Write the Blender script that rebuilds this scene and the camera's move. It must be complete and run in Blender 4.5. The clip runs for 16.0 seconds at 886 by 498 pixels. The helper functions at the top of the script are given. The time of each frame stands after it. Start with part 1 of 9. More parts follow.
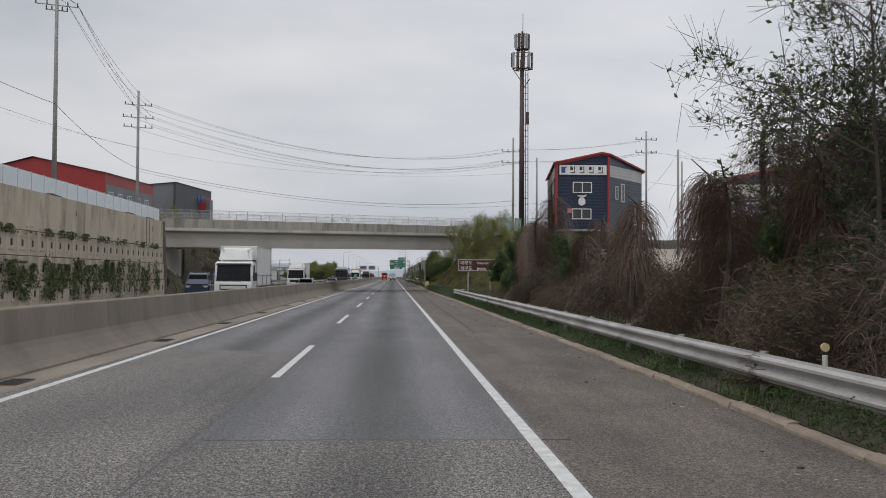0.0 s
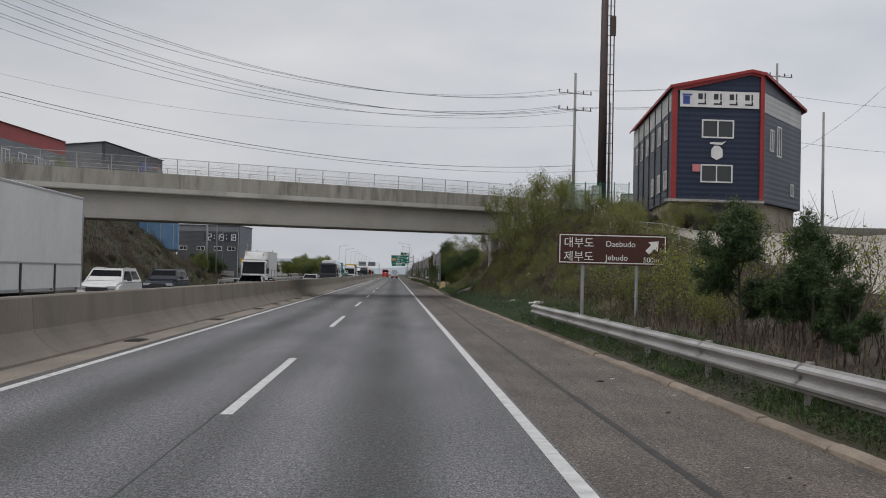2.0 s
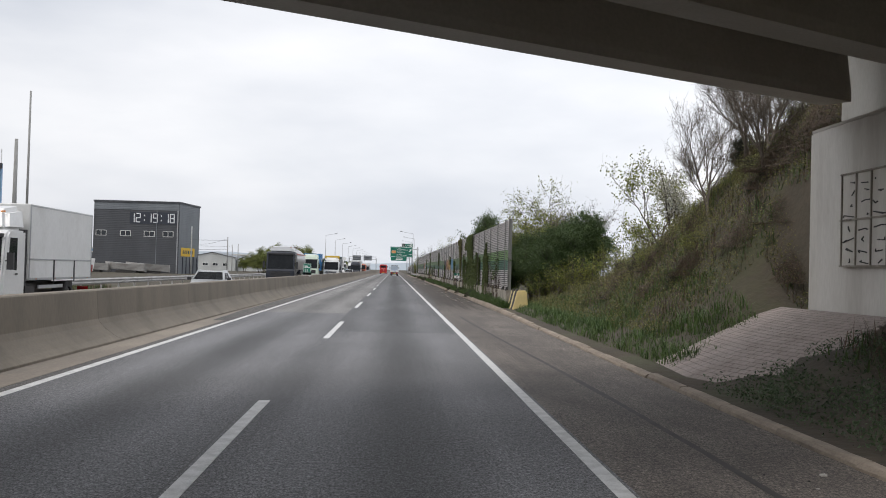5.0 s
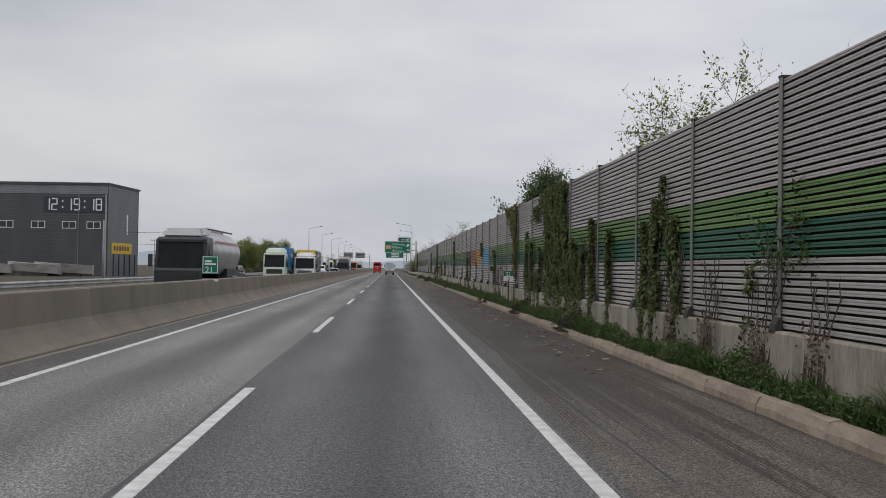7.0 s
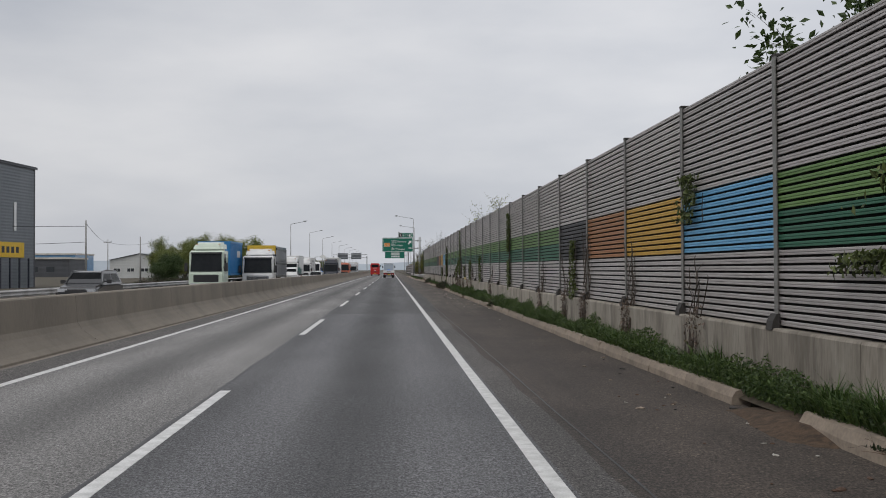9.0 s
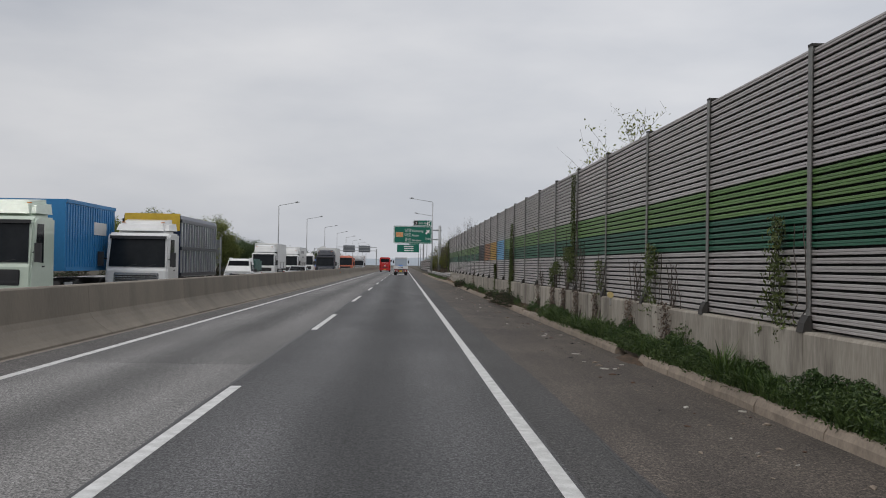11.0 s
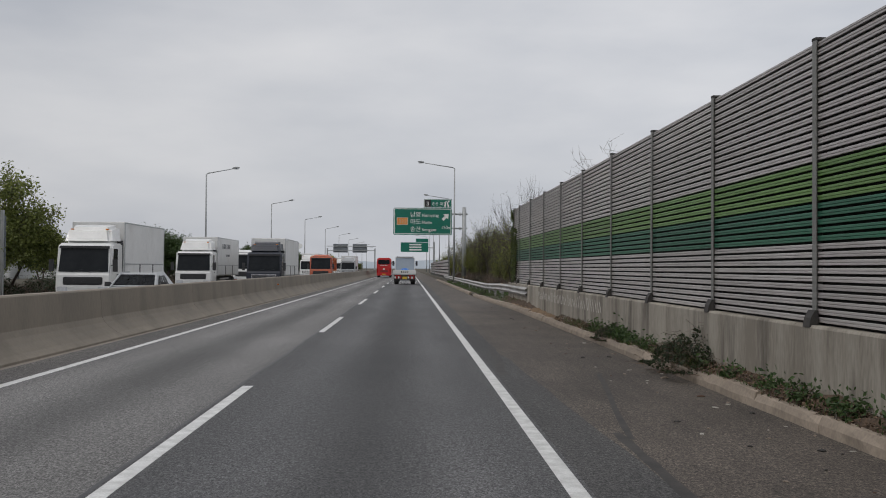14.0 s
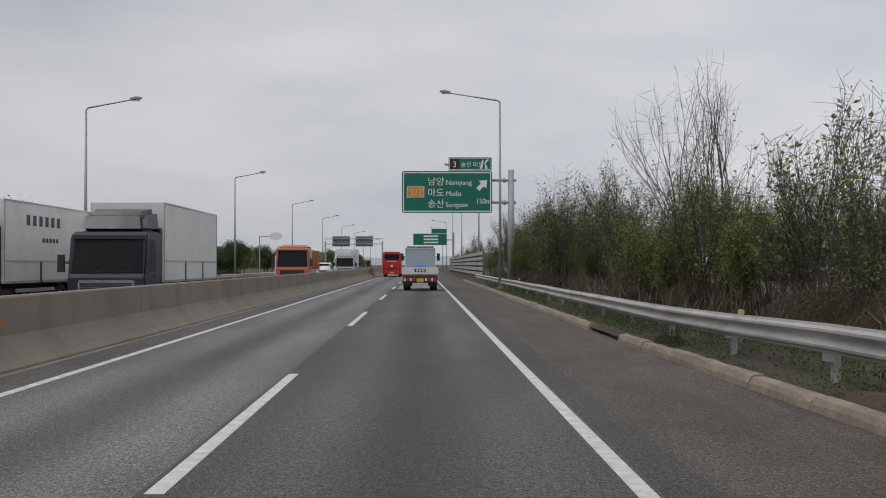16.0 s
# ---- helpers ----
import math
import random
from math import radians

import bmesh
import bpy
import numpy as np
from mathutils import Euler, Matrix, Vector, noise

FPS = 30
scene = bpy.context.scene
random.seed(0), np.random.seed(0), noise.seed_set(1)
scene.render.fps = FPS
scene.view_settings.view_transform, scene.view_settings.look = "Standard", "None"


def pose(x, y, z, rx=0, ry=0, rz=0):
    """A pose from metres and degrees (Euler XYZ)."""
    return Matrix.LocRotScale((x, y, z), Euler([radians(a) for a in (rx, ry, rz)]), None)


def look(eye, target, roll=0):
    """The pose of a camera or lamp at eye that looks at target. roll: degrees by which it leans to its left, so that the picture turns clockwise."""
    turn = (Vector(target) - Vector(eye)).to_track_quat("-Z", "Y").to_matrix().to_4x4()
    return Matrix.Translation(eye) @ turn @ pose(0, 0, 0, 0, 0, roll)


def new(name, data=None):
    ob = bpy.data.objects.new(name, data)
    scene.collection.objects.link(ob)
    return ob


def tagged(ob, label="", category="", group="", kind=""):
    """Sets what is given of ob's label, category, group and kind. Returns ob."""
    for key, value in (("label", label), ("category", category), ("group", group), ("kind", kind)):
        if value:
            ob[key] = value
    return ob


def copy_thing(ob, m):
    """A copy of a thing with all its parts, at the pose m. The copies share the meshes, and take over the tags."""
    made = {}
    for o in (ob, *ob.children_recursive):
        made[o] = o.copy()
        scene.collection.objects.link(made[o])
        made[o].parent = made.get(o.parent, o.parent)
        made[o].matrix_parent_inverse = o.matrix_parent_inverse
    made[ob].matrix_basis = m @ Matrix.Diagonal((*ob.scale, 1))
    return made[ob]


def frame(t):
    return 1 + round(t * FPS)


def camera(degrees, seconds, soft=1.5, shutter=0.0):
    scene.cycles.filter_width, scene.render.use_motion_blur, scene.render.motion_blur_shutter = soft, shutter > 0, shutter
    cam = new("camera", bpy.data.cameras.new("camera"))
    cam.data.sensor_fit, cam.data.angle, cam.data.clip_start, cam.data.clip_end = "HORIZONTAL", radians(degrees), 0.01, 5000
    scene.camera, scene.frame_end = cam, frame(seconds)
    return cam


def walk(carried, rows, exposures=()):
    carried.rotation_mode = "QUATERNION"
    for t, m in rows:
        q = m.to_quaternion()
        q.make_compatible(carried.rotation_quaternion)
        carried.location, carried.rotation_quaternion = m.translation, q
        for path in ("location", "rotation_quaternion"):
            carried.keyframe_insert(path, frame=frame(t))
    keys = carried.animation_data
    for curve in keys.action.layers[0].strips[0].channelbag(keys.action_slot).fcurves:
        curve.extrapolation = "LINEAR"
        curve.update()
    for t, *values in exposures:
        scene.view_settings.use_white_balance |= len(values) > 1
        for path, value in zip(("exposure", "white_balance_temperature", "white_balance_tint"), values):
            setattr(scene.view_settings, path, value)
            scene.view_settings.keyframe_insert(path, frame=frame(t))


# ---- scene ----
cam = camera(48.0, 16.0, soft=1.0)
# seconds, x, y, z in metres, yaw, pitch, roll in degrees
PATH = [
    (0.0, -1.546, -1.60, 1.784, -2.863, 1.582, -0.316),
    (0.5, -1.554, 9.72, 1.721, -2.775, 1.540, -0.839),
    (1.0, -1.559, 21.04, 1.741, -2.697, 1.538, -1.133),
    (1.5, -1.567, 32.37, 1.806, -2.664, 1.577, -1.225),
    (2.0, -1.600, 43.79, 1.753, -2.767, 1.485, -1.354),
    (2.5, -1.655, 55.28, 1.741, -2.854, 1.358, -1.200),
    (3.0, -1.739, 66.94, 1.725, -2.905, 1.436, -1.280),
    (3.5, -1.827, 78.48, 1.786, -2.982, 1.162, -1.670),
    (4.0, -1.906, 89.65, 1.728, -2.940, 1.470, -1.866),
    (4.5, -1.947, 100.34, 1.802, -2.882, 1.331, -1.698),
    (7.0, -1.681, 149.96, 1.706, -3.058, 1.123, -0.826),
    (7.5, -1.582, 159.95, 1.733, -3.174, 1.033, -0.225),
    (8.0, -1.466, 169.97, 1.733, -3.164, 1.031, 0.148),
    (8.5, -1.355, 179.94, 1.707, -3.086, 1.135, 0.262),
    (9.0, -1.279, 189.88, 1.690, -2.998, 1.162, 0.286),
    (11.5, -1.325, 240.12, 1.728, -2.217, 0.922, -1.044),
    (12.0, -1.338, 250.17, 1.730, -2.190, 1.046, -0.857),
    (12.5, -1.340, 260.16, 1.682, -2.110, 0.993, -0.618),
    (13.0, -1.321, 270.02, 1.687, -1.981, 0.938, -0.505),
    (13.5, -1.304, 279.83, 1.683, -1.974, 1.046, -0.411),
    (14.0, -1.307, 289.59, 1.715, -1.972, 1.099, -0.407),
    (14.5, -1.350, 299.41, 1.698, -1.900, 0.908, -0.375),
    (15.0, -1.436, 309.27, 1.696, -1.733, 0.899, -0.169),
    (15.5, -1.535, 319.01, 1.728, -1.489, 1.011, -0.043),
    (16.0, -1.640, 328.65, 1.681, -1.244, 0.886, 0.067),
]
walk(cam, [(t, pose(x, y, z, 90 + p, r, w)) for t, x, y, z, w, p, r in PATH],
     [(0.0, 0.1), (1.0, 0.05), (2.5, 0.0), (3.5, 0.25), (4.1, 0.42), (4.7, 0.62), (5.4, 0.55), (6.2, 0.25), (7.0, 0.08), (9.0, 0.1), (11.5, 0.04), (13.0, 0.02), (16.0, -0.02)])

# ---- sky and sun: a bright overcast spring day ----
world = bpy.data.worlds.new("overcast_sky")
scene.world = world
world.use_nodes = True
wn, wl = world.node_tree.nodes, world.node_tree.links
wn.clear()
w_out = wn.new("ShaderNodeOutputWorld")
w_bg = wn.new("ShaderNodeBackground")
w_sky = wn.new("ShaderNodeTexSky")
w_sky.sky_type, w_sky.sun_disc = "NISHITA", False
w_sky.sun_elevation, w_sky.sun_rotation = radians(54), radians(229)
w_sky.air_density, w_sky.dust_density = 1.0, 4.0
w_co = wn.new("ShaderNodeTexCoord")
w_map = wn.new("ShaderNodeMapping")
w_map.inputs["Scale"].default_value = (1.0, 1.0, 3.2)
w_noise = wn.new("ShaderNodeTexNoise")
w_noise.inputs["Scale"].default_value, w_noise.inputs["Detail"].default_value = 2.1, 7.0
w_noise.inputs["Roughness"].default_value = 0.5
w_ramp = wn.new("ShaderNodeValToRGB")
w_ramp.color_ramp.elements[0].position, w_ramp.color_ramp.elements[0].color = 0.34, (4.9, 5.12, 5.6, 1)
w_ramp.color_ramp.elements[1].position, w_ramp.color_ramp.elements[1].color = 0.66, (7.1, 7.12, 7.32, 1)
w_sep = wn.new("ShaderNodeSeparateXYZ")
w_up = wn.new("ShaderNodeMapRange")
w_up.inputs["From Min"].default_value, w_up.inputs["From Max"].default_value = 0.3, 1.0
w_up.inputs["To Min"].default_value, w_up.inputs["To Max"].default_value = 1.0, 1.5
w_side = wn.new("ShaderNodeMapRange")  # the clouds are a little brighter towards +x
w_side.inputs["From Min"].default_value, w_side.inputs["From Max"].default_value = -0.6, 0.6
w_side.inputs["To Min"].default_value, w_side.inputs["To Max"].default_value = 0.86, 1.14
w_both = wn.new("ShaderNodeMath")
w_both.operation = "MULTIPLY"
w_mul = wn.new("ShaderNodeVectorMath")
w_mul.operation = "SCALE"
w_mix = wn.new("ShaderNodeMixRGB")
w_mix.inputs["Fac"].default_value = 0.93
wl.new(w_co.outputs["Generated"], w_map.inputs["Vector"])
wl.new(w_map.outputs["Vector"], w_noise.inputs["Vector"])
wl.new(w_noise.outputs["Fac"], w_ramp.inputs["Fac"])
wl.new(w_co.outputs["Generated"], w_sep.inputs["Vector"])
wl.new(w_sep.outputs["Z"], w_up.inputs["Value"])
wl.new(w_ramp.outputs["Color"], w_mul.inputs[0])
wl.new(w_sep.outputs["X"], w_side.inputs["Value"])
wl.new(w_up.outputs["Result"], w_both.inputs[0])
wl.new(w_side.outputs["Result"], w_both.inputs[1])
wl.new(w_both.outputs[0], w_mul.inputs["Scale"])
wl.new(w_sky.outputs["Color"], w_mix.inputs["Color1"])
wl.new(w_mul.outputs["Vector"], w_mix.inputs["Color2"])
wl.new(w_mix.outputs["Color"], w_bg.inputs["Color"])
w_bg.inputs["Strength"].default_value = 0.1
wl.new(w_bg.outputs["Background"], w_out.inputs["Surface"])

sun = new("sun", bpy.data.lights.new("sun", "SUN"))
sun.data.energy, sun.data.angle, sun.data.color = 0.9, radians(20), (1.0, 0.96, 0.9)
sun.matrix_world = look((0, 0, 0), (0.42, 0.36, -0.76))

# ---- materials ----
def mat(name, a, b=None, rough=0.8, metal=0.0, scale=3.0, fine=40.0, bump=0.15, depth=0.004, stretch=(1, 1, 1),
        vary=0.0, stain=None, stain_scale=0.5, stain_amount=0.5, alpha=1.0):
    """Two tones mixed by a broad and a fine noise in metres, fine relief, an optional third tone in stains."""
    m = bpy.data.materials.new(name)
    m.use_nodes = True
    n, l = m.node_tree.nodes, m.node_tree.links
    bsdf = n["Principled BSDF"]
    b = b or tuple(c * 0.8 for c in a)
    co = n.new("ShaderNodeTexCoord")
    mp = n.new("ShaderNodeMapping")
    mp.inputs["Scale"].default_value = stretch
    l.new(co.outputs["Object"], mp.inputs["Vector"])
    n1 = n.new("ShaderNodeTexNoise")
    n1.inputs["Scale"].default_value, n1.inputs["Detail"].default_value = scale, 6
    n2 = n.new("ShaderNodeTexNoise")
    n2.inputs["Scale"].default_value, n2.inputs["Detail"].default_value = fine, 4
    for k in (n1, n2):
        l.new(mp.outputs["Vector"], k.inputs["Vector"])
    ad = n.new("ShaderNodeMath")
    ad.operation = "MULTIPLY_ADD"
    ad.inputs[1].default_value = 0.6
    l.new(n2.outputs["Fac"], ad.inputs[0])
    sub = n.new("ShaderNodeMath")
    sub.operation = "SUBTRACT"
    sub.inputs[1].default_value = 0.3
    l.new(n1.outputs["Fac"], sub.inputs[0])
    l.new(sub.outputs[0], ad.inputs[2])
    ramp = n.new("ShaderNodeMapRange")
    ramp.inputs["From Min"].default_value, ramp.inputs["From Max"].default_value = 0.32, 0.68
    l.new(ad.outputs[0], ramp.inputs["Value"])
    mix = n.new("ShaderNodeMixRGB")
    mix.inputs["Color1"].default_value, mix.inputs["Color2"].default_value = (*a, 1), (*b, 1)
    l.new(ramp.outputs["Result"], mix.inputs["Fac"])
    last = mix.outputs["Color"]
    if stain:
        n3 = n.new("ShaderNodeTexNoise")
        n3.inputs["Scale"].default_value, n3.inputs["Detail"].default_value = stain_scale, 7
        n3.inputs["Roughness"].default_value = 0.65
        l.new(mp.outputs["Vector"], n3.inputs["Vector"])
        r3 = n.new("ShaderNodeMapRange")
        r3.inputs["From Min"].default_value, r3.inputs["From Max"].default_value = 0.5, 0.68
        r3.inputs["To Max"].default_value = stain_amount
        l.new(n3.outputs["Fac"], r3.inputs["Value"])
        m3 = n.new("ShaderNodeMixRGB")
        m3.inputs["Color2"].default_value = (*stain, 1)
        l.new(r3.outputs["Result"], m3.inputs["Fac"])
        l.new(last, m3.inputs["Color1"])
        last = m3.outputs["Color"]
    if vary:
        info = n.new("ShaderNodeObjectInfo")
        vr = n.new("ShaderNodeMapRange")
        vr.inputs["To Min"].default_value, vr.inputs["To Max"].default_value = 1 - vary, 1 + vary
        l.new(info.outputs["Random"], vr.inputs["Value"])
        vm = n.new("ShaderNodeVectorMath")
        vm.operation = "SCALE"
        l.new(last, vm.inputs[0])
        l.new(vr.outputs["Result"], vm.inputs["Scale"])
        last = vm.outputs["Vector"]
    l.new(last, bsdf.inputs["Base Color"])
    bsdf.inputs["Roughness"].default_value, bsdf.inputs["Metallic"].default_value = rough, metal
    if bump:
        bp = n.new("ShaderNodeBump")
        bp.inputs["Strength"].default_value, bp.inputs["Distance"].default_value = bump, depth
        l.new(ad.outputs[0], bp.inputs["Height"])
        l.new(bp.outputs["Normal"], bsdf.inputs["Normal"])
    return m


def leaf_mat(name, a, b, rough=0.6, trans=0.25):
    """Leaves and blades: each island takes its own tone, and some light comes through."""
    m = bpy.data.materials.new(name)
    m.use_nodes = True
    n, l = m.node_tree.nodes, m.node_tree.links
    bsdf = n["Principled BSDF"]
    g = n.new("ShaderNodeNewGeometry")
    mix = n.new("ShaderNodeMixRGB")
    mix.inputs["Color1"].default_value, mix.inputs["Color2"].default_value = (*a, 1), (*b, 1)
    l.new(g.outputs["Random Per Island"], mix.inputs["Fac"])
    l.new(mix.outputs["Color"], bsdf.inputs["Base Color"])
    bsdf.inputs["Roughness"].default_value = rough
    tr = n.new("ShaderNodeBsdfTranslucent")
    l.new(mix.outputs["Color"], tr.inputs["Color"])
    ms = n.new("ShaderNodeMixShader")
    ms.inputs["Fac"].default_value = trans
    l.new(bsdf.outputs["BSDF"], ms.inputs[1])
    l.new(tr.outputs["BSDF"], ms.inputs[2])
    l.new(ms.outputs["Shader"], n["Material Output"].inputs["Surface"])
    return m


def road_mat(name, a, b, lanes, dark, fine=55.0, grit=0.8, streak=0.07, blotch=0.06, specks=0.0):
    """Asphalt with aggregate, lengthwise streaks, oil-darkened lane centres and paler wheel tracks."""
    m = mat(name, a, b, rough=0.85, scale=0.35, fine=fine, bump=0.8, depth=0.008, stretch=(1.6, 0.35, 1.0))
    n, l = m.node_tree.nodes, m.node_tree.links
    bsdf = n["Principled BSDF"]
    last = bsdf.inputs["Base Color"].links[0].from_socket
    co = n.new("ShaderNodeTexCoord")
    sep = n.new("ShaderNodeSeparateXYZ")
    l.new(co.outputs["Object"], sep.inputs[0])

    def tex(scale, detail, roughness, stretch):
        mp = n.new("ShaderNodeMapping")
        mp.inputs["Scale"].default_value = stretch
        l.new(co.outputs["Object"], mp.inputs["Vector"])
        t = n.new("ShaderNodeTexNoise")
        t.inputs["Scale"].default_value, t.inputs["Detail"].default_value, t.inputs["Roughness"].default_value = scale, detail, roughness
        l.new(mp.outputs["Vector"], t.inputs["Vector"])
        return t.outputs["Fac"]

    def math_node(op, x, y):
        k = n.new("ShaderNodeMath")
        k.operation = op
        for i, v in enumerate((x, y)):
            if isinstance(v, (int, float)):
                k.inputs[i].default_value = v
            elif v is not None:
                l.new(v, k.inputs[i])
        return k.outputs[0]

    def spread(v, lo, hi, amount):
        r = n.new("ShaderNodeMapRange")
        r.inputs["From Min"].default_value, r.inputs["From Max"].default_value = lo, hi
        r.inputs["To Min"].default_value, r.inputs["To Max"].default_value = 1 - amount, 1 + amount
        l.new(v, r.inputs["Value"])
        return r.outputs["Result"]

    def bell(centre, w):
        d = math_node("ABSOLUTE", math_node("SUBTRACT", sep.outputs["X"], centre), None)
        r = n.new("ShaderNodeMapRange")
        r.interpolation_type = "SMOOTHSTEP"
        r.inputs["From Min"].default_value, r.inputs["From Max"].default_value = w, 0.0
        l.new(d, r.inputs["Value"])
        return r.outputs["Result"]

    wob = tex(0.12, 4, 0.5, (1, 1, 1))
    total = math_node("MULTIPLY", spread(tex(17.0, 4, 0.8, (1, 0.7, 1)), 0.34, 0.66, grit * 0.6), spread(tex(48.0, 2, 0.8, (1, 0.6, 1)), 0.38, 0.62, grit * 0.8))
    total = math_node("MULTIPLY", total, spread(tex(0.8, 8, 0.65, (1, 0.5, 1)), 0.35, 0.65, blotch))
    total = math_node("MULTIPLY", total, spread(tex(2.2, 5, 0.6, (2.0, 0.05, 1)), 0.3, 0.7, streak))
    if specks:
        r = n.new("ShaderNodeMapRange")
        r.inputs["From Min"].default_value, r.inputs["From Max"].default_value = 0.66, 0.74
        r.inputs["To Min"].default_value, r.inputs["To Max"].default_value = 1.0, 1.0 + specks
        l.new(tex(21.0, 1, 0.5, (1, 1, 1)), r.inputs["Value"])
        total = math_node("MULTIPLY", total, r.outputs["Result"])
        r = n.new("ShaderNodeMapRange")
        r.inputs["From Min"].default_value, r.inputs["From Max"].default_value = 0.3, 0.36
        r.inputs["To Min"].default_value, r.inputs["To Max"].default_value = 0.45, 1.0
        l.new(tex(17.0, 1, 0.5, (1, 1, 1)), r.inputs["Value"])
        total = math_node("MULTIPLY", total, r.outputs["Result"])
    for c, w in lanes:
        dk = math_node("MULTIPLY", math_node("MULTIPLY", bell(c, w), math_node("ADD", wob, 0.25)), -dark * 1.2)
        total = math_node("MULTIPLY", total, math_node("ADD", dk, 1.0))
        for o in (-0.95, 0.95):
            lt = math_node("MULTIPLY", math_node("MULTIPLY", bell(c + o, 0.6), wob), dark * 0.75)
            total = math_node("MULTIPLY", total, math_node("ADD", lt, 1.0))
        dk = math_node("MULTIPLY", bell(c - 1.75, 0.5), -dark * 0.35)
        total = math_node("MULTIPLY", total, math_node("ADD", dk, 1.0))
    sv = n.new("ShaderNodeVectorMath")
    sv.operation = "SCALE"
    l.new(last, sv.inputs[0])
    l.new(total, sv.inputs["Scale"])
    l.new(sv.outputs["Vector"], bsdf.inputs["Base Color"])
    return m


ASPHALT = road_mat("asphalt", (0.14, 0.14, 0.145), (0.1, 0.1, 0.104), [(-1.75, 0.85), (-5.3, 0.8)], 0.48)
ASPHALT_DARK = road_mat("asphalt_dark", (0.11, 0.11, 0.114), (0.078, 0.078, 0.082), [(-1.75, 0.85)], 0.5)
ASPHALT_OLD = road_mat("asphalt_old", (0.15, 0.15, 0.15), (0.11, 0.11, 0.11), [(-11.9, 0.8), (-15.5, 0.8)], 0.3)
ASPHALT_ROUGH = road_mat("asphalt_ravelled", (0.155, 0.145, 0.135), (0.09, 0.086, 0.082), [(-1.75, 0.85)], 0.35, fine=14.0, grit=1.2, streak=0.1)
SHOULDER = road_mat("shoulder_asphalt", (0.118, 0.1, 0.086), (0.083, 0.07, 0.061), [], 0.0, grit=0.8, streak=0.12, blotch=0.25, specks=1.0)
ASPHALT_BLACK = road_mat("asphalt_newer", (0.083, 0.082, 0.084), (0.056, 0.056, 0.058), [(-1.75, 0.85)], 0.45)
SHOULDER_WORN = road_mat("shoulder_worn", (0.083, 0.068, 0.056), (0.057, 0.047, 0.04), [], 0.0, grit=0.9, streak=0.12, blotch=0.25, specks=1.0)
SHOULDER_DIRTY = road_mat("shoulder_dirty", (0.06, 0.047, 0.038), (0.04, 0.032, 0.027), [], 0.0, grit=0.9, streak=0.12, blotch=0.28, specks=1.0)
ASPHALT_EDGE = road_mat("asphalt_edge", (0.09, 0.083, 0.079), (0.062, 0.058, 0.055), [], 0.0, grit=0.9, blotch=0.15, specks=0.5)
ASPHALT_PALE = road_mat("asphalt_pale", (0.175, 0.17, 0.165), (0.128, 0.124, 0.12), [(-5.3, 0.8)], 0.42)
ASPHALT_MID = road_mat("asphalt_middling", (0.14, 0.136, 0.133), (0.1, 0.097, 0.094), [(-5.3, 0.8)], 0.45)
ASPHALT_EDGE_NEW = road_mat("asphalt_edge_newer", (0.06, 0.058, 0.057), (0.04, 0.039, 0.039), [], 0.0, grit=0.9, blotch=0.12, specks=0.4)
GUTTER = mat("gutter_concrete", (0.25, 0.215, 0.175), (0.175, 0.15, 0.125), rough=0.9, scale=0.7, fine=20, stain=(0.11, 0.1, 0.09), stain_scale=0.6, stretch=(1, 0.4, 1))
CONCRETE = mat("concrete", (0.58, 0.56, 0.51), (0.49, 0.47, 0.42), rough=0.9, scale=0.8, fine=25, stain=(0.25, 0.225, 0.19), stain_scale=0.45, stain_amount=0.5, stretch=(1, 1, 0.35))
CONCRETE_PALE = mat("abutment_concrete", (0.67, 0.645, 0.595), (0.57, 0.545, 0.495), rough=0.9, scale=0.7, fine=25, stain=(0.34, 0.31, 0.265), stain_scale=0.5, stain_amount=0.45, stretch=(1.2, 1.2, 0.25))
CONCRETE_DARK = mat("concrete_weathered", (0.215, 0.186, 0.148), (0.168, 0.146, 0.118), rough=0.92, scale=0.7, fine=22, stain=(0.1, 0.087, 0.068), stain_scale=0.6, stain_amount=0.6, stretch=(1, 0.8, 0.25), vary=0.07)
CONCRETE_WARM = mat("concrete_warm", (0.46, 0.40, 0.31), (0.37, 0.32, 0.25), rough=0.92, scale=0.8, fine=22, stain=(0.14, 0.12, 0.09), stain_scale=0.6, stain_amount=0.7, stretch=(1, 1, 0.35), vary=0.06)
KERB = mat("kerb_concrete", (0.31, 0.255, 0.2), (0.21, 0.172, 0.138), rough=0.95, scale=1.5, fine=25, stain=(0.1, 0.085, 0.065), stain_scale=1.2, vary=0.12)
WHITE_LINE = mat("road_paint", (0.62, 0.62, 0.61), (0.44, 0.44, 0.43), rough=0.7, scale=5, fine=60, stain=(0.25, 0.25, 0.25), stain_scale=6, stain_amount=0.35)
SOIL = mat("soil_and_grass", (0.042, 0.036, 0.024), (0.068, 0.052, 0.036), rough=1, scale=0.5, fine=7, bump=0.7, depth=0.05, stain=(0.05, 0.06, 0.025), stain_scale=0.25, stain_amount=0.8)
DIRT = mat("red_brown_dirt", (0.19, 0.12, 0.07), (0.13, 0.085, 0.055), rough=1, scale=2, fine=20, bump=0.6, depth=0.02)
DRIVE = mat("drive_concrete", (0.36, 0.33, 0.28), (0.28, 0.255, 0.215), rough=0.95, scale=0.5, fine=9, bump=0.3, stain=(0.2, 0.165, 0.12), stain_scale=0.2, stain_amount=0.7)
TAR = mat("tar", (0.022, 0.022, 0.024), (0.045, 0.045, 0.047), rough=0.6, scale=3, fine=40)
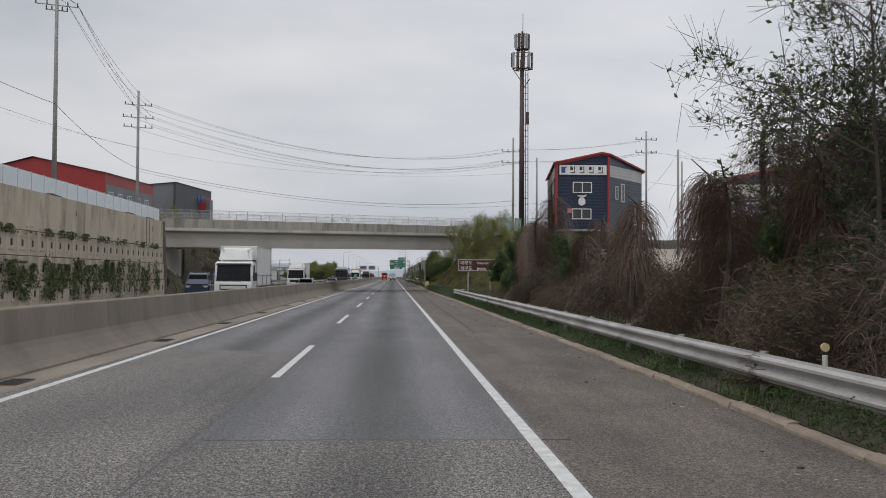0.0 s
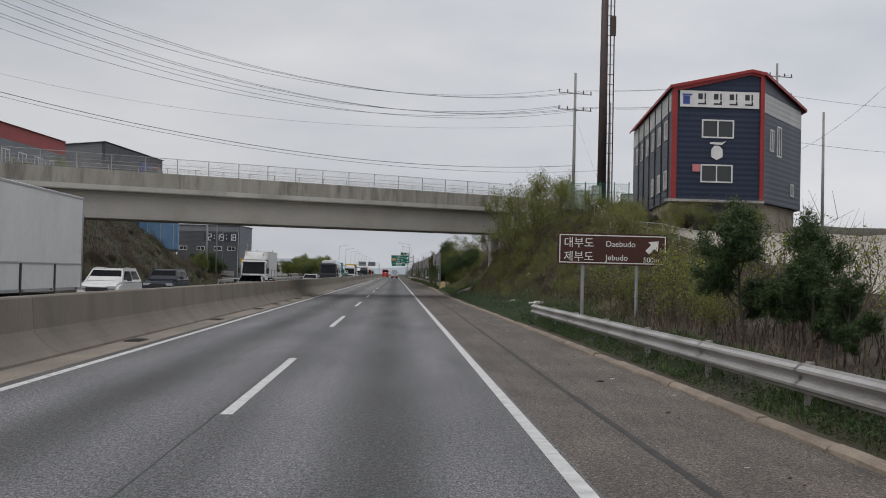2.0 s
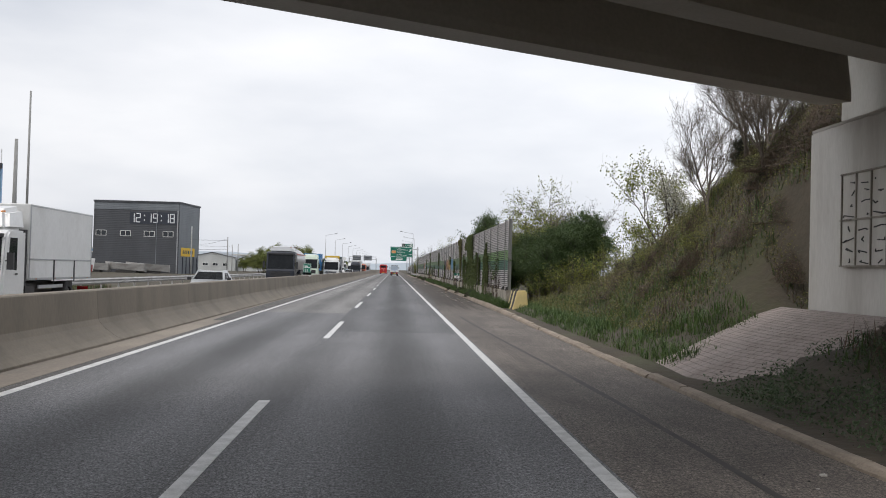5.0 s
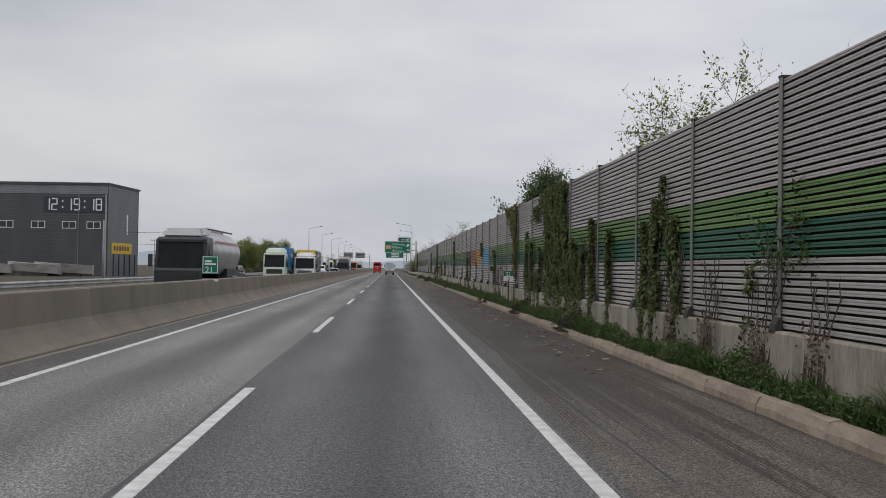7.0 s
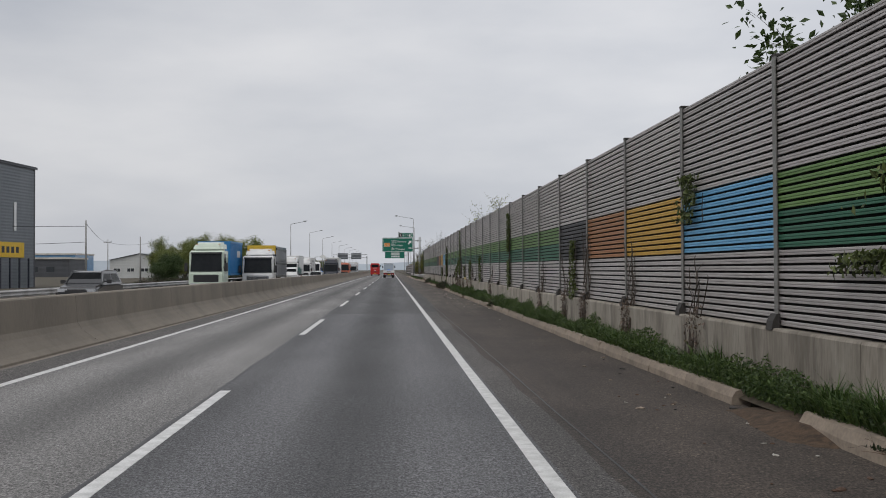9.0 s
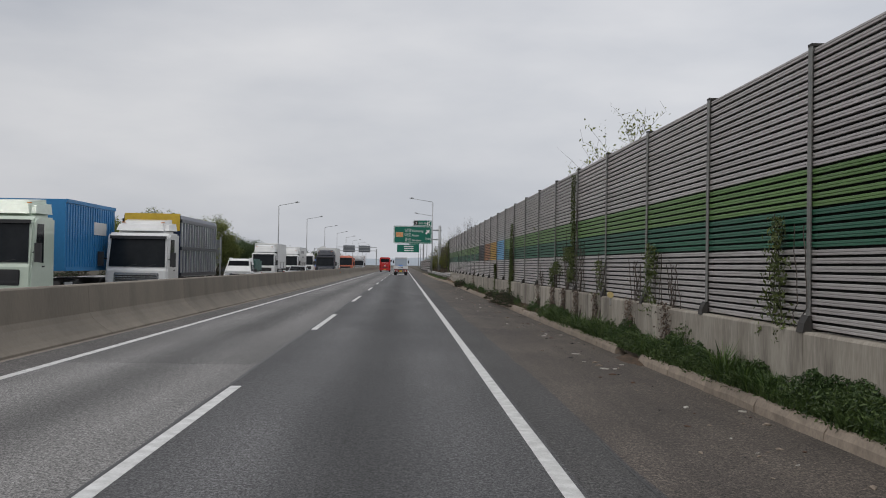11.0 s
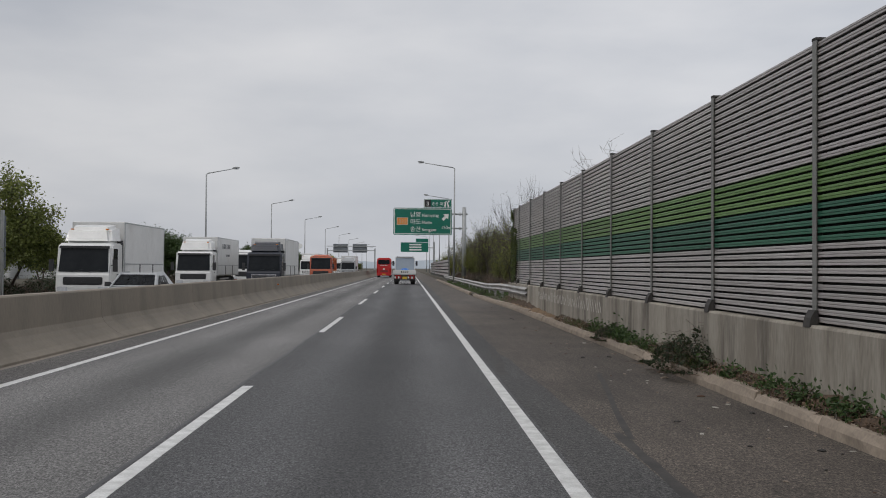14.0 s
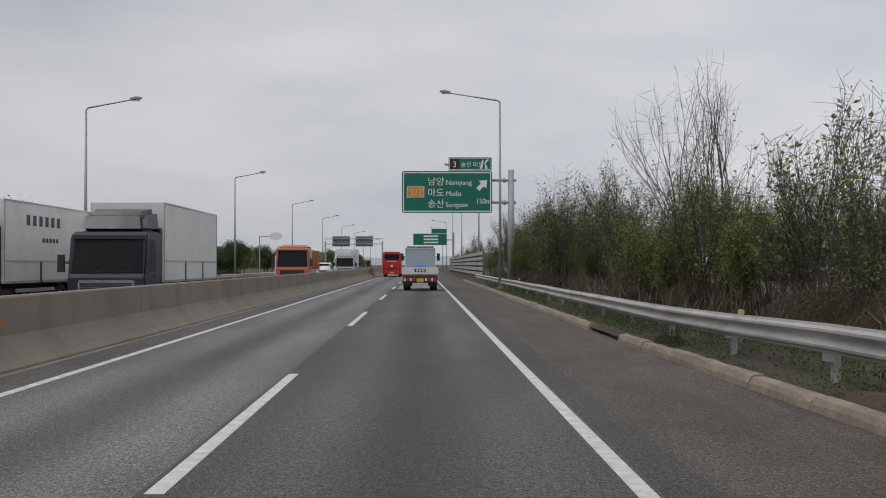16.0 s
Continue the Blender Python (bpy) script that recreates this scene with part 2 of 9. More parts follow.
TAR_SOFT = mat("tyre_rubber_stain", (0.026, 0.024, 0.023), (0.05, 0.045, 0.041), rough=0.8, scale=3, fine=40)
STEEL = mat("galvanised_steel", (0.46, 0.47, 0.48), (0.36, 0.37, 0.38), rough=0.45, metal=0.6, scale=2, fine=30, bump=0.05)
STEEL_OLD = mat("weathered_galvanised_steel", (0.46, 0.45, 0.44), (0.34, 0.33, 0.32), rough=0.6, metal=0.35, scale=1.5, fine=25, bump=0.08, stain=(0.2, 0.17, 0.14), stain_scale=1.5, stain_amount=0.4, stretch=(1, 0.4, 1))
ORANGE_PLASTIC = mat("orange_reflector", (0.75, 0.2, 0.03), rough=0.4, bump=0)
RUST = mat("rust", (0.12, 0.07, 0.045), (0.07, 0.045, 0.035), rough=0.9, scale=8, fine=50)
DARK_IRON = mat("dark_iron", (0.05, 0.045, 0.04), (0.03, 0.03, 0.03), rough=0.8)
MAST_BROWN = mat("rusty_mast_paint", (0.075, 0.05, 0.045), (0.05, 0.036, 0.034), rough=0.6, scale=2, fine=20)
POST_GALV = mat("dull_galvanised_post", (0.25, 0.25, 0.235), (0.18, 0.18, 0.17), rough=0.6, metal=0.3, scale=1.5, fine=20, bump=0.05, stain=(0.1, 0.085, 0.07), stain_scale=1.0, stain_amount=0.4)
# black for the shade coloured into louvre gaps, and for the block's stripes
BLACK_SHADE_AND_STRIPE = mat("black_gap_shade_and_stripe", (0.018, 0.018, 0.018), (0.028, 0.028, 0.028), rough=0.8)
CONCRETE_GIRDER = mat("girder_concrete", (0.47, 0.44, 0.39), (0.385, 0.36, 0.315), rough=0.9, scale=0.6, fine=25, stain=(0.3, 0.25, 0.2), stain_scale=0.4, stain_amount=0.5, stretch=(0.5, 1, 0.6))
CONCRETE_STAINED = mat("parapet_concrete", (0.43, 0.405, 0.35), (0.33, 0.305, 0.265), rough=0.92, scale=1.1, fine=25, stain=(0.12, 0.11, 0.095), stain_scale=0.9, stain_amount=0.7, stretch=(1.6, 1, 0.25), vary=0.06)
CONCRETE_FOOT = mat("footing_concrete", (0.36, 0.33, 0.28), (0.23, 0.205, 0.17), rough=0.92, scale=1.3, fine=18, stain=(0.085, 0.072, 0.06), stain_scale=1.1, stain_amount=0.85, stretch=(1, 1.5, 0.3), vary=0.1)
PAVER = mat("paving_block", (0.31, 0.26, 0.235), (0.22, 0.185, 0.168), rough=0.9, scale=3, fine=30, vary=0.15)
FENCE_PANEL = mat("pale_panel", (0.62, 0.68, 0.70), (0.54, 0.6, 0.62), rough=0.35, scale=1, fine=10, bump=0.02)
PANEL_GREY = mat("panel_grey", (0.5, 0.475, 0.465), (0.4, 0.375, 0.365), rough=0.5, metal=0.25, scale=0.8, fine=12, bump=0.03, vary=0.05, stain=(0.3, 0.29, 0.28), stain_scale=0.7, stain_amount=0.4)
PANEL_LIME = mat("panel_light_green", (0.135, 0.245, 0.07), (0.1, 0.19, 0.052), rough=0.5, scale=0.8, fine=12, bump=0.03, vary=0.1)
PANEL_GREEN = mat("panel_green", (0.027, 0.13, 0.075), (0.02, 0.1, 0.058), rough=0.5, scale=0.8, fine=12, bump=0.03, vary=0.1)
PANEL_BLACK = mat("panel_black", (0.045, 0.047, 0.05), (0.035, 0.036, 0.04), rough=0.5, scale=0.8, fine=12, bump=0.03)
PANEL_BROWN = mat("panel_brown", (0.36, 0.16, 0.06), (0.29, 0.13, 0.05), rough=0.5, scale=0.8, fine=12, bump=0.03)
PANEL_YELLOW = mat("panel_yellow", (0.55, 0.33, 0.05), (0.46, 0.27, 0.04), rough=0.5, scale=0.8, fine=12, bump=0.03)
PANEL_BLUE = mat("panel_blue", (0.16, 0.42, 0.66), (0.13, 0.36, 0.58), rough=0.5, scale=0.8, fine=12, bump=0.03)
YELLOW_PAINT = mat("faded_yellow_paint", (0.62, 0.5, 0.22), (0.5, 0.4, 0.2), rough=0.8, scale=2, fine=20)
# aerial haze is mixed into this pale blue-grey hill colour
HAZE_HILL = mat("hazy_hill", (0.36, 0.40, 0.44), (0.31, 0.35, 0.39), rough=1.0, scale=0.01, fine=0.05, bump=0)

# ---- building helpers ----
def add_box(bm, x0, y0, z0, x1, y1, z1, m=None, index=0):
    c = [(x0, y0, z0), (x1, y0, z0), (x1, y1, z0), (x0, y1, z0), (x0, y0, z1), (x1, y0, z1), (x1, y1, z1), (x0, y1, z1)]
    v = [bm.verts.new(m @ Vector(p) if m else p) for p in c]
    for f in ((0, 3, 2, 1), (4, 5, 6, 7), (0, 1, 5, 4), (1, 2, 6, 5), (2, 3, 7, 6), (3, 0, 4, 7)):
        bm.faces.new([v[k] for k in f]).material_index = index


def add_prism(bm, outline, y0, y1, m=None, index=0):
    """A closed outline of (x, z) points drawn out from y0 to y1."""
    a = [bm.verts.new(m @ Vector((x, y0, z)) if m else (x, y0, z)) for x, z in outline]
    b = [bm.verts.new(m @ Vector((x, y1, z)) if m else (x, y1, z)) for x, z in outline]
    n = len(a)
    fs = [bm.faces.new(a), bm.faces.new(b[::-1])]
    for k in range(n):
        fs.append(bm.faces.new((a[k], b[k], b[(k + 1) % n], a[(k + 1) % n])))
    for f in fs:
        f.material_index = index


def add_side(bm, outline, x0, x1, m=None, index=0):
    """A closed outline of (y, z) points drawn across from x0 to x1."""
    a = [bm.verts.new(m @ Vector((x0, y, z)) if m else (x0, y, z)) for y, z in outline]
    b = [bm.verts.new(m @ Vector((x1, y, z)) if m else (x1, y, z)) for y, z in outline]
    n = len(a)
    fs = [bm.faces.new(a), bm.faces.new(b[::-1])]
    for k in range(n):
        fs.append(bm.faces.new((a[k], b[k], b[(k + 1) % n], a[(k + 1) % n])))
    for f in fs:
        f.material_index = index


def add_tube(bm, p, q, r0, r1=None, sides=8, index=0):
    """A tapered round bar from p to q."""
    p, q = Vector(p), Vector(q)
    r1 = r0 if r1 is None else r1
    d = (q - p).normalized()
    s = d.orthogonal().normalized()
    t = d.cross(s)
    ring = []
    for c, r in ((p, r0), (q, r1)):
        ring.append([bm.verts.new(c + (s * math.cos(k * math.tau / sides) + t * math.sin(k * math.tau / sides)) * r) for k in range(sides)])
    for k in range(sides):
        f = bm.faces.new((ring[0][k], ring[0][(k + 1) % sides], ring[1][(k + 1) % sides], ring[1][k]))
        f.material_index = index
    for rg in ring:
        bm.faces.new(rg).material_index = index


def round_edges(bm, width, segments=2):
    bmesh.ops.remove_doubles(bm, verts=bm.verts, dist=1e-5)
    sharp = [e for e in bm.edges if len(e.link_faces) == 2 and e.calc_face_angle(0) > 0.5]
    bmesh.ops.bevel(bm, geom=sharp, offset=width, segments=segments, affect="EDGES", clamp_overlap=True)


def to_mesh(name, bm, material, smooth=False):
    me = bpy.data.meshes.new(name)
    bmesh.ops.recalc_face_normals(bm, faces=bm.faces)
    bm.to_mesh(me)
    bm.free()
    for mt in (material if isinstance(material, (list, tuple)) else [material]):
        me.materials.append(mt)
    if smooth:
        me.polygons.foreach_set("use_smooth", [True] * len(me.polygons))
    return me


def part(name, bm, material, parent=None, label="", smooth=False):
    ob = new(name, to_mesh(name, bm, material, smooth))
    if parent:
        ob.parent = parent
    return tagged(ob, label)


def box_part(name, c, material, parent=None, label="", bevel=0.0):
    bm = bmesh.new()
    add_box(bm, *c)
    if bevel:
        round_edges(bm, bevel)
    return part(name, bm, material, parent, label)


def piece(name, mesh, parent, x=0, y=0, z=0, turn=0.0):
    """A repeat that shares its mesh."""
    ob = new(name, mesh)
    ob.parent = parent
    ob.matrix_basis = Matrix.Translation((x, y, z)) @ Matrix.Rotation(turn, 4, "Z")
    return ob


def thing(name, label, category, group="", at=(0, 0, 0), turn=0.0):
    ob = new(name)
    ob.matrix_basis = Matrix.Translation(at) @ Matrix.Rotation(turn, 4, "Z")
    return tagged(ob, label, category, group)


def setting(ob, label=""):
    return tagged(ob, label, kind="structure")


def raw_mesh(name, verts, faces, material, parent=None, label="", smooth=False):
    me = bpy.data.meshes.new(name)
    me.from_pydata(verts, [], faces)
    for mt in (material if isinstance(material, (list, tuple)) else [material]):
        me.materials.append(mt)
    if smooth:
        me.polygons.foreach_set("use_smooth", [True] * len(me.polygons))
    me.update()
    ob = new(name, me)
    if parent:
        ob.parent = parent
    return tagged(ob, label)


def ease(a, b, v):
    k = min(1.0, max(0.0, (v - a) / (b - a)))
    return k * k * (3 - 2 * k)


# ---- ground ----
def ground_z(x, y):
    """The height of the bare ground, with its embankments by the overpass."""
    z = -0.08
    if x > 3.15:
        z = 0.02 + 0.28 * ease(3.2, 4.0, x)
        bank = float(np.interp(y, (30, 45, 60, 72, 80, 93, 100, 106, 110, 113, 134), (1.0, 0.9, 0.9, 1.2, 2.2, 3.6, 4.15, 4.6, 5.9, 7.0, 7.0)))
        drive = float(np.interp(y, (30, 60, 70, 80, 90, 100, 107, 114, 134), (0.9, 0.6, 0.7, 1.5, 2.8, 4.1, 4.95, 5.2, 7.0)))
        side = ease(12.0, 14.5, x) if y < 108 else ease(15.8, 16.5, x)
        top = (bank * (1 - side) + drive * side) * (1 - ease(134, 166, y)) + 0.35 * ease(160, 170, y)
        steep = ease(104, 114, y) * (1 - ease(128, 134, y))
        k = min(1.0, max(0.0, (x - 4.6 + 0.2 * steep) / (5.2 - 1.4 * steep)))
        z += max(0.0, top - 0.3) * (0.85 * k + 0.15 * ease(0, 1, k)) * (1 if x < 70 else 1 - ease(70, 160, x))
        ledge = ease(106, 113, y) * (1 - ease(121.5, 124, y))
        if z > 3.4 and x < 14:
            z -= (z - 3.4) * (1 - float(np.interp(x, (6.5, 14), (0.3, 1.0)))) * ledge
        cut = ease(119.0, 122.5, y) * (1 - ease(131, 136, y))
        if x < 7.5:
            z = z * (1 - cut) + min(z, 0.04 + max(0.0, x - 3.3) * (0.4 - 0.1 * ease(125, 127, y))) * cut
    elif x < -20.4:
        if y < 86:
            z = 6.35 * (1 if x < -21.2 else 0) * (1 - ease(70, 170, -x)) if x < -21.2 else -0.02
        else:
            top = 6.6 * (1 - ease(140, 178, y))
            z = 0.05 + top * min(1.0, max(0.0, (-20.6 - x) / 8.0)) * (1 - ease(70, 170, -x))
            under = ease(96, 101, y) * (1 - ease(113, 119, y))
            if x > -26.5:
                z = z * (1 - under) + min(z, 0.05 + 0.29 * max(0.0, -20.6 - x)) * under
    if z > 0.4:
        z += 0.22 * noise.noise((x * 0.35, y * 0.35, 3.0)) + 0.07 * noise.noise((x * 1.7, y * 1.7, 9.0))
    return z


def grid_lines(stops):
    out = []
    for a, b, step in stops:
        n = max(1, round((b - a) / step))
        out += [a + (b - a) * k / n for k in range(n)]
    return out + [stops[-1][1]]


gx = grid_lines([(-1500, -300, 150), (-300, -70, 23), (-70, -30, 4), (-30, -21.3, 0.7), (-21.3, -20.4, 0.15), (-20.4, 3.1, 5.875), (3.1, 3.2, 0.1), (3.2, 17, 0.5), (17, 40, 2.0), (40, 160, 15), (160, 1500, 150)])
gy = grid_lines([(-60, 30, 3.0), (30, 84, 1.5), (84, 87, 0.5), (87, 180, 1.0), (180, 460, 10), (460, 3000, 120)])
gv = [(x, y, ground_z(x, y)) for y in gy for x in gx]
nx = len(gx)
gf = [(j * nx + i, j * nx + i + 1, (j + 1) * nx + i + 1, (j + 1) * nx + i) for j in range(len(gy) - 1) for i in range(nx - 1)]
setting(raw_mesh("ground", gv, gf, SOIL, smooth=True), "brown spring soil with dry grass on the verges")

vx, vy = grid_lines([(15.0, 40, 1.25)]), grid_lines([(60, 108, 1.5)])
dv = [(x + 1.2 * noise.noise((0, y * 0.2, 4)), y, ground_z(x, y) + 0.07) for y in vy for x in vx]
df = [(j * len(vx) + i, j * len(vx) + i + 1, (j + 1) * len(vx) + i + 1, (j + 1) * len(vx) + i) for j in range(len(vy) - 1) for i in range(len(vx) - 1)]
setting(raw_mesh("driveway", dv, df, DRIVE, smooth=True), "pale concrete yard drive rising to the factory")

# ---- carriageways ----
FAR = 1500


def strip(name, x0, x1, y0, y1, z, material, label, step=40):
    ys = grid_lines([(y0, min(y1, 480), step), (min(y1, 480), y1, 200)]) if y1 > 480 else [y0, y1]
    v = [(x, y, z) for y in ys for x in (x0, x1)] + [(x, y, -0.3) for y in ys for x in (x0, x1)]
    n = 2 * len(ys)
    f = [(2 * k, 2 * k + 1, 2 * k + 3, 2 * k + 2) for k in range(len(ys) - 1)]
    f += [(2 * k, 2 * k + 2, n + 2 * k + 2, n + 2 * k) for k in range(len(ys) - 1)]
    f += [(2 * k + 1, n + 2 * k + 1, n + 2 * k + 3, 2 * k + 3) for k in range(len(ys) - 1)]
    f += [(0, n, n + 1, 1)]
    return setting(raw_mesh(name, v, f, material), label)


road = strip("road", -7.33, 0.12, -60, FAR, 0.0, ASPHALT, "dark grey worn asphalt carriageway with two lanes")
strip("road_shoulder", 0.12, 3.06, -60, FAR, -0.003, SHOULDER, "dusty brown-grey asphalt hard shoulder")
rv, rf = [], []
for k in range(0, 250):
    y = 150 + k * 1.2
    w = 0.4 + 0.1 * noise.noise((y * 0.25, 1, 0)) + 0.07 * noise.noise((y * 1.1, 4, 0)) + 0.22 * ease(225, 245, y) - 0.2 * ease(296, 314, y)
    rv += [(0.11, y, -0.001), (w * ease(150, 175, y) + 0.13, y, -0.001)]
rf = [(2 * k, 2 * k + 1, 2 * k + 3, 2 * k + 2) for k in range(249)]
setting(raw_mesh("road_edge", rv, rf[:66], ASPHALT_EDGE), "swept dark asphalt strip beside the edge line")
setting(raw_mesh("road_edge_newer", rv, rf[66:], ASPHALT_EDGE_NEW), "nearly black newer asphalt strip beside the edge line")
setting(raw_mesh("road_edge_left", [(-7.36, -60, 0.0014), (-7.14, -60, 0.0014), (-7.14, 130, 0.0014), (-7.36, 130, 0.0014), (-7.9, 150, 0.0085), (-7.14, 150, 0.0085), (-7.14, FAR, 0.0085), (-7.9, FAR, 0.0085)], [(0, 1, 2, 3), (3, 2, 5, 4), (4, 5, 6, 7)], ASPHALT_EDGE), "dark asphalt strip between edge line and gutter")
strip("gutter", -8.6, -7.33, -60, FAR, 0.006, GUTTER, "pale concrete gutter strip beside the median wall")
strip("road_opposite", -19.9, -8.95, -60, FAR, 0.0, ASPHALT_OLD, "grey asphalt of the opposite carriageway")

paint = setting(thing("road_marking", "white painted edge lines and lane dashes", "road marking"))
for x, n in ((0.0, "edge_line"), (-7.06, "edge_line"), (-10.1, "edge_line"), (-17.3, "edge_line")):
    v, f = [], []
    for k in range(0, 170):
        y0, y1 = -60 + 4 * k, -60 + 4 * k + 4
        w0, w1 = (0.078 + 0.006 * noise.noise((x, y * 0.7, 0)) for y in (y0, y1))
        b = len(v)
        v += [(x - w0, y0, 0.004), (x + w0, y0, 0.004), (x + w1, y1, 0.004), (x - w1, y1, 0.004)]
        f.append((b, b + 1, b + 2, b + 3))
    raw_mesh(n, v, f, WHITE_LINE, paint)
bm = bmesh.new()
add_box(bm, -0.075, 0, 0, 0.075, 8.0, 0.004)
dash = to_mesh("lane_dash", bm, WHITE_LINE)
for k in range(-2, 34):
    piece("lane_dash", dash, paint, -3.6, 16 + 20 * k, 0.001)
    piece("lane_dash", dash, paint, -13.7, 9 + 20 * k, 0.001)

# worn tar seams, a long dark scrape on the shoulder and patched asphalt
def wavy(name, x, y0, y1, w, z, material, parent, amp=0.05, freq=0.15, seed=0.0, step=1.0):
    v, f = [], []
    n = int((y1 - y0) / step)
    for k in range(n + 1):
        y = y0 + (y1 - y0) * k / n
        c = (x(y) if callable(x) else x) + amp * noise.noise((y * freq, seed, 0)) + 0.012 * noise.noise((y * 2.3, seed, 5))
        h = w * (0.6 + 0.5 * abs(noise.noise((y * 0.9, seed, 2))))
        v += [(c - h, y, z), (c + h, y, z)]
    f = [(2 * k, 2 * k + 1, 2 * k + 3, 2 * k + 2) for k in range(n)]
    return raw_mesh(name, v, f, material, parent)


strip("road_own_lane", -3.72, 0.12, 139, FAR, 0.0012, ASPHALT_DARK, "darker resurfaced asphalt of one lane")
strip("road_left_lane", -7.33, -3.72, 150, FAR, 0.0012, ASPHALT_PALE, "paler worn asphalt of the passing lane")
strip("road_left_lane_newer", -7.33, -3.72, 247, FAR, 0.0018, ASPHALT_MID, "grey worn asphalt of the passing lane")
strip("road_newer_lane", -3.72, 0.12, 228, FAR, 0.0018, ASPHALT_BLACK, "dark newer asphalt of one lane")
def stained_strip(name, y0, y1, z, material, label):
    """A stretch of the hard shoulder whose dirt begins in long uneven streaks."""
    v, f = [], []
    n = 60
    for k in range(n):
        xa, xb = 0.12 + 2.94 * k / n, 0.12 + 2.94 * (k + 1) / n
        a = y0 + 9 * noise.noise((xa * 2.2, y0, 0)) + 6 * noise.noise((xa * 9.0, y0, 2))
        b = len(v)
        v += [(xa, a - 3.0, z), (xb, a + 2.0, z), (xb, y1, z), (xa, y1, z)]
        f.append((b, b + 1, b + 2, b + 3))
    return setting(raw_mesh(name, v, f, material), label)


stained_strip("road_shoulder_dirty", 162, FAR, -0.0022, SHOULDER_DIRTY, "dirty dark hard shoulder")
stained_strip("road_shoulder_worn", 232, FAR, -0.0014, SHOULDER_WORN, "worn brown hard shoulder")
seams = setting(thing("road_seam", "dark tar seams and patches on the asphalt", "road seam"))
wavy("tar_seam", -3.72, -20, 150, 0.016, 0.0025, TAR, seams, 0.06, 0.2, 1.0)
wavy("tar_seam", -3.72, 150, 430, 0.03, 0.0025, TAR, seams, 0.03, 0.4, 1.5, 0.5)
wavy("tar_seam", lambda y: 0.66, 158, 240, 0.016, 0.0025, TAR, seams, 0.03, 0.3, 2.0)
wavy("tyre_scrape", lambda y: 1.08 + 0.22 * ease(60, 100, y) - 0.55 * ease(120, 150, y), 30, 150, 0.07, 0.0015, TAR_SOFT, seams, 0.05, 0.05, 3.0)
wavy("tyre_scrape", lambda y: 0.55 + 0.012 * (y - 284) ** 1.2 if y > 284 else 0.55, 281, 300, 0.07, 0.0015, TAR_SOFT, seams, 0.03, 0.2, 4.0, 0.4)
wavy("tyre_scrape", lambda y: 0.95 + 0.141 * (y - 299.6), 299.6, 305.9, 0.06, 0.0015, TAR_SOFT, seams, 0.04, 0.3, 5.0, 0.4)
wavy("tyre_scrape", lambda y: 0.3 + 0.034 * (y - 306), 305.6, 311.4, 0.11, 0.0025, TAR_SOFT, seams, 0.08, 0.4, 6.0, 0.3)
raw_mesh("asphalt_patch", [(-7.7, -60, 0.0015), (-3.66, -60, 0.0015), (-3.7, 21.5, 0.0015), (-7.7, 23.5, 0.0015)], [(0, 1, 2, 3)], ASPHALT_ROUGH, seams)
raw_mesh("asphalt_patch", [(-3.66, -60, 0.0016), (0.1, -60, 0.0016), (0.1, 9.4, 0.0016), (-3.66, 9.1, 0.0016)], [(0, 1, 2, 3)], ASPHALT_ROUGH, seams)
raw_mesh("asphalt_patch", [(-3.5, 112.6, 0.0016), (-2.6, 112.5, 0.0016), (-2.5, 115.4, 0.0016), (-3.45, 115.9, 0.0016)], [(0, 1, 2, 3)], ASPHALT_DARK, seams)
for y in (9.3, 47.5, 86.4, 109.6):
    bm = bmesh.new()
    for k in range(16):
        xa = -3.6 + k * 0.25
        add_box(bm, xa, y + 0.05 * noise.noise((xa, y, 0)), 0.0018, xa + 0.26, y + 0.022 + 0.05 * noise.noise((xa, y, 0)), 0.003)
    part("cross_crack", bm, TAR, seams)
bm = bmesh.new()
for k in range(7):
    add_box(bm, -3.3, 398 + k * 3.0, 0.002, -0.3, 398.7 + k * 3.0, 0.005)
part("rumble_bar", bm, WHITE_LINE, paint)

# ---- median wall ----
median = setting(thing("wall_median", "weathered grey concrete median barrier with stained joints", "barrier"))
prof = [(-8.02, -0.05), (-8.04, 0.05), (-8.2, 0.14), (-8.38, 0.27), (-8.5, 0.38), (-8.57, 0.5), (-8.62, 1.12), (-8.645, 1.15), (-8.9, 1.15), (-8.925, 1.12), (-8.99, 0.5), (-9.06, 0.38), (-9.3, 0.1), (-9.32, -0.05)]
bm = bmesh.new()
add_prism(bm, prof, 0, 9.985)
seg = to_mesh("concrete_segment", bm, CONCRETE_DARK)
for k in range(-4, 60):
    piece("concrete_segment", seg, median, 0, k * 10.0 + 3.5, 0)
bm = bmesh.new()
add_prism(bm, prof, 603.5, FAR)
part("concrete_segment", bm, CONCRETE_DARK, median)
bm = bmesh.new()
add_box(bm, 0, -0.05, -0.035, 0.02, 0.05, 0.035)
add_box(bm, 0.012, -0.012, -0.03, 0.1, 0.012, 0.03)
round_edges(bm, 0.006)
refl = to_mesh("reflector", bm, ORANGE_PLASTIC)
for y in (7.0, 58.1, 109.3, 345.1):
    piece("reflector", refl, median, -8.595, y, 0.75)
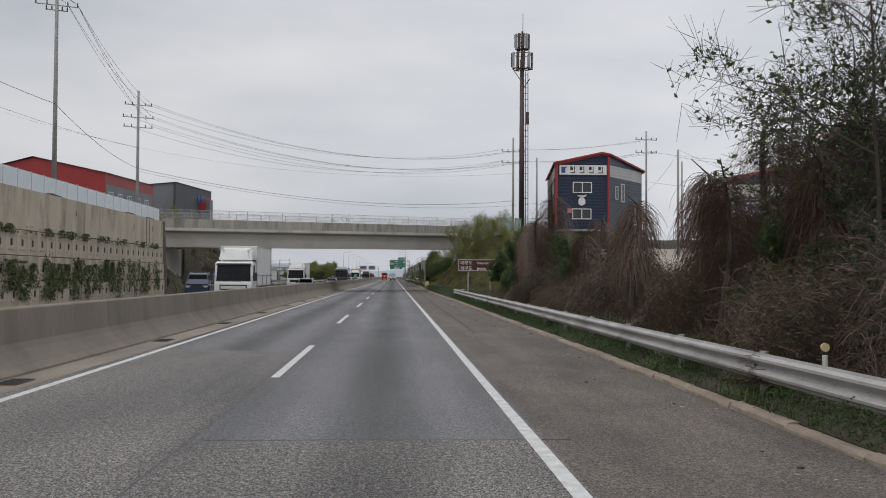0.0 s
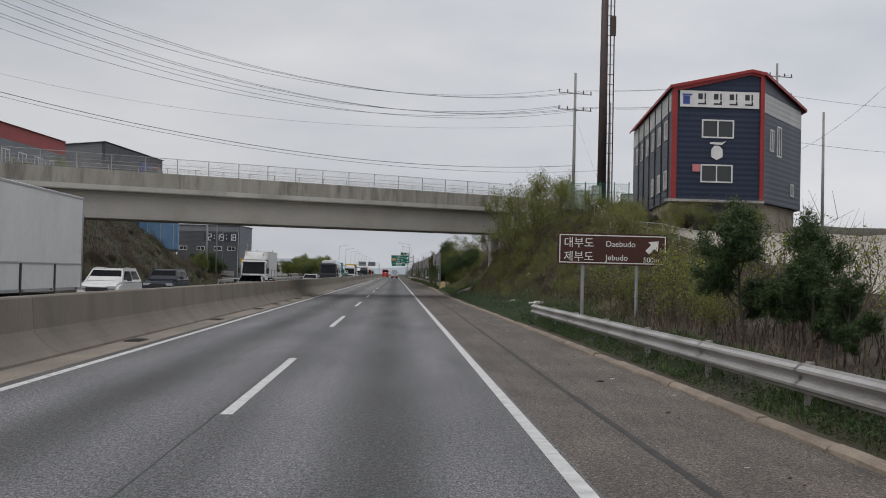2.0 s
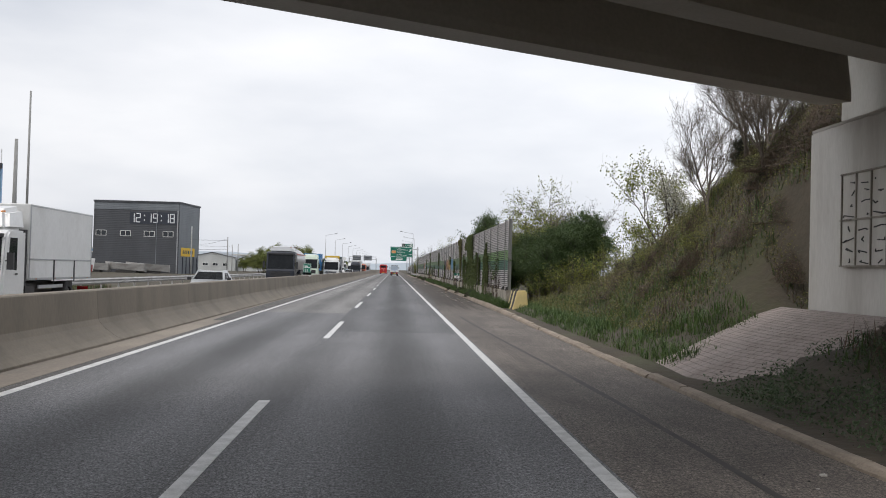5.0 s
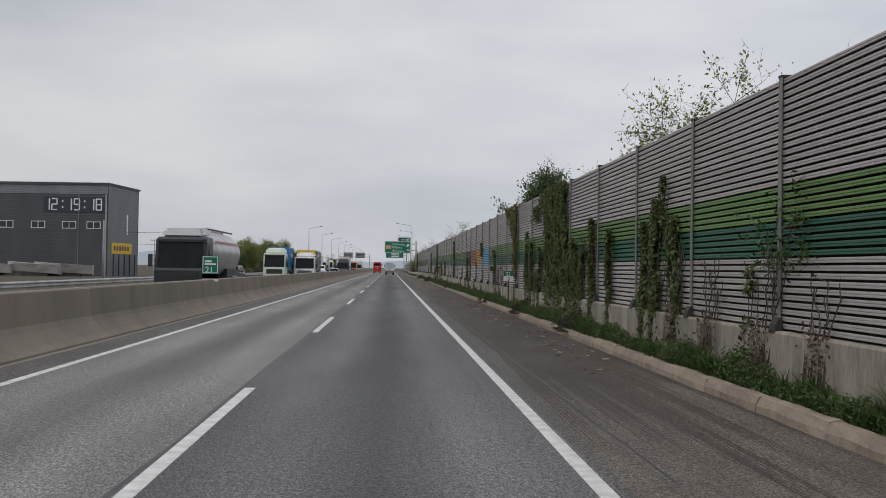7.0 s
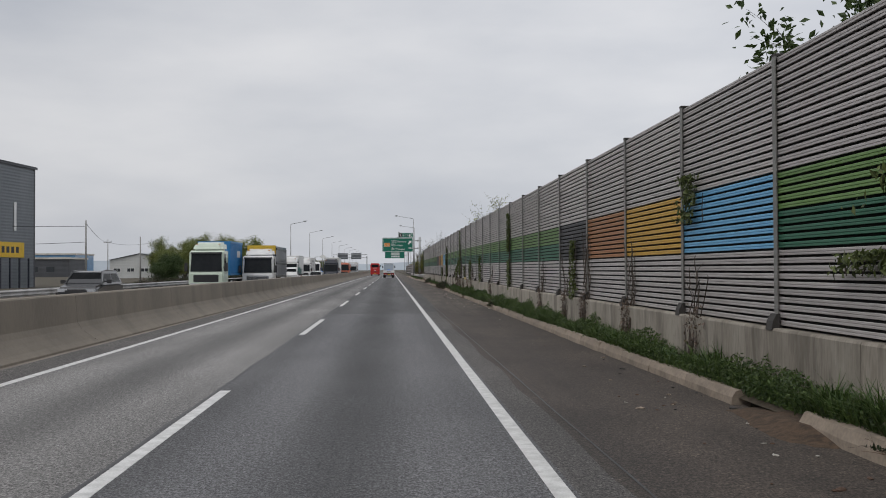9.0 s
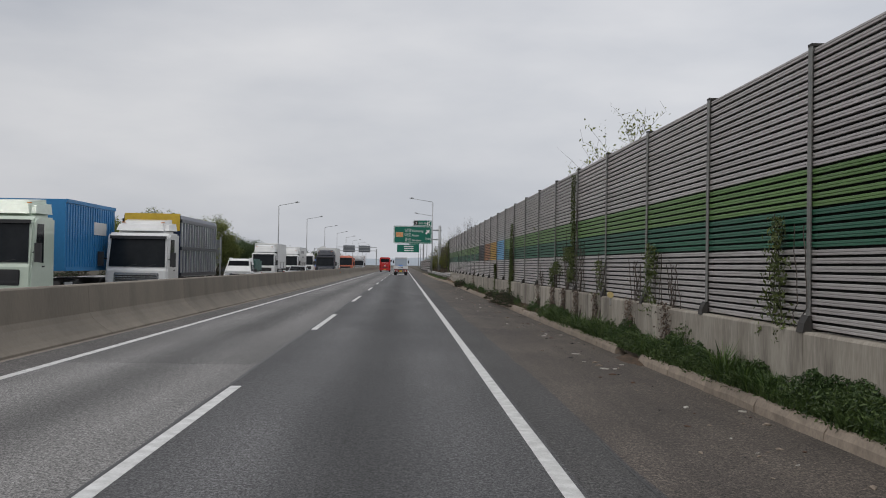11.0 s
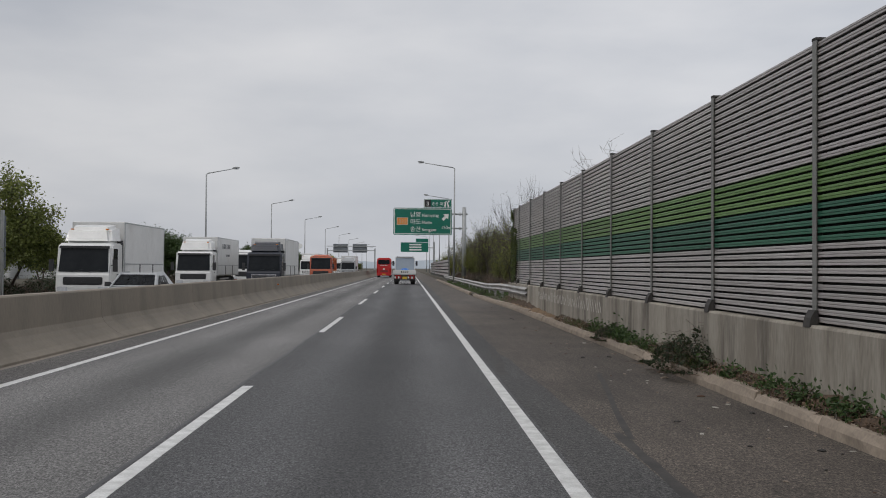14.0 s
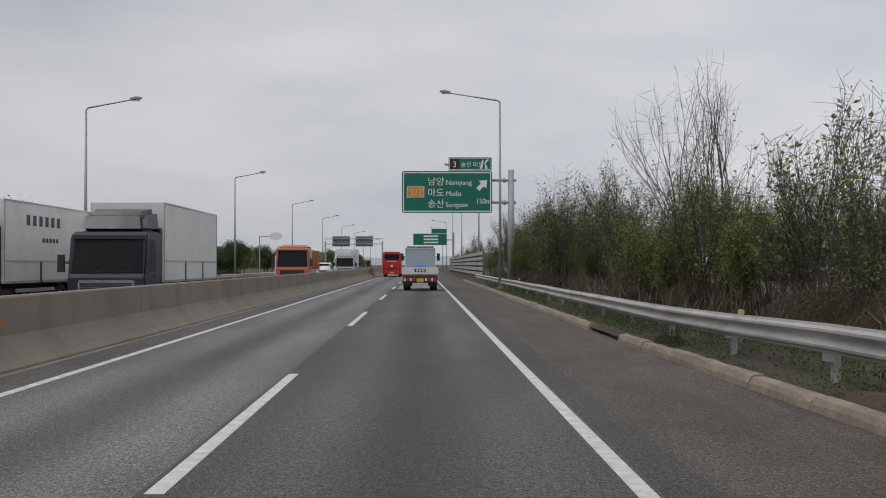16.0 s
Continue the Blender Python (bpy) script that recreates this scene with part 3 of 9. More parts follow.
for y in (15.1, 25.8, 35.6, 46.0, 57.0, 68.0, 78.8, 89.3, 96.4, 102.2, 108.0):
    g = setting(thing("drain_grate", "rusty iron drain grate in the gutter", "drain grate", "gutter grates", (-7.75, y, 0.008)))
    box_part("frame", (-0.2, -0.45, 0, 0.2, 0.45, 0.012), RUST, g)
    for k in range(9):
        box_part("bar", (-0.17, -0.4 + 0.1 * k - 0.02, 0.012, 0.17, -0.4 + 0.1 * k + 0.02, 0.022), DARK_IRON, g)

# ---- kerb along the shoulder ----
def kerb_x(y):
    """The kerb's front edge: the hard shoulder narrows under the overpass and past the barrier."""
    return float(np.interp(y, (-10, 15, 50, 75, 105, 125, 150, 170, 210, 270, 300, 331, 341, 350, 440), (3.06, 3.08, 2.95, 2.85, 2.6, 2.52, 2.75, 2.85, 2.92, 3.0, 3.02, 3.04, 2.78, 2.58, 2.56)))


def kerb_h(y):
    return 0.5 + 0.5 * ease(135, 160, y)


kerb = setting(thing("kerb", "dusty concrete kerb beside the hard shoulder", "kerb"))
meshes = []
for s in range(5):
    rnd = random.Random(40 + s)
    bm = bmesh.new()
    w = 0.17 + rnd.uniform(-0.01, 0.03)
    h = 0.17 + rnd.uniform(-0.015, 0.015)
    add_prism(bm, [(0, -0.1), (0.01, 0.08), (0.05, h - 0.01), (0.08, h), (w - 0.01, h), (w + 0.02, h - 0.02), (w + 0.03, -0.1)], 0.0, 1.985)
    bmesh.ops.subdivide_edges(bm, edges=[e for e in bm.edges if e.calc_length() > 1.5], cuts=3)
    for v in bm.verts:
        v.co += Vector((rnd.uniform(-0.012, 0.012), 0, rnd.uniform(-0.012, 0.006)))
    meshes.append(to_mesh("kerb_stone", bm, KERB))
rnd = random.Random(8)
for k in range(-4, 215):
    y = 2.0 * k
    if 199 < y < 201.5 or 247 < y < 249.5 or 349.5 < y < 352.5:
        continue
    slope = (kerb_x(y + 2) - kerb_x(y)) / 2
    ob = piece("kerb_stone", rnd.choice(meshes), kerb, kerb_x(y) + rnd.uniform(-0.02, 0.02) * (1 if y < 150 else 0.3), y, rnd.uniform(-0.015, 0.01) * (1 if y < 150 else 0.3), rnd.uniform(-0.006, 0.006) * (1 if y < 150 else 0.3) - slope)
    # past the overpass the kerb is cast in long runs, with a joint every fifth length
    ob.scale = (1 if y < 150 else 1.25, 1 if y < 150 or k % 5 == 0 else 1.0075, kerb_h(y) * (1 if y < 150 else 1.12))

# soil between the kerb and the foot of the bank or barrier
ys = grid_lines([(-8, 430, 1.5)])
sv = []
for y in ys:
    k, top = kerb_x(y), 0.17 * kerb_h(y) - 0.03
    sv += [(k + 0.1, y, top - 0.06), (k + 0.2, y, top + 0.02 * noise.noise((y * 0.8, 1, 0))), (3.24, y, top + 0.02 + 0.03 * noise.noise((y * 0.6, 2, 0))), (3.42, y, top + 0.02), (3.9, y, ground_z(3.9, y) + 0.01)]
sf = [(5 * j + i, 5 * j + i + 1, 5 * j + i + 6, 5 * j + i + 5) for j in range(len(ys) - 1) for i in range(4)]
setting(raw_mesh("verge", sv, sf, SOIL, smooth=True), "dark soil strip behind the kerb")

# ---- guard rails ----
W_BEAM = [(0.0, 0.0), (0.012, 0.03), (0.075, 0.06), (0.08, 0.09), (0.012, 0.135), (0.0, 0.155), (0.0, 0.175), (0.012, 0.195), (0.08, 0.24), (0.075, 0.27), (0.012, 0.30), (0.0, 0.33)]


def guard_rail(y0, y1, x, label, wobble=0.0, lift=None, bare=0):
    g = thing("guard_rail", label, "guard rail", "roadside guard rails", (x, y0, 0))
    n = round((y1 - y0) / 4.0)
    for k in range(n):
        bm = bmesh.new()
        outer = [(-a, 0.40 + b * 1.12) for a, b in W_BEAM]
        inner = [(-a + 0.006, 0.40 + b * 1.12) for a, b in W_BEAM[::-1]]
        add_prism(bm, outer + inner, 4.0 * k - 0.1, 4.0 * k + 4.0)
        for v in bm.verts:
            v.co.x += wobble * noise.noise(((y0 + v.co.y) * 0.11, 0, 1))
            v.co.z += lift(y0 + v.co.y) if lift else 0.0
        part("beam", bm, STEEL_OLD, g)
    bm = bmesh.new()
    add_tube(bm, (0.16, 0, -0.4), (0.16, 0, 0.77), 0.06, sides=10)
    add_box(bm, 0.01, -0.06, 0.46, 0.12, 0.06, 0.70)
    post = to_mesh("post", bm, STEEL_OLD)
    for k in range(bare, n + 1):
        piece("post", post, g, wobble * noise.noise(((y0 + 4.0 * k) * 0.11, 0, 1)), 4.0 * k + 0.05)
    return g


guard_rail(-40, 80, 3.46, "weathered galvanised steel W-beam guard rail beside the verge")
guard_rail(329, 421, 3.38, "dented galvanised steel W-beam guard rail beside bushes", 0.04, lambda y: 0.05 + 0.15 * (1 - ease(336, 352, y)) + 0.03 * noise.noise((y * 0.3, 5, 0)), 3)
for y0, y1 in ((150, 330), (420, 520)):
    g2 = guard_rail(y0, y1, -20.05, "galvanised steel guard rail along the far carriageway")
    g2.rotation_euler = (0, 0, math.pi)
    g2.location = (-20.05, y1, 0)

# ---- overpass ----
SKEW = math.atan(0.625)
CS, SN = math.cos(SKEW), math.sin(SKEW)
BR = Matrix.Translation((0, 117.84, 0)) @ Matrix.Rotation(SKEW, 4, "Z") @ Matrix.Rotation(-0.0119, 4, "Y") @ Matrix.Rotation(0.019, 4, "X")
overpass = thing("overpass", "stained grey concrete road overpass on deep girders", "bridge")
overpass.matrix_basis = BR


def at_x(x, v):
    """How far along the deck a line v across it meets the plane of that x."""
    return (x + SN * v) / CS


U0, U1 = at_x(-25.6, 0), at_x(6.8, 0)
for v0 in (0.0, 3.1, 6.26):
    bm = bmesh.new()
    prof_g = [(v0, 5.01), (v0 + 0.65, 5.01), (v0 + 0.65, 5.19), (v0 + 0.45, 5.34), (v0 + 0.45, 6.46), (v0 + 0.6, 6.6), (v0 + 0.6, 6.85), (v0 + 0.05, 6.85), (v0 + 0.05, 6.6), (v0 + 0.14, 6.46), (v0 + 0.1, 5.9), (v0 + 0.02, 5.34), (v0, 5.19)]
    add_side(bm, prof_g, at_x(-25.6, v0), at_x(6.8, v0))
    part("girder", bm, CONCRETE_GIRDER, overpass)
for u in (-15.5, -6.0, 3.0):
    box_part("cross_beam", (u, 0.4, 5.6, u + 0.3, 6.4, 6.8), CONCRETE_GIRDER, overpass)
bm = bmesh.new()
add_side(bm, [(-0.5, 6.74), (-0.45, 6.67), (-0.37, 6.67), (-0.3, 6.73), (0.0, 6.78), (7.0, 6.78), (7.3, 6.73), (7.37, 6.67), (7.45, 6.67), (7.5, 6.74), (7.5, 7.02), (-0.5, 7.02)], U0 - 8, U1 + 17)
part("deck", bm, CONCRETE, overpass)
u = U0 - 8
while u < U1 + 15:
    for v0 in (-0.5, 7.25):
        bm = bmesh.new()
        add_side(bm, [(v0, 7.02), (v0 + 0.25, 7.02), (v0 + 0.22, 7.95), (v0 + 0.01, 7.95)], u + 0.006, u + 3.994)
        part("parapet", bm, CONCRETE_STAINED, overpass)
    u += 4.0
bm = bmesh.new()
add_tube(bm, (0, 0, 7.9), (0, 0, 8.92), 0.028, sides=6)
fpost = to_mesh("fence_post", bm, STEEL_OLD)
for side in (-0.39, 7.38):
    u = U0 - 7
    while u < U1 + 15:
        piece("fence_post", fpost, overpass, u, side, 0)
        u += 2.07
    for z in (8.9, 8.5, 8.06):
        bm = bmesh.new()
        add_tube(bm, (U0 - 7, side, z), (U1 + 15, side, z), 0.017 if z > 8.6 else 0.012, sides=5)
        part("fence_rail", bm, STEEL_OLD, overpass)
    v, f = [], []
    u = U0 - 7
    while u < U1 + 12:
        for dx in (0.42, -0.42):
            b = len(v)
            v += [(u, side, 8.06), (u + 0.006, side, 8.06), (u + dx + 0.006, side, 8.9), (u + dx, side, 8.9)]
            f.append((b, b + 1, b + 2, b + 3))
        u += 0.075
    tagged(raw_mesh("chain_link_mesh", v, f, STEEL_OLD, overpass), kind="stuff")
for xa, xb in ((7.45, 22.0), (-34.0, -26.3)):
    ends = [(at_x(xa, -0.46), -0.46), (at_x(xb, -0.46), -0.46), (at_x(xb, 7.46), 7.46), (at_x(xa, 7.46), 7.46)]
    raw_mesh("approach_wall", [(p, q, z) for z in (2.5, 6.74) for p, q in ends], [(0, 1, 5, 4), (1, 2, 6, 5), (2, 3, 7, 6), (3, 0, 4, 7), (4, 5, 6, 7)], CONCRETE, overpass)


def abutment(x0, x1, y0, y1, top, label, face, skin):
    a = thing("abutment", label, "abutment", "overpass abutments")
    box_part("wall", (x0, y0, -0.2, x1, y1, top), skin, a, bevel=0.03)
    box_part("bearing_shelf", (x0 + 0.02 if face > 0 else x0 + 0.6, y0 + 0.02, top, x1 - 0.6 if face > 0 else x1 - 0.02, y1 - 0.02, top + 0.06), CONCRETE_GIRDER, a)
    return a


ab = abutment(6.55, 9.6, 122.0, 130.6, 4.8, "pale concrete overpass abutment with a relief panel", 1, CONCRETE_PALE)
relief = box_part("relief_panel", (6.50, 122.6, 2.08, 6.56, 129.0, 3.82), CONCRETE_PALE, ab, "panel of cracked stone pattern, its grooves shaded in with dark lines")
rnd = random.Random(5)
# darker raised ribs and bars colour in the shade of sunken grooves
for z in (2.08, 2.94, 3.8):
    box_part("rib", (6.475, 122.55, z - 0.016, 6.51, 129.05, z + 0.016), CONCRETE_FOOT, ab)
for k in range(12):
    y = 122.6 + 6.4 * k / 11
    box_part("rib", (6.475, y - 0.016, 2.08, 6.51, y + 0.016, 3.82), CONCRETE_FOOT, ab)
    bm = bmesh.new()
    for row in range(2):
        for j in range(4):
            if k == 11:
                break
            pts = [(y + 0.04 + rnd.uniform(0, 0.5), 2.12 + 0.86 * row + 0.2 * j + rnd.uniform(0, 0.1)) for q in range(3)]
            for (ya, za), (yb, zb) in zip(pts, pts[1:]):
                add_tube(bm, (6.497, ya, za), (6.497, yb, zb), 0.014, sides=4)
    if k < 11:
        tagged(part("crack_shade", bm, DARK_IRON, ab), kind="stuff")
abutment(-28.5, -25.3, 102.4, 111.4, 4.6, "tan concrete overpass abutment with a sloping bank", -1, CONCRETE)
post = thing("steel_prop", "dark steel prop beside the abutment under the overpass", "prop", at=(-25.12, 111.7, 0))
bm = bmesh.new()
add_tube(bm, (0, 0, 0.9), (0, 0, 4.62), 0.11, sides=8)
part("shaft", bm, DARK_IRON, post)
box_part("foot", (-0.2, -0.2, 0.9, 0.2, 0.2, 1.6), DARK_IRON, post)

# rounded apron of paving blocks that falls from the abutment's foot to the kerb
apron = setting(thing("pavement_apron", "rounded apron of pinkish grey paving blocks under the overpass", "paving"))


def apron_at(u, v):
    """A point of the apron: u runs along its foot, v up to the abutment."""
    foot = Vector((float(np.interp(u, (0, 0.3, 0.55, 0.8, 1), (4.0, 3.15, 3.35, 4.4, 6.4))), float(np.interp(u, (0, 0.3, 0.55, 0.8, 1), (124.8, 127.6, 130.4, 132.8, 135.2))), 0.07))
    top = Vector((6.52, 127.0 + 4.9 * min(1.0, u / 0.8), 1.2))
    p = foot.lerp(top, v)
    p.z = 0.07 + 1.13 * (0.6 * v + 0.4 * math.sin(v * math.pi / 2))
    return p


nu, nv = 40, 14
av = [tuple(apron_at(i / nu, j / nv) - Vector((0, 0, 0.006))) for j in range(nv + 1) for i in range(nu + 1)]
af = [(j * (nu + 1) + i, j * (nu + 1) + i + 1, (j + 1) * (nu + 1) + i + 1, (j + 1) * (nu + 1) + i) for j in range(nv) for i in range(nu)]
edge = len(av)
av += [(p.x, p.y, -0.1) for p in (apron_at(0, j / nv) for j in range(nv + 1))]
af += [(j * (nu + 1), (j + 1) * (nu + 1), edge + j + 1, edge + j) for j in range(nv)]
raw_mesh("bed", av, af, GUTTER, apron, smooth=True)
pv, pf = [], []
rows = 26
for r in range(rows):
    v0 = (r + 0.5) / rows
    n = max(6, int(sum((apron_at((k + 1) / 40, v0) - apron_at(k / 40, v0)).length for k in range(40)) / 0.26))
    for k in range(n):
        u0 = (k + (0.5 if r % 2 else 0.0) + 0.25) / (n + 0.5)
        ring = [apron_at(u0 + a * 0.46 / n, v0 + c * 0.45 / rows) for a, c in ((-1, -1), (1, -1), (1, 1), (-1, 1))]
        b = len(pv)
        pv += [(q.x, q.y, q.z + 0.006) for q in ring] + [(q.x, q.y, q.z - 0.02) for q in ring]
        pf += [(b, b + 1, b + 2, b + 3)] + [(b + j, b + 4 + j, b + 4 + (j + 1) % 4, b + (j + 1) % 4) for j in range(4)]
tagged(raw_mesh("paving_blocks", pv, pf, PAVER, apron), kind="stuff")

# ---- retaining wall on the far side ----
wall = setting(thing("wall_retaining", "tan precast retaining wall overgrown with ivy", "retaining wall"))
box_part("core", (-22.6, -30, -0.2, -21.45, 84.5, 6.3), CONCRETE_WARM, wall)
bm = bmesh.new()
add_box(bm, -0.16, 0.015, 0.015, 0.0, 1.485, 1.335)
round_edges(bm, 0.03, 1)
add_box(bm, 0.0, 0.4, 0.3, 0.05, 1.1, 0.36)
add_box(bm, 0.0, 0.4, 0.98, 0.03, 1.1, 1.02)
slab = to_mesh("wall_panel", bm, CONCRETE_WARM)
bm = bmesh.new()
# dark plate on the panel face, drawn for the shade in an anchor recess
add_box(bm, 0, 0.66, 0.5, 0.03, 0.86, 0.85)
anchor = to_mesh("anchor_recess_shade", bm, DARK_IRON)
for r in range(3):
    for k in range(34):
        p = piece("wall_panel", slab, wall, -21.0 - 0.08 * r, 84.3 - 1.5 * (k + 1), 0.05 + 1.36 * r)
        q = new("anchor_recess_shade", anchor)
        q.parent = p
box_part("plain_course", (-21.3, 33.0, 4.15, -21.2, 84.3, 6.35), CONCRETE_WARM, wall, bevel=0.02)
box_part("plain_course", (-21.3, -30, 0.0, -21.0, 33.0, 6.35), CONCRETE_WARM, wall, bevel=0.02)
for y, h in ((79.6, 2.0), (78.6, 2.2), (74.8, 1.2), (61.0, 0.9), (80.5, 1.0)):
    box_part("water_stain_groove", (-21.2, y, 6.3 - h, -21.19, y + 0.13, 6.3 if h > 1.9 else 6.3 - 0.6), DARK_IRON, wall)
fence = thing("panel_fence", "translucent pale panel fence on the retaining wall", "fence", at=(-21.45, 0, 6.3))
bm = bmesh.new()
add_box(bm, -0.015, 0.06, 0.1, 0.015, 1.94, 1.08)
fpanel = to_mesh("panel", bm, FENCE_PANEL)
bm = bmesh.new()
add_tube(bm, (0, 0, 0), (0, 0, 1.15), 0.035, sides=6)
fp2 = to_mesh("post", bm, STEEL)
for k in range(40):
    piece("panel", fpanel, fence, 0, 4 + 2 * k)
    piece("post", fp2, fence, 0, 4 + 2 * k)

# ---- noise barrier ----
noise_wall = setting(thing("noise_barrier", "tall louvred steel noise barrier with coloured bands, on a concrete base", "noise barrier"))
NX, NTOP, NBASE, NH = 3.52, 4.30, 0.945, 0.479
posts = [157.8, 159.4] + [float(np.interp(k, (0, 7, 30, 43, 44), (162.95, 190.1, 281.35, 333.0, 335.2))) for k in range(45)]


def lift(y):
    """The barrier stands a little higher over the road along its second half."""
    return 0.13 * ease(215, 262, y)

bm = bmesh.new()
# black backing sheet: its colour gives the gaps between slats their shade
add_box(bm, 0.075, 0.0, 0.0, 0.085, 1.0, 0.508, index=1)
for k in range(5):
    z = 0.1016 * k
    add_prism(bm, [(0.07, z + 0.044), (0.006, z + 0.033), (0.0, z + 0.038), (0.0, z + 0.058), (0.009, z + 0.065), (0.0, z + 0.072), (0.0, z + 0.096), (0.006, z + 0.1016), (0.012, z + 0.098), (0.008, z + 0.09), (0.008, z + 0.05), (0.07, z + 0.058)], 0, 1)
lou = {}
tmp = bm
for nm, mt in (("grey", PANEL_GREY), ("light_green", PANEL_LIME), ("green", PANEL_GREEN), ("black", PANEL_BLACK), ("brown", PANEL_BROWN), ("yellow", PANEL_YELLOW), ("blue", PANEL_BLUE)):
    lou[nm] = to_mesh("panel", tmp.copy(), [mt, BLACK_SHADE_AND_STRIPE])
tmp.free()
bm = bmesh.new()
add_box(bm, -0.03, -0.055, 0.9, -0.015, 0.055, NTOP + 0.02)
add_box(bm, 0.12, -0.055, 0.9, 0.135, 0.055, NTOP + 0.02)
add_box(bm, -0.015, -0.008, 0.75, 0.12, 0.008, NTOP + 0.02)
add_box(bm, -0.035, -0.06, NTOP + 0.02, 0.14, 0.06, NTOP + 0.05, index=1)
hpost = to_mesh("post", bm, [POST_GALV, DARK_IRON])
bm = bmesh.new()
add_prism(bm, [(-0.13, 0.92), (-0.02, 0.92), (-0.02, 1.12), (-0.06, 1.12), (-0.11, 1.03)], -0.1, 0.1)
shoe = to_mesh("post_shoe", bm, DARK_IRON)
for y in posts:
    p = piece("post", hpost, noise_wall, NX, y, lift(y))
    q = new("post_shoe", shoe)
    q.parent = p
BAND = {12: "blue", 13: "yellow", 14: "brown", 15: "black", 31: "blue", 32: "yellow", 33: "brown", 34: "black"}
for k, (a, b) in enumerate(zip(posts, posts[1:])):
    for r in range(7):
        nm = "grey"
        if r in (2, 3):
            nm = BAND.get(k) or ("green" if r == 2 else "light_green")
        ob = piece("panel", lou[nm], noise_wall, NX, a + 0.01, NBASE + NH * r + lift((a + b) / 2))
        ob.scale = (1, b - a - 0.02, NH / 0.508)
y = 157.6
while y < 336.4:
    bm = bmesh.new()
    zt = 0.945 + lift(y + 3)
    add_prism(bm, [(NX - 0.12, -0.1), (NX - 0.12, zt - 0.03), (NX - 0.1, zt), (NX + 0.2, zt), (NX + 0.22, zt - 0.03), (NX + 0.22, -0.1)], y + 0.008, min(y + 6.0, 336.4) - 0.008)
    part("concrete_footing", bm, CONCRETE_FOOT, noise_wall)
    y += 6.0
far_wall = setting(thing("noise_barrier_far", "grey noise barrier behind the exit sign", "noise barrier"))
for k in range(26):
    ob = piece("panel", lou["grey"], far_wall, 3.75, 416 + 4 * k, 0.5)
    ob.scale = (1, 3.98, 4.6)
    piece("post", hpost, far_wall, 3.75, 416 + 4 * k, -1.5)

# striped concrete block at the barrier's near end
blk = thing("impact_block", "yellow and black striped concrete impact block", "safety block", at=(3.35, 154.6, 0.05))
bm = bmesh.new()
add_prism(bm, [(0.0, 0), (0.1, 0.3), (0.25, 0.95), (0.65, 0.95), (0.75, 0)], 0, 2.4)
round_edges(bm, 0.04)
part("body", bm, YELLOW_PAINT, blk)
for k in range(2):
    bm = bmesh.new()
    add_prism(bm, [(-0.006, 0.02), (0.094, 0.31), (0.244, 0.96), (0.5, 0.96), (0.5, 0.9), (0.26, 0.9), (0.12, 0.3), (0.02, 0.02)], 0.3 + 1.1 * k, 0.85 + 1.1 * k)
    part("stripe", bm, BLACK_SHADE_AND_STRIPE, blk)

# ---- buildings ----
def siding(name, a, b, pitch=0.9, rough=0.6):
    """Sheet-metal cladding with fine horizontal ribs."""
    m = mat(name, a, b, rough=rough, scale=0.4, fine=6, bump=0.04, stretch=(1, 1, 0.4))
    n, l = m.node_tree.nodes, m.node_tree.links
    co = n.new("ShaderNodeTexCoord")
    wv = n.new("ShaderNodeTexWave")
    wv.bands_direction = "Z"
    wv.inputs["Scale"].default_value = pitch
    l.new(co.outputs["Object"], wv.inputs["Vector"])
    bp = n.new("ShaderNodeBump")
    bp.inputs["Strength"].default_value, bp.inputs["Distance"].default_value = 0.5, 0.03
    l.new(wv.outputs["Fac"], bp.inputs["Height"])
    l.new(bp.outputs["Normal"], n["Principled BSDF"].inputs["Normal"])
    return m


NAVY = siding("navy_cladding", (0.012, 0.024, 0.058), (0.009, 0.017, 0.044))
SLATE = siding("slate_cladding", (0.10, 0.115, 0.14), (0.075, 0.087, 0.11))
DARK_CLAD = siding("dark_grey_cladding", (0.066, 0.07, 0.078), (0.052, 0.055, 0.062))
MID_CLAD = siding("grey_cladding", (0.17, 0.185, 0.2), (0.135, 0.15, 0.165))
PALE_CLAD = siding("pale_cladding", (0.5, 0.51, 0.5), (0.42, 0.43, 0.42))
RED_PAINT = mat("red_sheet_metal", (0.33, 0.03, 0.028), (0.25, 0.022, 0.022), rough=0.5, scale=0.5, fine=8, bump=0.03)
WHITE_PAINT = mat("white_paint", (0.72, 0.72, 0.71), (0.62, 0.62, 0.61), rough=0.5, scale=1.5, fine=20, bump=0.02)
BLUE_GLASS = mat("blue_glazing", (0.12, 0.25, 0.42), (0.16, 0.31, 0.5), rough=0.15, scale=0.6, fine=4, bump=0.02)
PINK = mat("pink_sign", (0.6, 0.2, 0.22), rough=0.5, bump=0)
BLUE_INK = mat("blue_ink", (0.04, 0.08, 0.3), rough=0.5, bump=0)
DARK_INK = mat("dark_ink", (0.03, 0.035, 0.05), rough=0.5, bump=0)
RED_INK = mat("red_ink", (0.5, 0.03, 0.03), rough=0.5, bump=0)
YELLOW_SIGN = mat("yellow_sign", (0.7, 0.45, 0.03), (0.6, 0.38, 0.03), rough=0.5, bump=0)
GLASS = bpy.data.materials.new("window_glass")
GLASS.use_nodes = True
gb = GLASS.node_tree.nodes["Principled BSDF"]
gb.inputs["Base Color"].default_value, gb.inputs["Roughness"].default_value = (0.025, 0.03, 0.034, 1), 0.06
gb.inputs["IOR"].default_value = 1.5


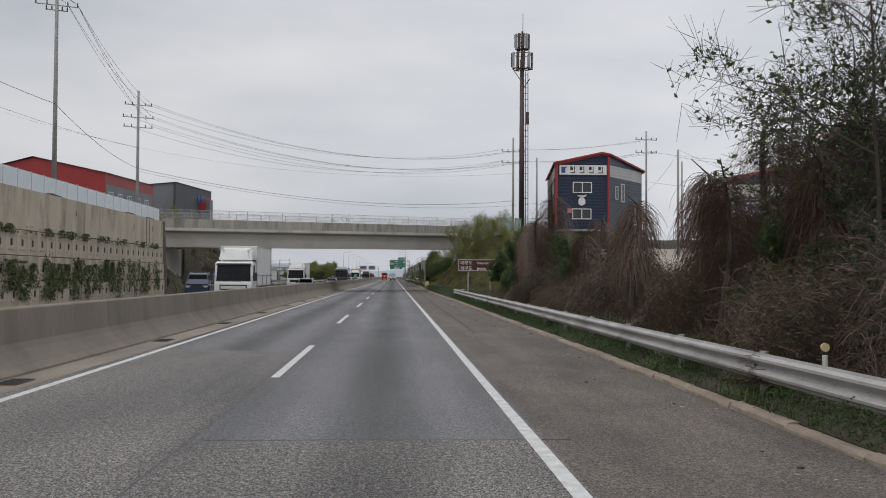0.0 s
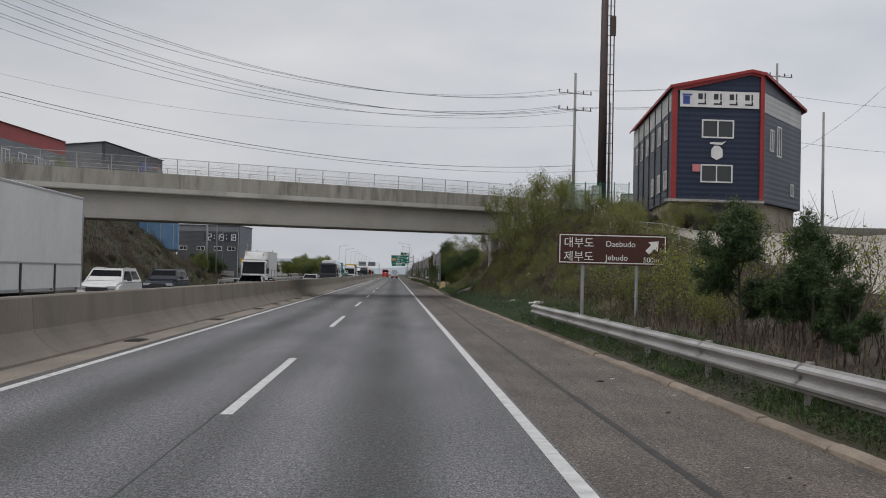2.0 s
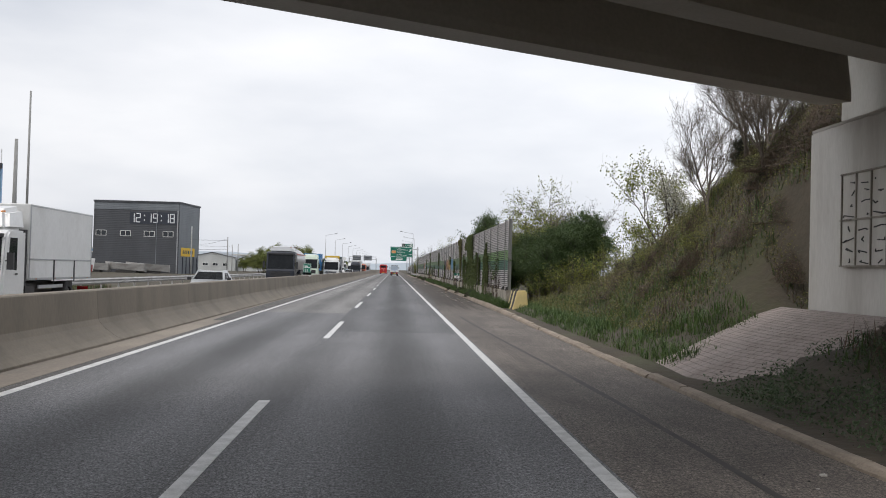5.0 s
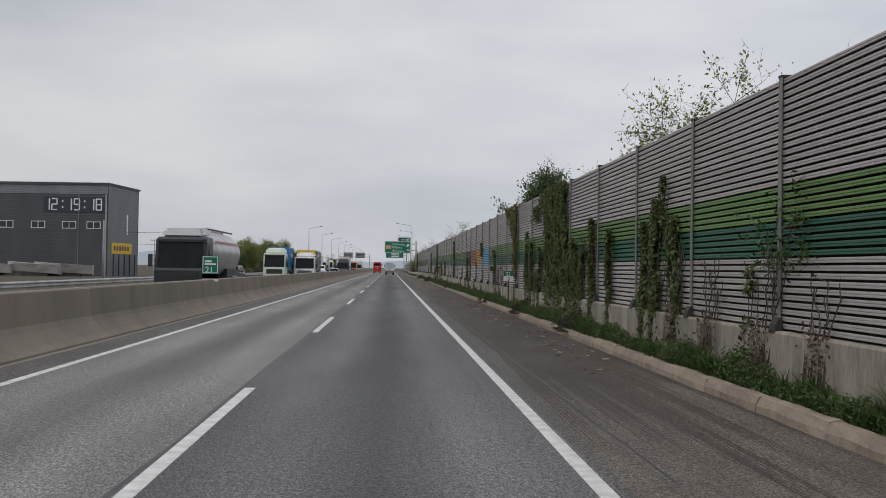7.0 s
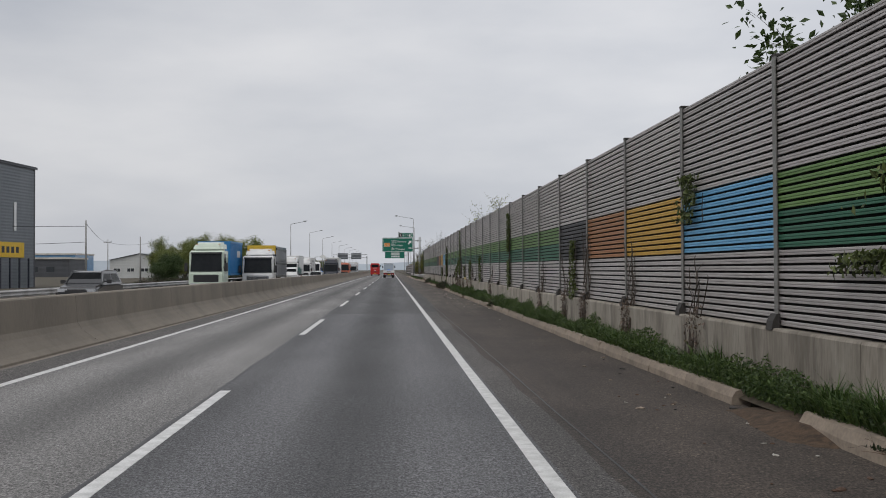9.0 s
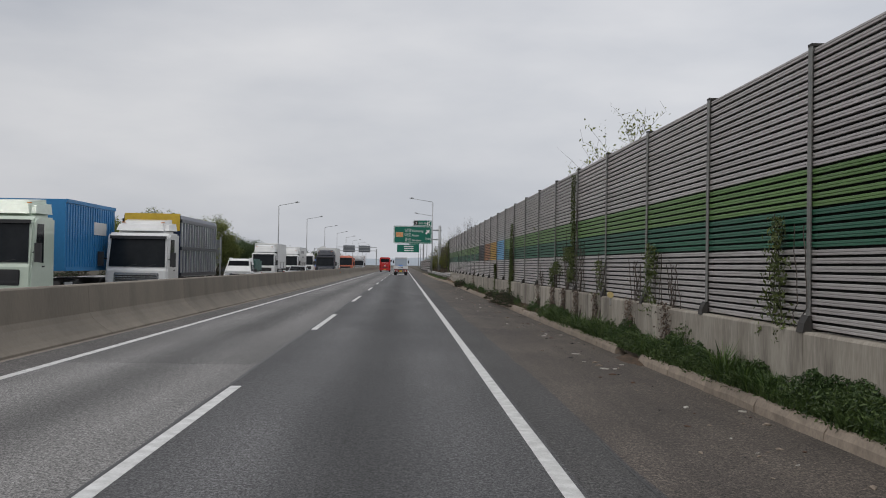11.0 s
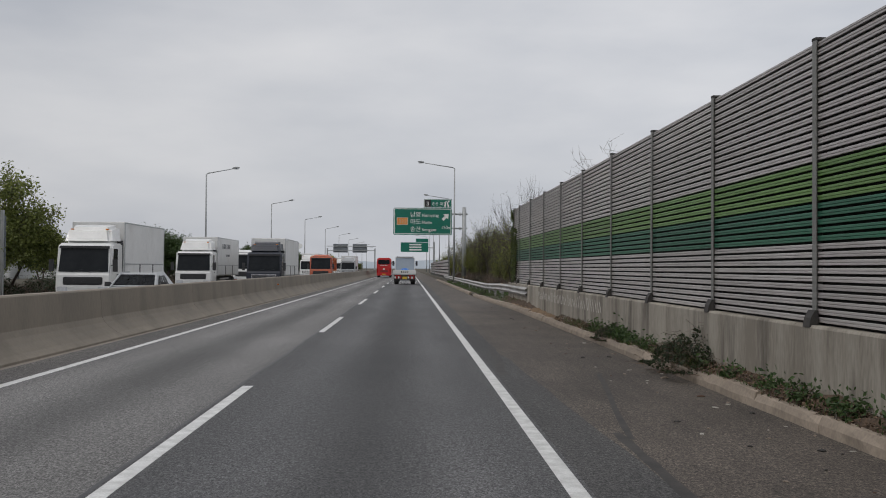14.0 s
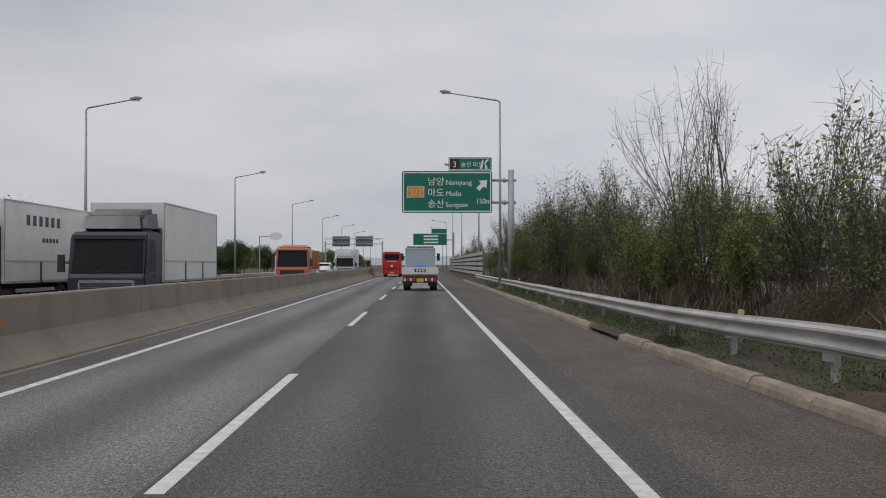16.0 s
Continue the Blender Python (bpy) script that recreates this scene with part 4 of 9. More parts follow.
def frame_m(p, q, z=0.0):
    """A wall frame: x runs along the wall from p to q, y goes outwards to the right of that run, z up."""
    p, q = Vector((*p, z)), Vector((*q, z))
    d = (q - p).normalized()
    return Matrix(((d.x, d.y, 0, p.x), (d.y, -d.x, 0, p.y), (0, 0, 1, z), (0, 0, 0, 1)))


def wall_part(name, p, q, z0, tops, material, parent, label="", thick=0.3):
    """A wall from p to q with its top at the given (share, z) points."""
    m = frame_m(p, q)
    n = (Vector(q) - Vector(p)).length
    bm = bmesh.new()
    line = [(0, z0), (n, z0)] + [(n * s, z) for s, z in reversed(tops)]
    add_prism(bm, line, -thick, 0.0, m)
    return part(name, bm, material, parent, label)


def window(parent, m, x, z, w, h, panes=2, frame=None):
    """A sliding window set on a wall frame m: frame, sill and panes."""
    bm = bmesh.new()
    t = 0.09
    for c in ((x, 0, z, x + w, 0.07, z + t), (x, 0, z + h - t, x + w, 0.07, z + h), (x, 0, z + t, x + t, 0.07, z + h - t), (x + w - t, 0, z + t, x + w, 0.07, z + h - t)):
        add_box(bm, *c, m)
    for k in range(1, panes):
        add_box(bm, x + w * k / panes - 0.04, 0, z + t, x + w * k / panes + 0.04, 0.06, z + h - t, m)
    fr = part("window", bm, frame or WHITE_PAINT, parent)
    for k in range(panes):
        bm = bmesh.new()
        add_box(bm, x + t + (w - 2 * t) * k / panes, 0.005, z + t, x + t + (w - 2 * t) * (k + 1) / panes, 0.03, z + h - t, m)
        part("pane", bm, GLASS, fr)
    return fr


def plate(name, parent, m, x, z, w, h, material, label="", out=0.05, depth=0.05):
    bm = bmesh.new()
    add_box(bm, x, out, z, x + w, out + depth, z + h, m)
    return part(name, bm, material, parent, label)


# navy factory office with a chamfered front
fac = thing("factory_building", "navy and grey clad factory office with red trim", "building")
P0, P1, P2, P3, P4 = (16.45, 108.4), (22.5, 108.4), (27.9, 115.2), (30, 132), (18.7, 128.5)
wall_part("wall", P0, P1, 7.05, [(0, 14.5), (0.86, 15.72), (1, 15.5)], NAVY, fac)
wall_part("wall", P1, P2, 7.05, [(0, 15.5), (1, 14.45)], SLATE, fac)
wall_part("wall", P2, P3, 7.05, [(0, 14.45), (1, 14.4)], SLATE, fac)
wall_part("wall", P3, P4, 7.05, [(0, 14.4), (1, 14.4)], SLATE, fac)
wall_part("wall", P4, P0, 7.05, [(0, 14.4), (1, 14.5)], SLATE, fac)
ridge0, ridge1 = (21.65, 108.1, 15.8), (25.0, 130, 15.8)
raw_mesh("roof", [(16.2, 108.1, 14.6), ridge0, (22.65, 108.1, 15.62), (28.3, 115.1, 14.5), (30.3, 132.3, 14.5), ridge1, (18.4, 128.8, 14.5),
                  (16.2, 108.1, 14.4), (21.65, 108.1, 15.6), (22.65, 108.1, 15.4), (28.3, 115.1, 14.3), (30.3, 132.3, 14.3), (18.4, 128.8, 14.3)],
         [(0, 1, 5, 6), (1, 2, 3, 4, 5), (0, 7, 8, 1), (1, 8, 9, 2), (2, 9, 10, 3), (3, 10, 11, 4), (6, 12, 7, 0)], RED_PAINT, fac)
mf = frame_m(P0, P1)
ml = frame_m(P4, P0)
mr = frame_m(P1, P2)
nl = (Vector(P0) - Vector(P4)).length
bm = bmesh.new()
add_box(bm, -0.08, 0, 7.05, 0.28, 0.12, 14.5, mf)
part("corner_trim", bm, RED_PAINT, fac)
bm = bmesh.new()
add_box(bm, 5.85, 0, 7.05, 6.12, 0.12, 15.5, mf)
part("corner_trim", bm, RED_PAINT, fac)
bm = bmesh.new()
add_prism(bm, [(0, 14.45), (5.2, 15.7), (6.05, 15.5), (6.05, 15.25), (5.2, 15.45), (0, 14.2)], 0.0, 0.14, mf)
part("eave_trim", bm, RED_PAINT, fac)
plate("pale_band", fac, ml, 0.2, 13.0, nl - 0.7, 1.25, PALE_CLAD, "pale upper cladding band", 0.01, 0.03)
bm = bmesh.new()
add_prism(bm, [(0.15, 13.05), (8.5, 12.95), (8.5, 14.25), (0.15, 14.35)], 0.01, 0.04, mr)
part("pale_band", bm, PALE_CLAD, fac, "pale upper cladding band")
window(fac, mf, 1.95, 11.2, 2.15, 1.22)
window(fac, mf, 1.9, 8.25, 2.15, 1.2)
plate("notice", fac, mf, 1.35, 8.95, 0.5, 0.5, PINK, "pink notice")
board = plate("sign_board", fac, mf, 0.45, 13.22, 5.3, 1.08, WHITE_PAINT, "white sign board with dark shapes")
bm = bmesh.new()
add_box(bm, 0.65, 0.1, 13.4, 1.1, 0.115, 13.95, mf)
add_box(bm, 0.6, 0.1, 13.97, 1.25, 0.115, 14.08, mf)
part("emblem", bm, BLUE_INK, board)
for k in range(4):
    bm = bmesh.new()
    x = 1.65 + 1.05 * k
    add_box(bm, x, 0.1, 13.75, x + 0.3, 0.115, 14.12, mf)
    add_box(bm, x + 0.42, 0.1, 13.72, x + 0.52, 0.115, 14.14, mf)
    add_box(bm, x, 0.1, 13.4, x + 0.55, 0.115, 13.5, mf)
    add_box(bm, x + 0.43, 0.1, 13.4, x + 0.53, 0.115, 13.66, mf)
    part("sign_bar", bm, DARK_INK, board)
bm = bmesh.new()
add_prism(bm, [(2.6, 9.95), (2.95, 9.75), (3.35, 9.95), (3.35, 10.45), (3.1, 10.7), (2.8, 10.7), (2.6, 10.45)], 0.02, 0.08, mf)
add_prism(bm, [(2.5, 10.8), (3.3, 10.75), (3.6, 11.02), (3.3, 10.92), (2.5, 10.92)], 0.02, 0.08, mf)
part("emblem", bm, WHITE_PAINT, fac, "white emblem shape")
for k in range(6):
    window(fac, ml, 2.2 + 3.0 * k, 11.3, 1.1, 1.3)
    if k > 2:
        window(fac, ml, 2.2 + 3.0 * k, 7.9, 1.1, 1.3)
    bm = bmesh.new()
    add_tube(bm, ml @ Vector((3.9 + 3.0 * k, 0.06, 7.1)), ml @ Vector((3.9 + 3.0 * k, 0.06, 14.2)), 0.05, sides=6)
    part("downpipe", bm, DARK_IRON, fac)
window(fac, mr, 1.5, 10.6, 0.75, 1.5)
window(fac, mr, 3.0, 10.4, 0.9, 2.1)
window(fac, mr, 6.2, 7.9, 0.7, 0.9)
foot = [(16.6, 108.9), (22.4, 108.9), (27.5, 115.4), (29.5, 131.5), (18.9, 128.2)]
raw_mesh("ground_storey", [(x, y, z) for z in (3.0, 7.05) for x, y in foot], [(k, (k + 1) % 5, 5 + (k + 1) % 5, 5 + k) for k in range(5)] + [(5, 6, 7, 8, 9)], CONCRETE_WARM, fac, "pale concrete ground storey")
# flat dark plate on the wall paints the shade inside the garage
plate("garage_opening", fac, frame_m((16.6, 108.9), (27, 108.9)), 1.6, 4.9, 4.2, 1.9, DARK_INK, "garage opening, its shaded inside painted as a dark plate")
plate("garage_opening", fac, frame_m((16.6, 108.9), (27, 108.9)), 4.0, 4.9, 1.6, 1.85, BLUE_INK, "blue door", 0.1)
bm = bmesh.new()
add_prism(bm, [(-0.5, 6.95), (6.0, 6.95), (6.0, 7.12), (-0.5, 7.12)], 0.0, 0.7, frame_m((16.6, 108.9), (27, 108.9)))
part("canopy", bm, STEEL_OLD, fac)

# second clad workshop
wk = thing("workshop_building", "navy clad workshop with white band and red roof trim behind trees", "building")
Q0, Q1 = (31.5, 99.8), (46.7, 98.5)
wall_part("wall", Q0, Q1, 3.0, [(0, 11.7), (0.76, 13.95), (1, 13.6)], NAVY, wk)
wall_part("wall", (33.0, 109), Q0, 3.0, [(0, 11.75), (1, 11.75)], SLATE, wk)
wall_part("wall", Q1, (48.0, 108), 3.0, [(0, 13), (1, 13)], SLATE, wk)
raw_mesh("roof", [(31.2, 99.4, 11.85), (43.0, 98.4, 14.2), (47.1, 98.1, 13.8), (48.3, 108.4, 13.7), (32.8, 109.4, 11.8), (31.2, 99.4, 11.55), (43.0, 98.4, 13.9), (47.1, 98.1, 13.5)],
         [(0, 1, 3, 4), (1, 2, 3), (0, 5, 6, 1), (1, 6, 7, 2)], RED_PAINT, wk)
mq = frame_m(Q0, Q1)
plate("corner_trim", wk, mq, -0.05, 3.0, 0.35, 8.7, RED_PAINT)
bm = bmesh.new()
add_prism(bm, [(0.35, 10.2), (15, 10.2), (15, 11.6), (0.35, 11.45)], 0.01, 0.05, mq)
part("white_band", bm, WHITE_PAINT, wk, "white upper wall band")
window(wk, mq, 2.3, 9.85, 2.4, 1.15)
window(wk, mq, 7.0, 9.85, 2.4, 1.15)
sb = plate("banner", wk, mq, 1.0, 8.15, 8.6, 1.5, WHITE_PAINT, "white banner with blue bars")
for k in range(11):
    plate("banner_bar", sb, mq, 1.3 + 0.74 * k, 8.75, 0.5, 0.7, BLUE_INK, "", 0.1, 0.01)
for k in range(9):
    plate("banner_bar", sb, mq, 2.0 + 0.74 * k, 8.28, 0.52, 0.3, BLUE_INK, "", 0.1, 0.01)
window(wk, mq, 2.3, 6.5, 2.4, 1.25)

# red shed and grey hall on the far bank
red = thing("red_hall", "red sheet-metal hall with a grey window band on the far bank", "building")
R0, R1 = (-42.9, 143.0), (-41.0, 163.5)
wall_part("wall", R0, R1, 6.0, [(0, 16.5), (1, 16.5)], RED_PAINT, red)
wall_part("wall", (-66, 145), R0, 6.0, [(0, 15.6), (0.55, 18.6), (1, 16.5)], RED_PAINT, red)
wall_part("wall", R1, (-64, 165), 6.0, [(0, 16.5), (0.45, 18.6), (1, 15.6)], RED_PAINT, red)
raw_mesh("roof", [(-42.6, 142.7, 16.4), (-53.4, 143.6, 18.75), (-66.3, 144.8, 15.5), (-64.3, 165.3, 15.5), (-51.5, 164.4, 18.75), (-40.7, 163.8, 16.4)], [(0, 1, 4, 5), (1, 2, 3, 4)], RED_PAINT, red)
wall_part("wall", (-64, 165), (-66, 145), 6.0, [(0, 15.6), (1, 15.6)], RED_PAINT, red)
mred = frame_m(R0, R1)
plate("window_band", red, mred, 0.3, 10.6, 19.9, 4.2, MID_CLAD, "grey clad window band", 0.01, 0.04)
for k in range(5):
    window(red, mred, 1.2 + 3.8 * k, 12.0, 1.9, 1.8)
hall = thing("grey_hall", "grey-blue sheet-metal hall behind the overpass", "building")
G0, G1 = (-40.3, 176.7), (-38.4, 201.2)
wall_part("wall", G0, G1, 5.0, [(0, 18.2), (1, 18.5)], DARK_CLAD, hall)
wall_part("wall", (-60, 179), G0, 5.0, [(0, 16.6), (1, 18.2)], MID_CLAD, hall)
wall_part("wall", G1, (-58, 203), 5.0, [(0, 18.5), (1, 17)], MID_CLAD, hall)
raw_mesh("roof", [(-40.1, 176.4, 18.3), (-60.2, 178.8, 16.7), (-58.2, 203.3, 17.1), (-38.1, 201.4, 18.6)], [(0, 1, 2, 3)], DARK_CLAD, hall)
wall_part("wall", (-58, 203), (-60, 179), 5.0, [(0, 17), (1, 16.6)], MID_CLAD, hall)
mg = frame_m(G0, G1)
plate("edge_trim", hall, mg, 0, 5, 0.5, 13.2, DARK_INK)
for k in range(5):
    plate("sign_bar", hall, mg, 14.5 + 1.8 * k, 15.6, 1.4, 1.6, BLUE_INK if k < 3 else RED_INK)
plate("red_panel", hall, mg, 18.6, 12.0, 5.6, 3.2, RED_INK, "faded red poster panel")

# blue-fronted office
blue = thing("blue_office", "blue glazed office block on a dark base with a roof railing", "building", at=(0, 0, 0))
B0, B1 = (-48.0, 190.6), (-33.5, 191.8)
wall_part("wall", B0, B1, 4.4, [(0, 9.2), (1, 9.4)], BLUE_GLASS, blue)
wall_part("wall", B1, (-38.5, 203), 4.4, [(0, 9.4), (1, 9.4)], BLUE_GLASS, blue)
box_part("base", (-47.5, 192.3, 0, -34.6, 195.5, 4.4), CONCRETE_DARK, blue)
box_part("upper_storey", (-48, 193.2, 9.3, -37.2, 196.5, 16.5), MID_CLAD, blue, "grey clad upper storey")
mb = frame_m(B0, B1)
plate("roof_edge", blue, mb, -0.1, 9.0, 14.7, 0.45, DARK_CLAD, "", 0.0, 0.2)
plate("soffit", blue, mb, -0.1, 4.2, 14.7, 0.35, DARK_CLAD, "", 0.0, 0.2)
for k in range(8):
    plate("mullion", blue, mb, 0.8 + 1.85 * k, 4.5, 0.08, 4.6, STEEL, "", 0.0, 0.05)
for k in range(4):
    plate("sign_bar", blue, frame_m((-48, 193.2), (-37.2, 193.2)), 1.2 + 2.4 * k, 14.4, 1.7, 1.5, RED_INK)
for k in range(2):
    window(blue, frame_m((-48, 193.2), (-37.2, 193.2)), 3.5 + 4.0 * k, 10.4, 1.6, 1.6)
for k in range(16):
    bm = bmesh.new()
    add_tube(bm, mb @ Vector((10.6 + 0.26 * k, 0.0, 9.4)), mb @ Vector((10.6 + 0.26 * k, 0.0, 10.6)), 0.03, sides=5)
    part("railing_bar", bm, WHITE_PAINT, blue)

# dark hall with the clock
clock = thing("clock_building", "dark grey clad hall with white digital clock and small windows", "building")
clock.matrix_basis = Matrix.Translation((-1.74, 19.65, 0)) @ Matrix.Scale(0.87, 4)
C0, C1, C2, C3 = (-59.5, 303.6), (-42.6, 302.7), (-40.9, 314.0), (-58.0, 315.0)
wall_part("wall", C0, C1, -0.1, [(0, 14.0), (1, 14.05)], DARK_CLAD, clock)
wall_part("wall", C1, C2, -0.1, [(0, 14.05), (1, 13.9)], MID_CLAD, clock)
wall_part("wall", C2, C3, -0.1, [(0, 13.9), (1, 13.9)], DARK_CLAD, clock)
wall_part("wall", C3, C0, -0.1, [(0, 13.9), (1, 14.0)], DARK_CLAD, clock)
raw_mesh("roof", [(-59.6, 303.4, 14.2), (-42.5, 302.5, 14.2), (-40.7, 314.2, 14.05), (-58.1, 315.2, 14.1), (-59.6, 303.4, 13.85), (-42.5, 302.5, 13.9), (-40.7, 314.2, 13.75)], [(0, 1, 2, 3), (0, 4, 5, 1), (1, 5, 6, 2)], DARK_CLAD, clock)
mc = frame_m(C0, C1)
plate("upper_band", clock, mc, 0.05, 12.45, 16.8, 1.4, MID_CLAD, "lighter upper cladding band", 0.01, 0.04)
plate("vertical_joint", clock, mc, 12.4, 0, 0.12, 12.4, MID_CLAD)
plate("vertical_joint", clock, mc, 16.5, 0, 0.2, 12.4, STEEL)
for x in (0.5, 5.3, 10.0, 13.7):
    window(clock, mc, x, 7.2, 2.1, 1.1)
SEG = {"1": "bc", "2": "abged", "9": "abcdfg", "8": "abcdefg"}
BARS = {"a": (0, 1.3, 0.62, 0.14), "b": (0.54, 0.72, 0.14, 0.66), "c": (0.54, 0.04, 0.14, 0.66), "d": (0, 0, 0.62, 0.14), "e": (-0.06, 0.04, 0.14, 0.66), "f": (-0.06, 0.72, 0.14, 0.66), "g": (0, 0.65, 0.62, 0.14)}
dial = plate("clock_panel", clock, mc, 7.1, 9.7, 9.6, 2.35, DARK_INK, "black digital clock panel", 0.02, 0.03)
CLOCK_LED = mat("white_display_segment", (0.75, 0.76, 0.78), rough=0.4, bump=0)
for x, ch in ((0.1, "1"), (1.0, "2"), (2.7, "1"), (3.65, "9"), (5.35, "1"), (6.25, "8")):
    for s in SEG[ch]:
        bx, bz, bw, bh = (q * 1.28 for q in BARS[s])
        bx, bz = 7.1 + 1.28 * x + bx, 9.95 + bz
        bm = bmesh.new()
        add_box(bm, bx, 0.05, bz, bx + bw, 0.09, bz + bh, mc)
        part("digit_segment", bm, CLOCK_LED, dial)
for x in (2.2, 4.8):
    for z in (10.3, 11.2):
        plate("colon_dot", dial, mc, 7.1 + 1.28 * x, z, 0.2, 0.28, CLOCK_LED)
mcs = frame_m(C1, C2)
plate("yellow_sign", clock, mcs, 1.2, 3.5, 7.6, 1.7, YELLOW_SIGN, "yellow sign with dark bars")
for k in range(6):
    plate("sign_bar", clock, mcs, 2.0 + 1.0 * k, 4.0, 0.6, 0.7, DARK_INK, "", 0.1, 0.01)
plate("side_window", clock, mcs, 6.6, 6.5, 0.5, 3.2, WHITE_PAINT)
for k in range(5):
    plate("frame_post", clock, mcs, 1.0 + 2.0 * k, 0, 0.18, 3.4, DARK_INK, "", 0.4, 0.15)

# small boats laid up in front of the hall
def boat(label, hull, length, width, height, x, y, turn, cabin):
    b = thing("boat", label, "boat", "boats in the yard", (x, y, 0.0), turn)
    secs = ((0.0, 0.75), (0.3, 1.0), (0.65, 0.9), (0.88, 0.5), (1.0, 0.04))
    bm = bmesh.new()
    rings = []
    for t, w in secs:
        h = width / 2 * w
        z = height * (1 + 0.25 * t * t)
        rings.append([bm.verts.new(p) for p in ((-h, length * t, z), (-h * 0.7, length * t, 0.35 + 0.4 * t), (0, length * t, 0.2 + 0.5 * t), (h * 0.7, length * t, 0.35 + 0.4 * t), (h, length * t, z))])
    for p, q in zip(rings, rings[1:]):
        for j in range(4):
            bm.faces.new((p[j], p[j + 1], q[j + 1], q[j]))
        bm.faces.new((p[0], q[0], q[4], p[4]))
    bm.faces.new(rings[0])
    bm.normal_update()
    part("hull", bm, hull, b)
    if cabin:
        box_part("cabin", (-width * 0.3, length * 0.25, height, width * 0.3, length * 0.6, height + 1.3), WHITE_PAINT, b, bevel=0.15)
        box_part("cabin_window", (-width * 0.27, length * 0.24, height + 0.6, width * 0.27, length * 0.61, height + 1.0), DARK_INK, b)
        bm = bmesh.new()
        add_tube(bm, (0, length * 0.4, height + 1.2), (0, length * 0.4, height + 3.2), 0.06, 0.03, 6)
        part("aerial_mast", bm, STEEL, b)
    box_part("cradle", (-width * 0.3, length * 0.2, -0.1, width * 0.3, length * 0.7, 0.5), DARK_IRON, b)


boat("white cabin boat laid up on a cradle in the yard", WHITE_PAINT, 8.0, 2.8, 2.2, -47.0, 260.0, 0.7, True)
boat("red open boat laid up beside the cabin boat", RED_PAINT, 6.0, 2.2, 1.3, -44.6, 254.0, 1.9, False)
for x, y, t in ((-42.5, 276.0, 1.4), (-39.0, 277.5, 1.7), (-48.5, 276.5, 1.5)):
    boat("grey open work boat laid up before the hall", STEEL_OLD, 7.0, 2.2, 1.5, x, y, t, False)

# low white sheds and far blocks
for x, y, w, d, h, label in ((-63.0, 412, 13.5, 30, 4.4, "pale grey shed with a low gable roof and windows"), (-49.3, 414, 6, 24, 3.6, "pale grey shed annexe with small windows")):
    sh = thing("shed", label, "shed", "sheds across the fields")
    a, b = (x, y), (x + w, y - 0.5)
    wall_part("wall", a, b, -0.1, [(0, h - 0.4), (0.5, h + 1.0), (1, h - 0.4)], PALE_CLAD, sh)
    wall_part("wall", b, (x + w, y + d), -0.1, [(0, h - 0.4), (1, h - 0.4)], PALE_CLAD, sh)
    raw_mesh("roof", [(x - 0.3, y - 0.3, h - 0.35), (x + w / 2, y - 0.6, h + 1.15), (x + w + 0.3, y - 0.8, h - 0.35), (x + w + 0.3, y + d, h - 0.35), (x + w / 2, y + d, h + 1.15), (x - 0.3, y + d, h - 0.35)], [(0, 1, 4, 5), (1, 2, 3, 4)], MID_CLAD, sh)
    wall_part("wall", (x + w, y + d), (x, y + d), -0.1, [(0, h - 0.4), (0.5, h + 1.0), (1, h - 0.4)], PALE_CLAD, sh)
    wall_part("wall", (x, y + d), a, -0.1, [(0, h - 0.4), (1, h - 0.4)], PALE_CLAD, sh)
    for k in range(int(w / 3)):
        window(sh, frame_m(a, b), 0.8 + 3.0 * k, 1.4, 1.7, 0.9)
for x, y, w, d, h, m, label in ((-88, 640, 30, 18, 7, PALE_CLAD, "distant pale block behind the trees"), (-56, 700, 22, 16, 6, MID_CLAD, "distant grey block behind the trees"), (42, 640, 24, 16, 13, PALE_CLAD, "distant pale apartment block over the trees"), (-150, 520, 46, 20, 7, BLUE_GLASS, "low blue hall across the fields"), (-120, 470, 30, 16, 5, DARK_CLAD, "low dark hall across the fields")):
    fb = thing("distant_building", label, "building", "distant buildings")
    box_part("body", (x, y, -0.2, x + w, y + d, h), m, fb)
    box_part("roof_edge", (x - 0.3, y - 0.3, h, x + w + 0.3, y + d, h + 0.5), CONCRETE, fb)
    mfb = frame_m((x, y), (x + w, y))
    for r in range(max(1, int(h / 4))):
        for k in range(int(w / 4.5)):
            plate("window", fb, mfb, 1.2 + 4.5 * k, 1.5 + 3.6 * r, 2.2, 1.4, GLASS, "", 0.0, 0.05)
far = thing("roadside_house", "dark house with grey-green hipped roof beyond the bushes", "house")
box_part("wall", (27, 376, -0.1, 41, 388, 3.7), DARK_CLAD, far)
raw_mesh("roof", [(26.3, 375.4, 3.6), (41.7, 375.4, 3.6), (41.7, 388.6, 3.6), (26.3, 388.6, 3.6), (31, 382, 5.9), (37, 382, 5.9)], [(0, 1, 5, 4), (1, 2, 5), (2, 3, 4, 5), (3, 0, 4)], SLATE, far)
for k in range(3):
    window(far, frame_m((27, 376), (41, 376)), 1.5 + 4.3 * k, 1.3, 1.6, 1.3)

# ---- signs, lamps, poles, wires ----
SIGN_GREEN = mat("sign_green", (0.0, 0.15, 0.10), (0.0, 0.125, 0.085), rough=0.4, scale=1, fine=8, bump=0)
SIGN_BROWN = mat("sign_brown", (0.07, 0.022, 0.014), (0.055, 0.018, 0.012), rough=0.75, scale=1, fine=8, bump=0)
SIGN_WHITE = mat("sign_white", (0.78, 0.78, 0.76), (0.7, 0.7, 0.68), rough=0.4, bump=0)
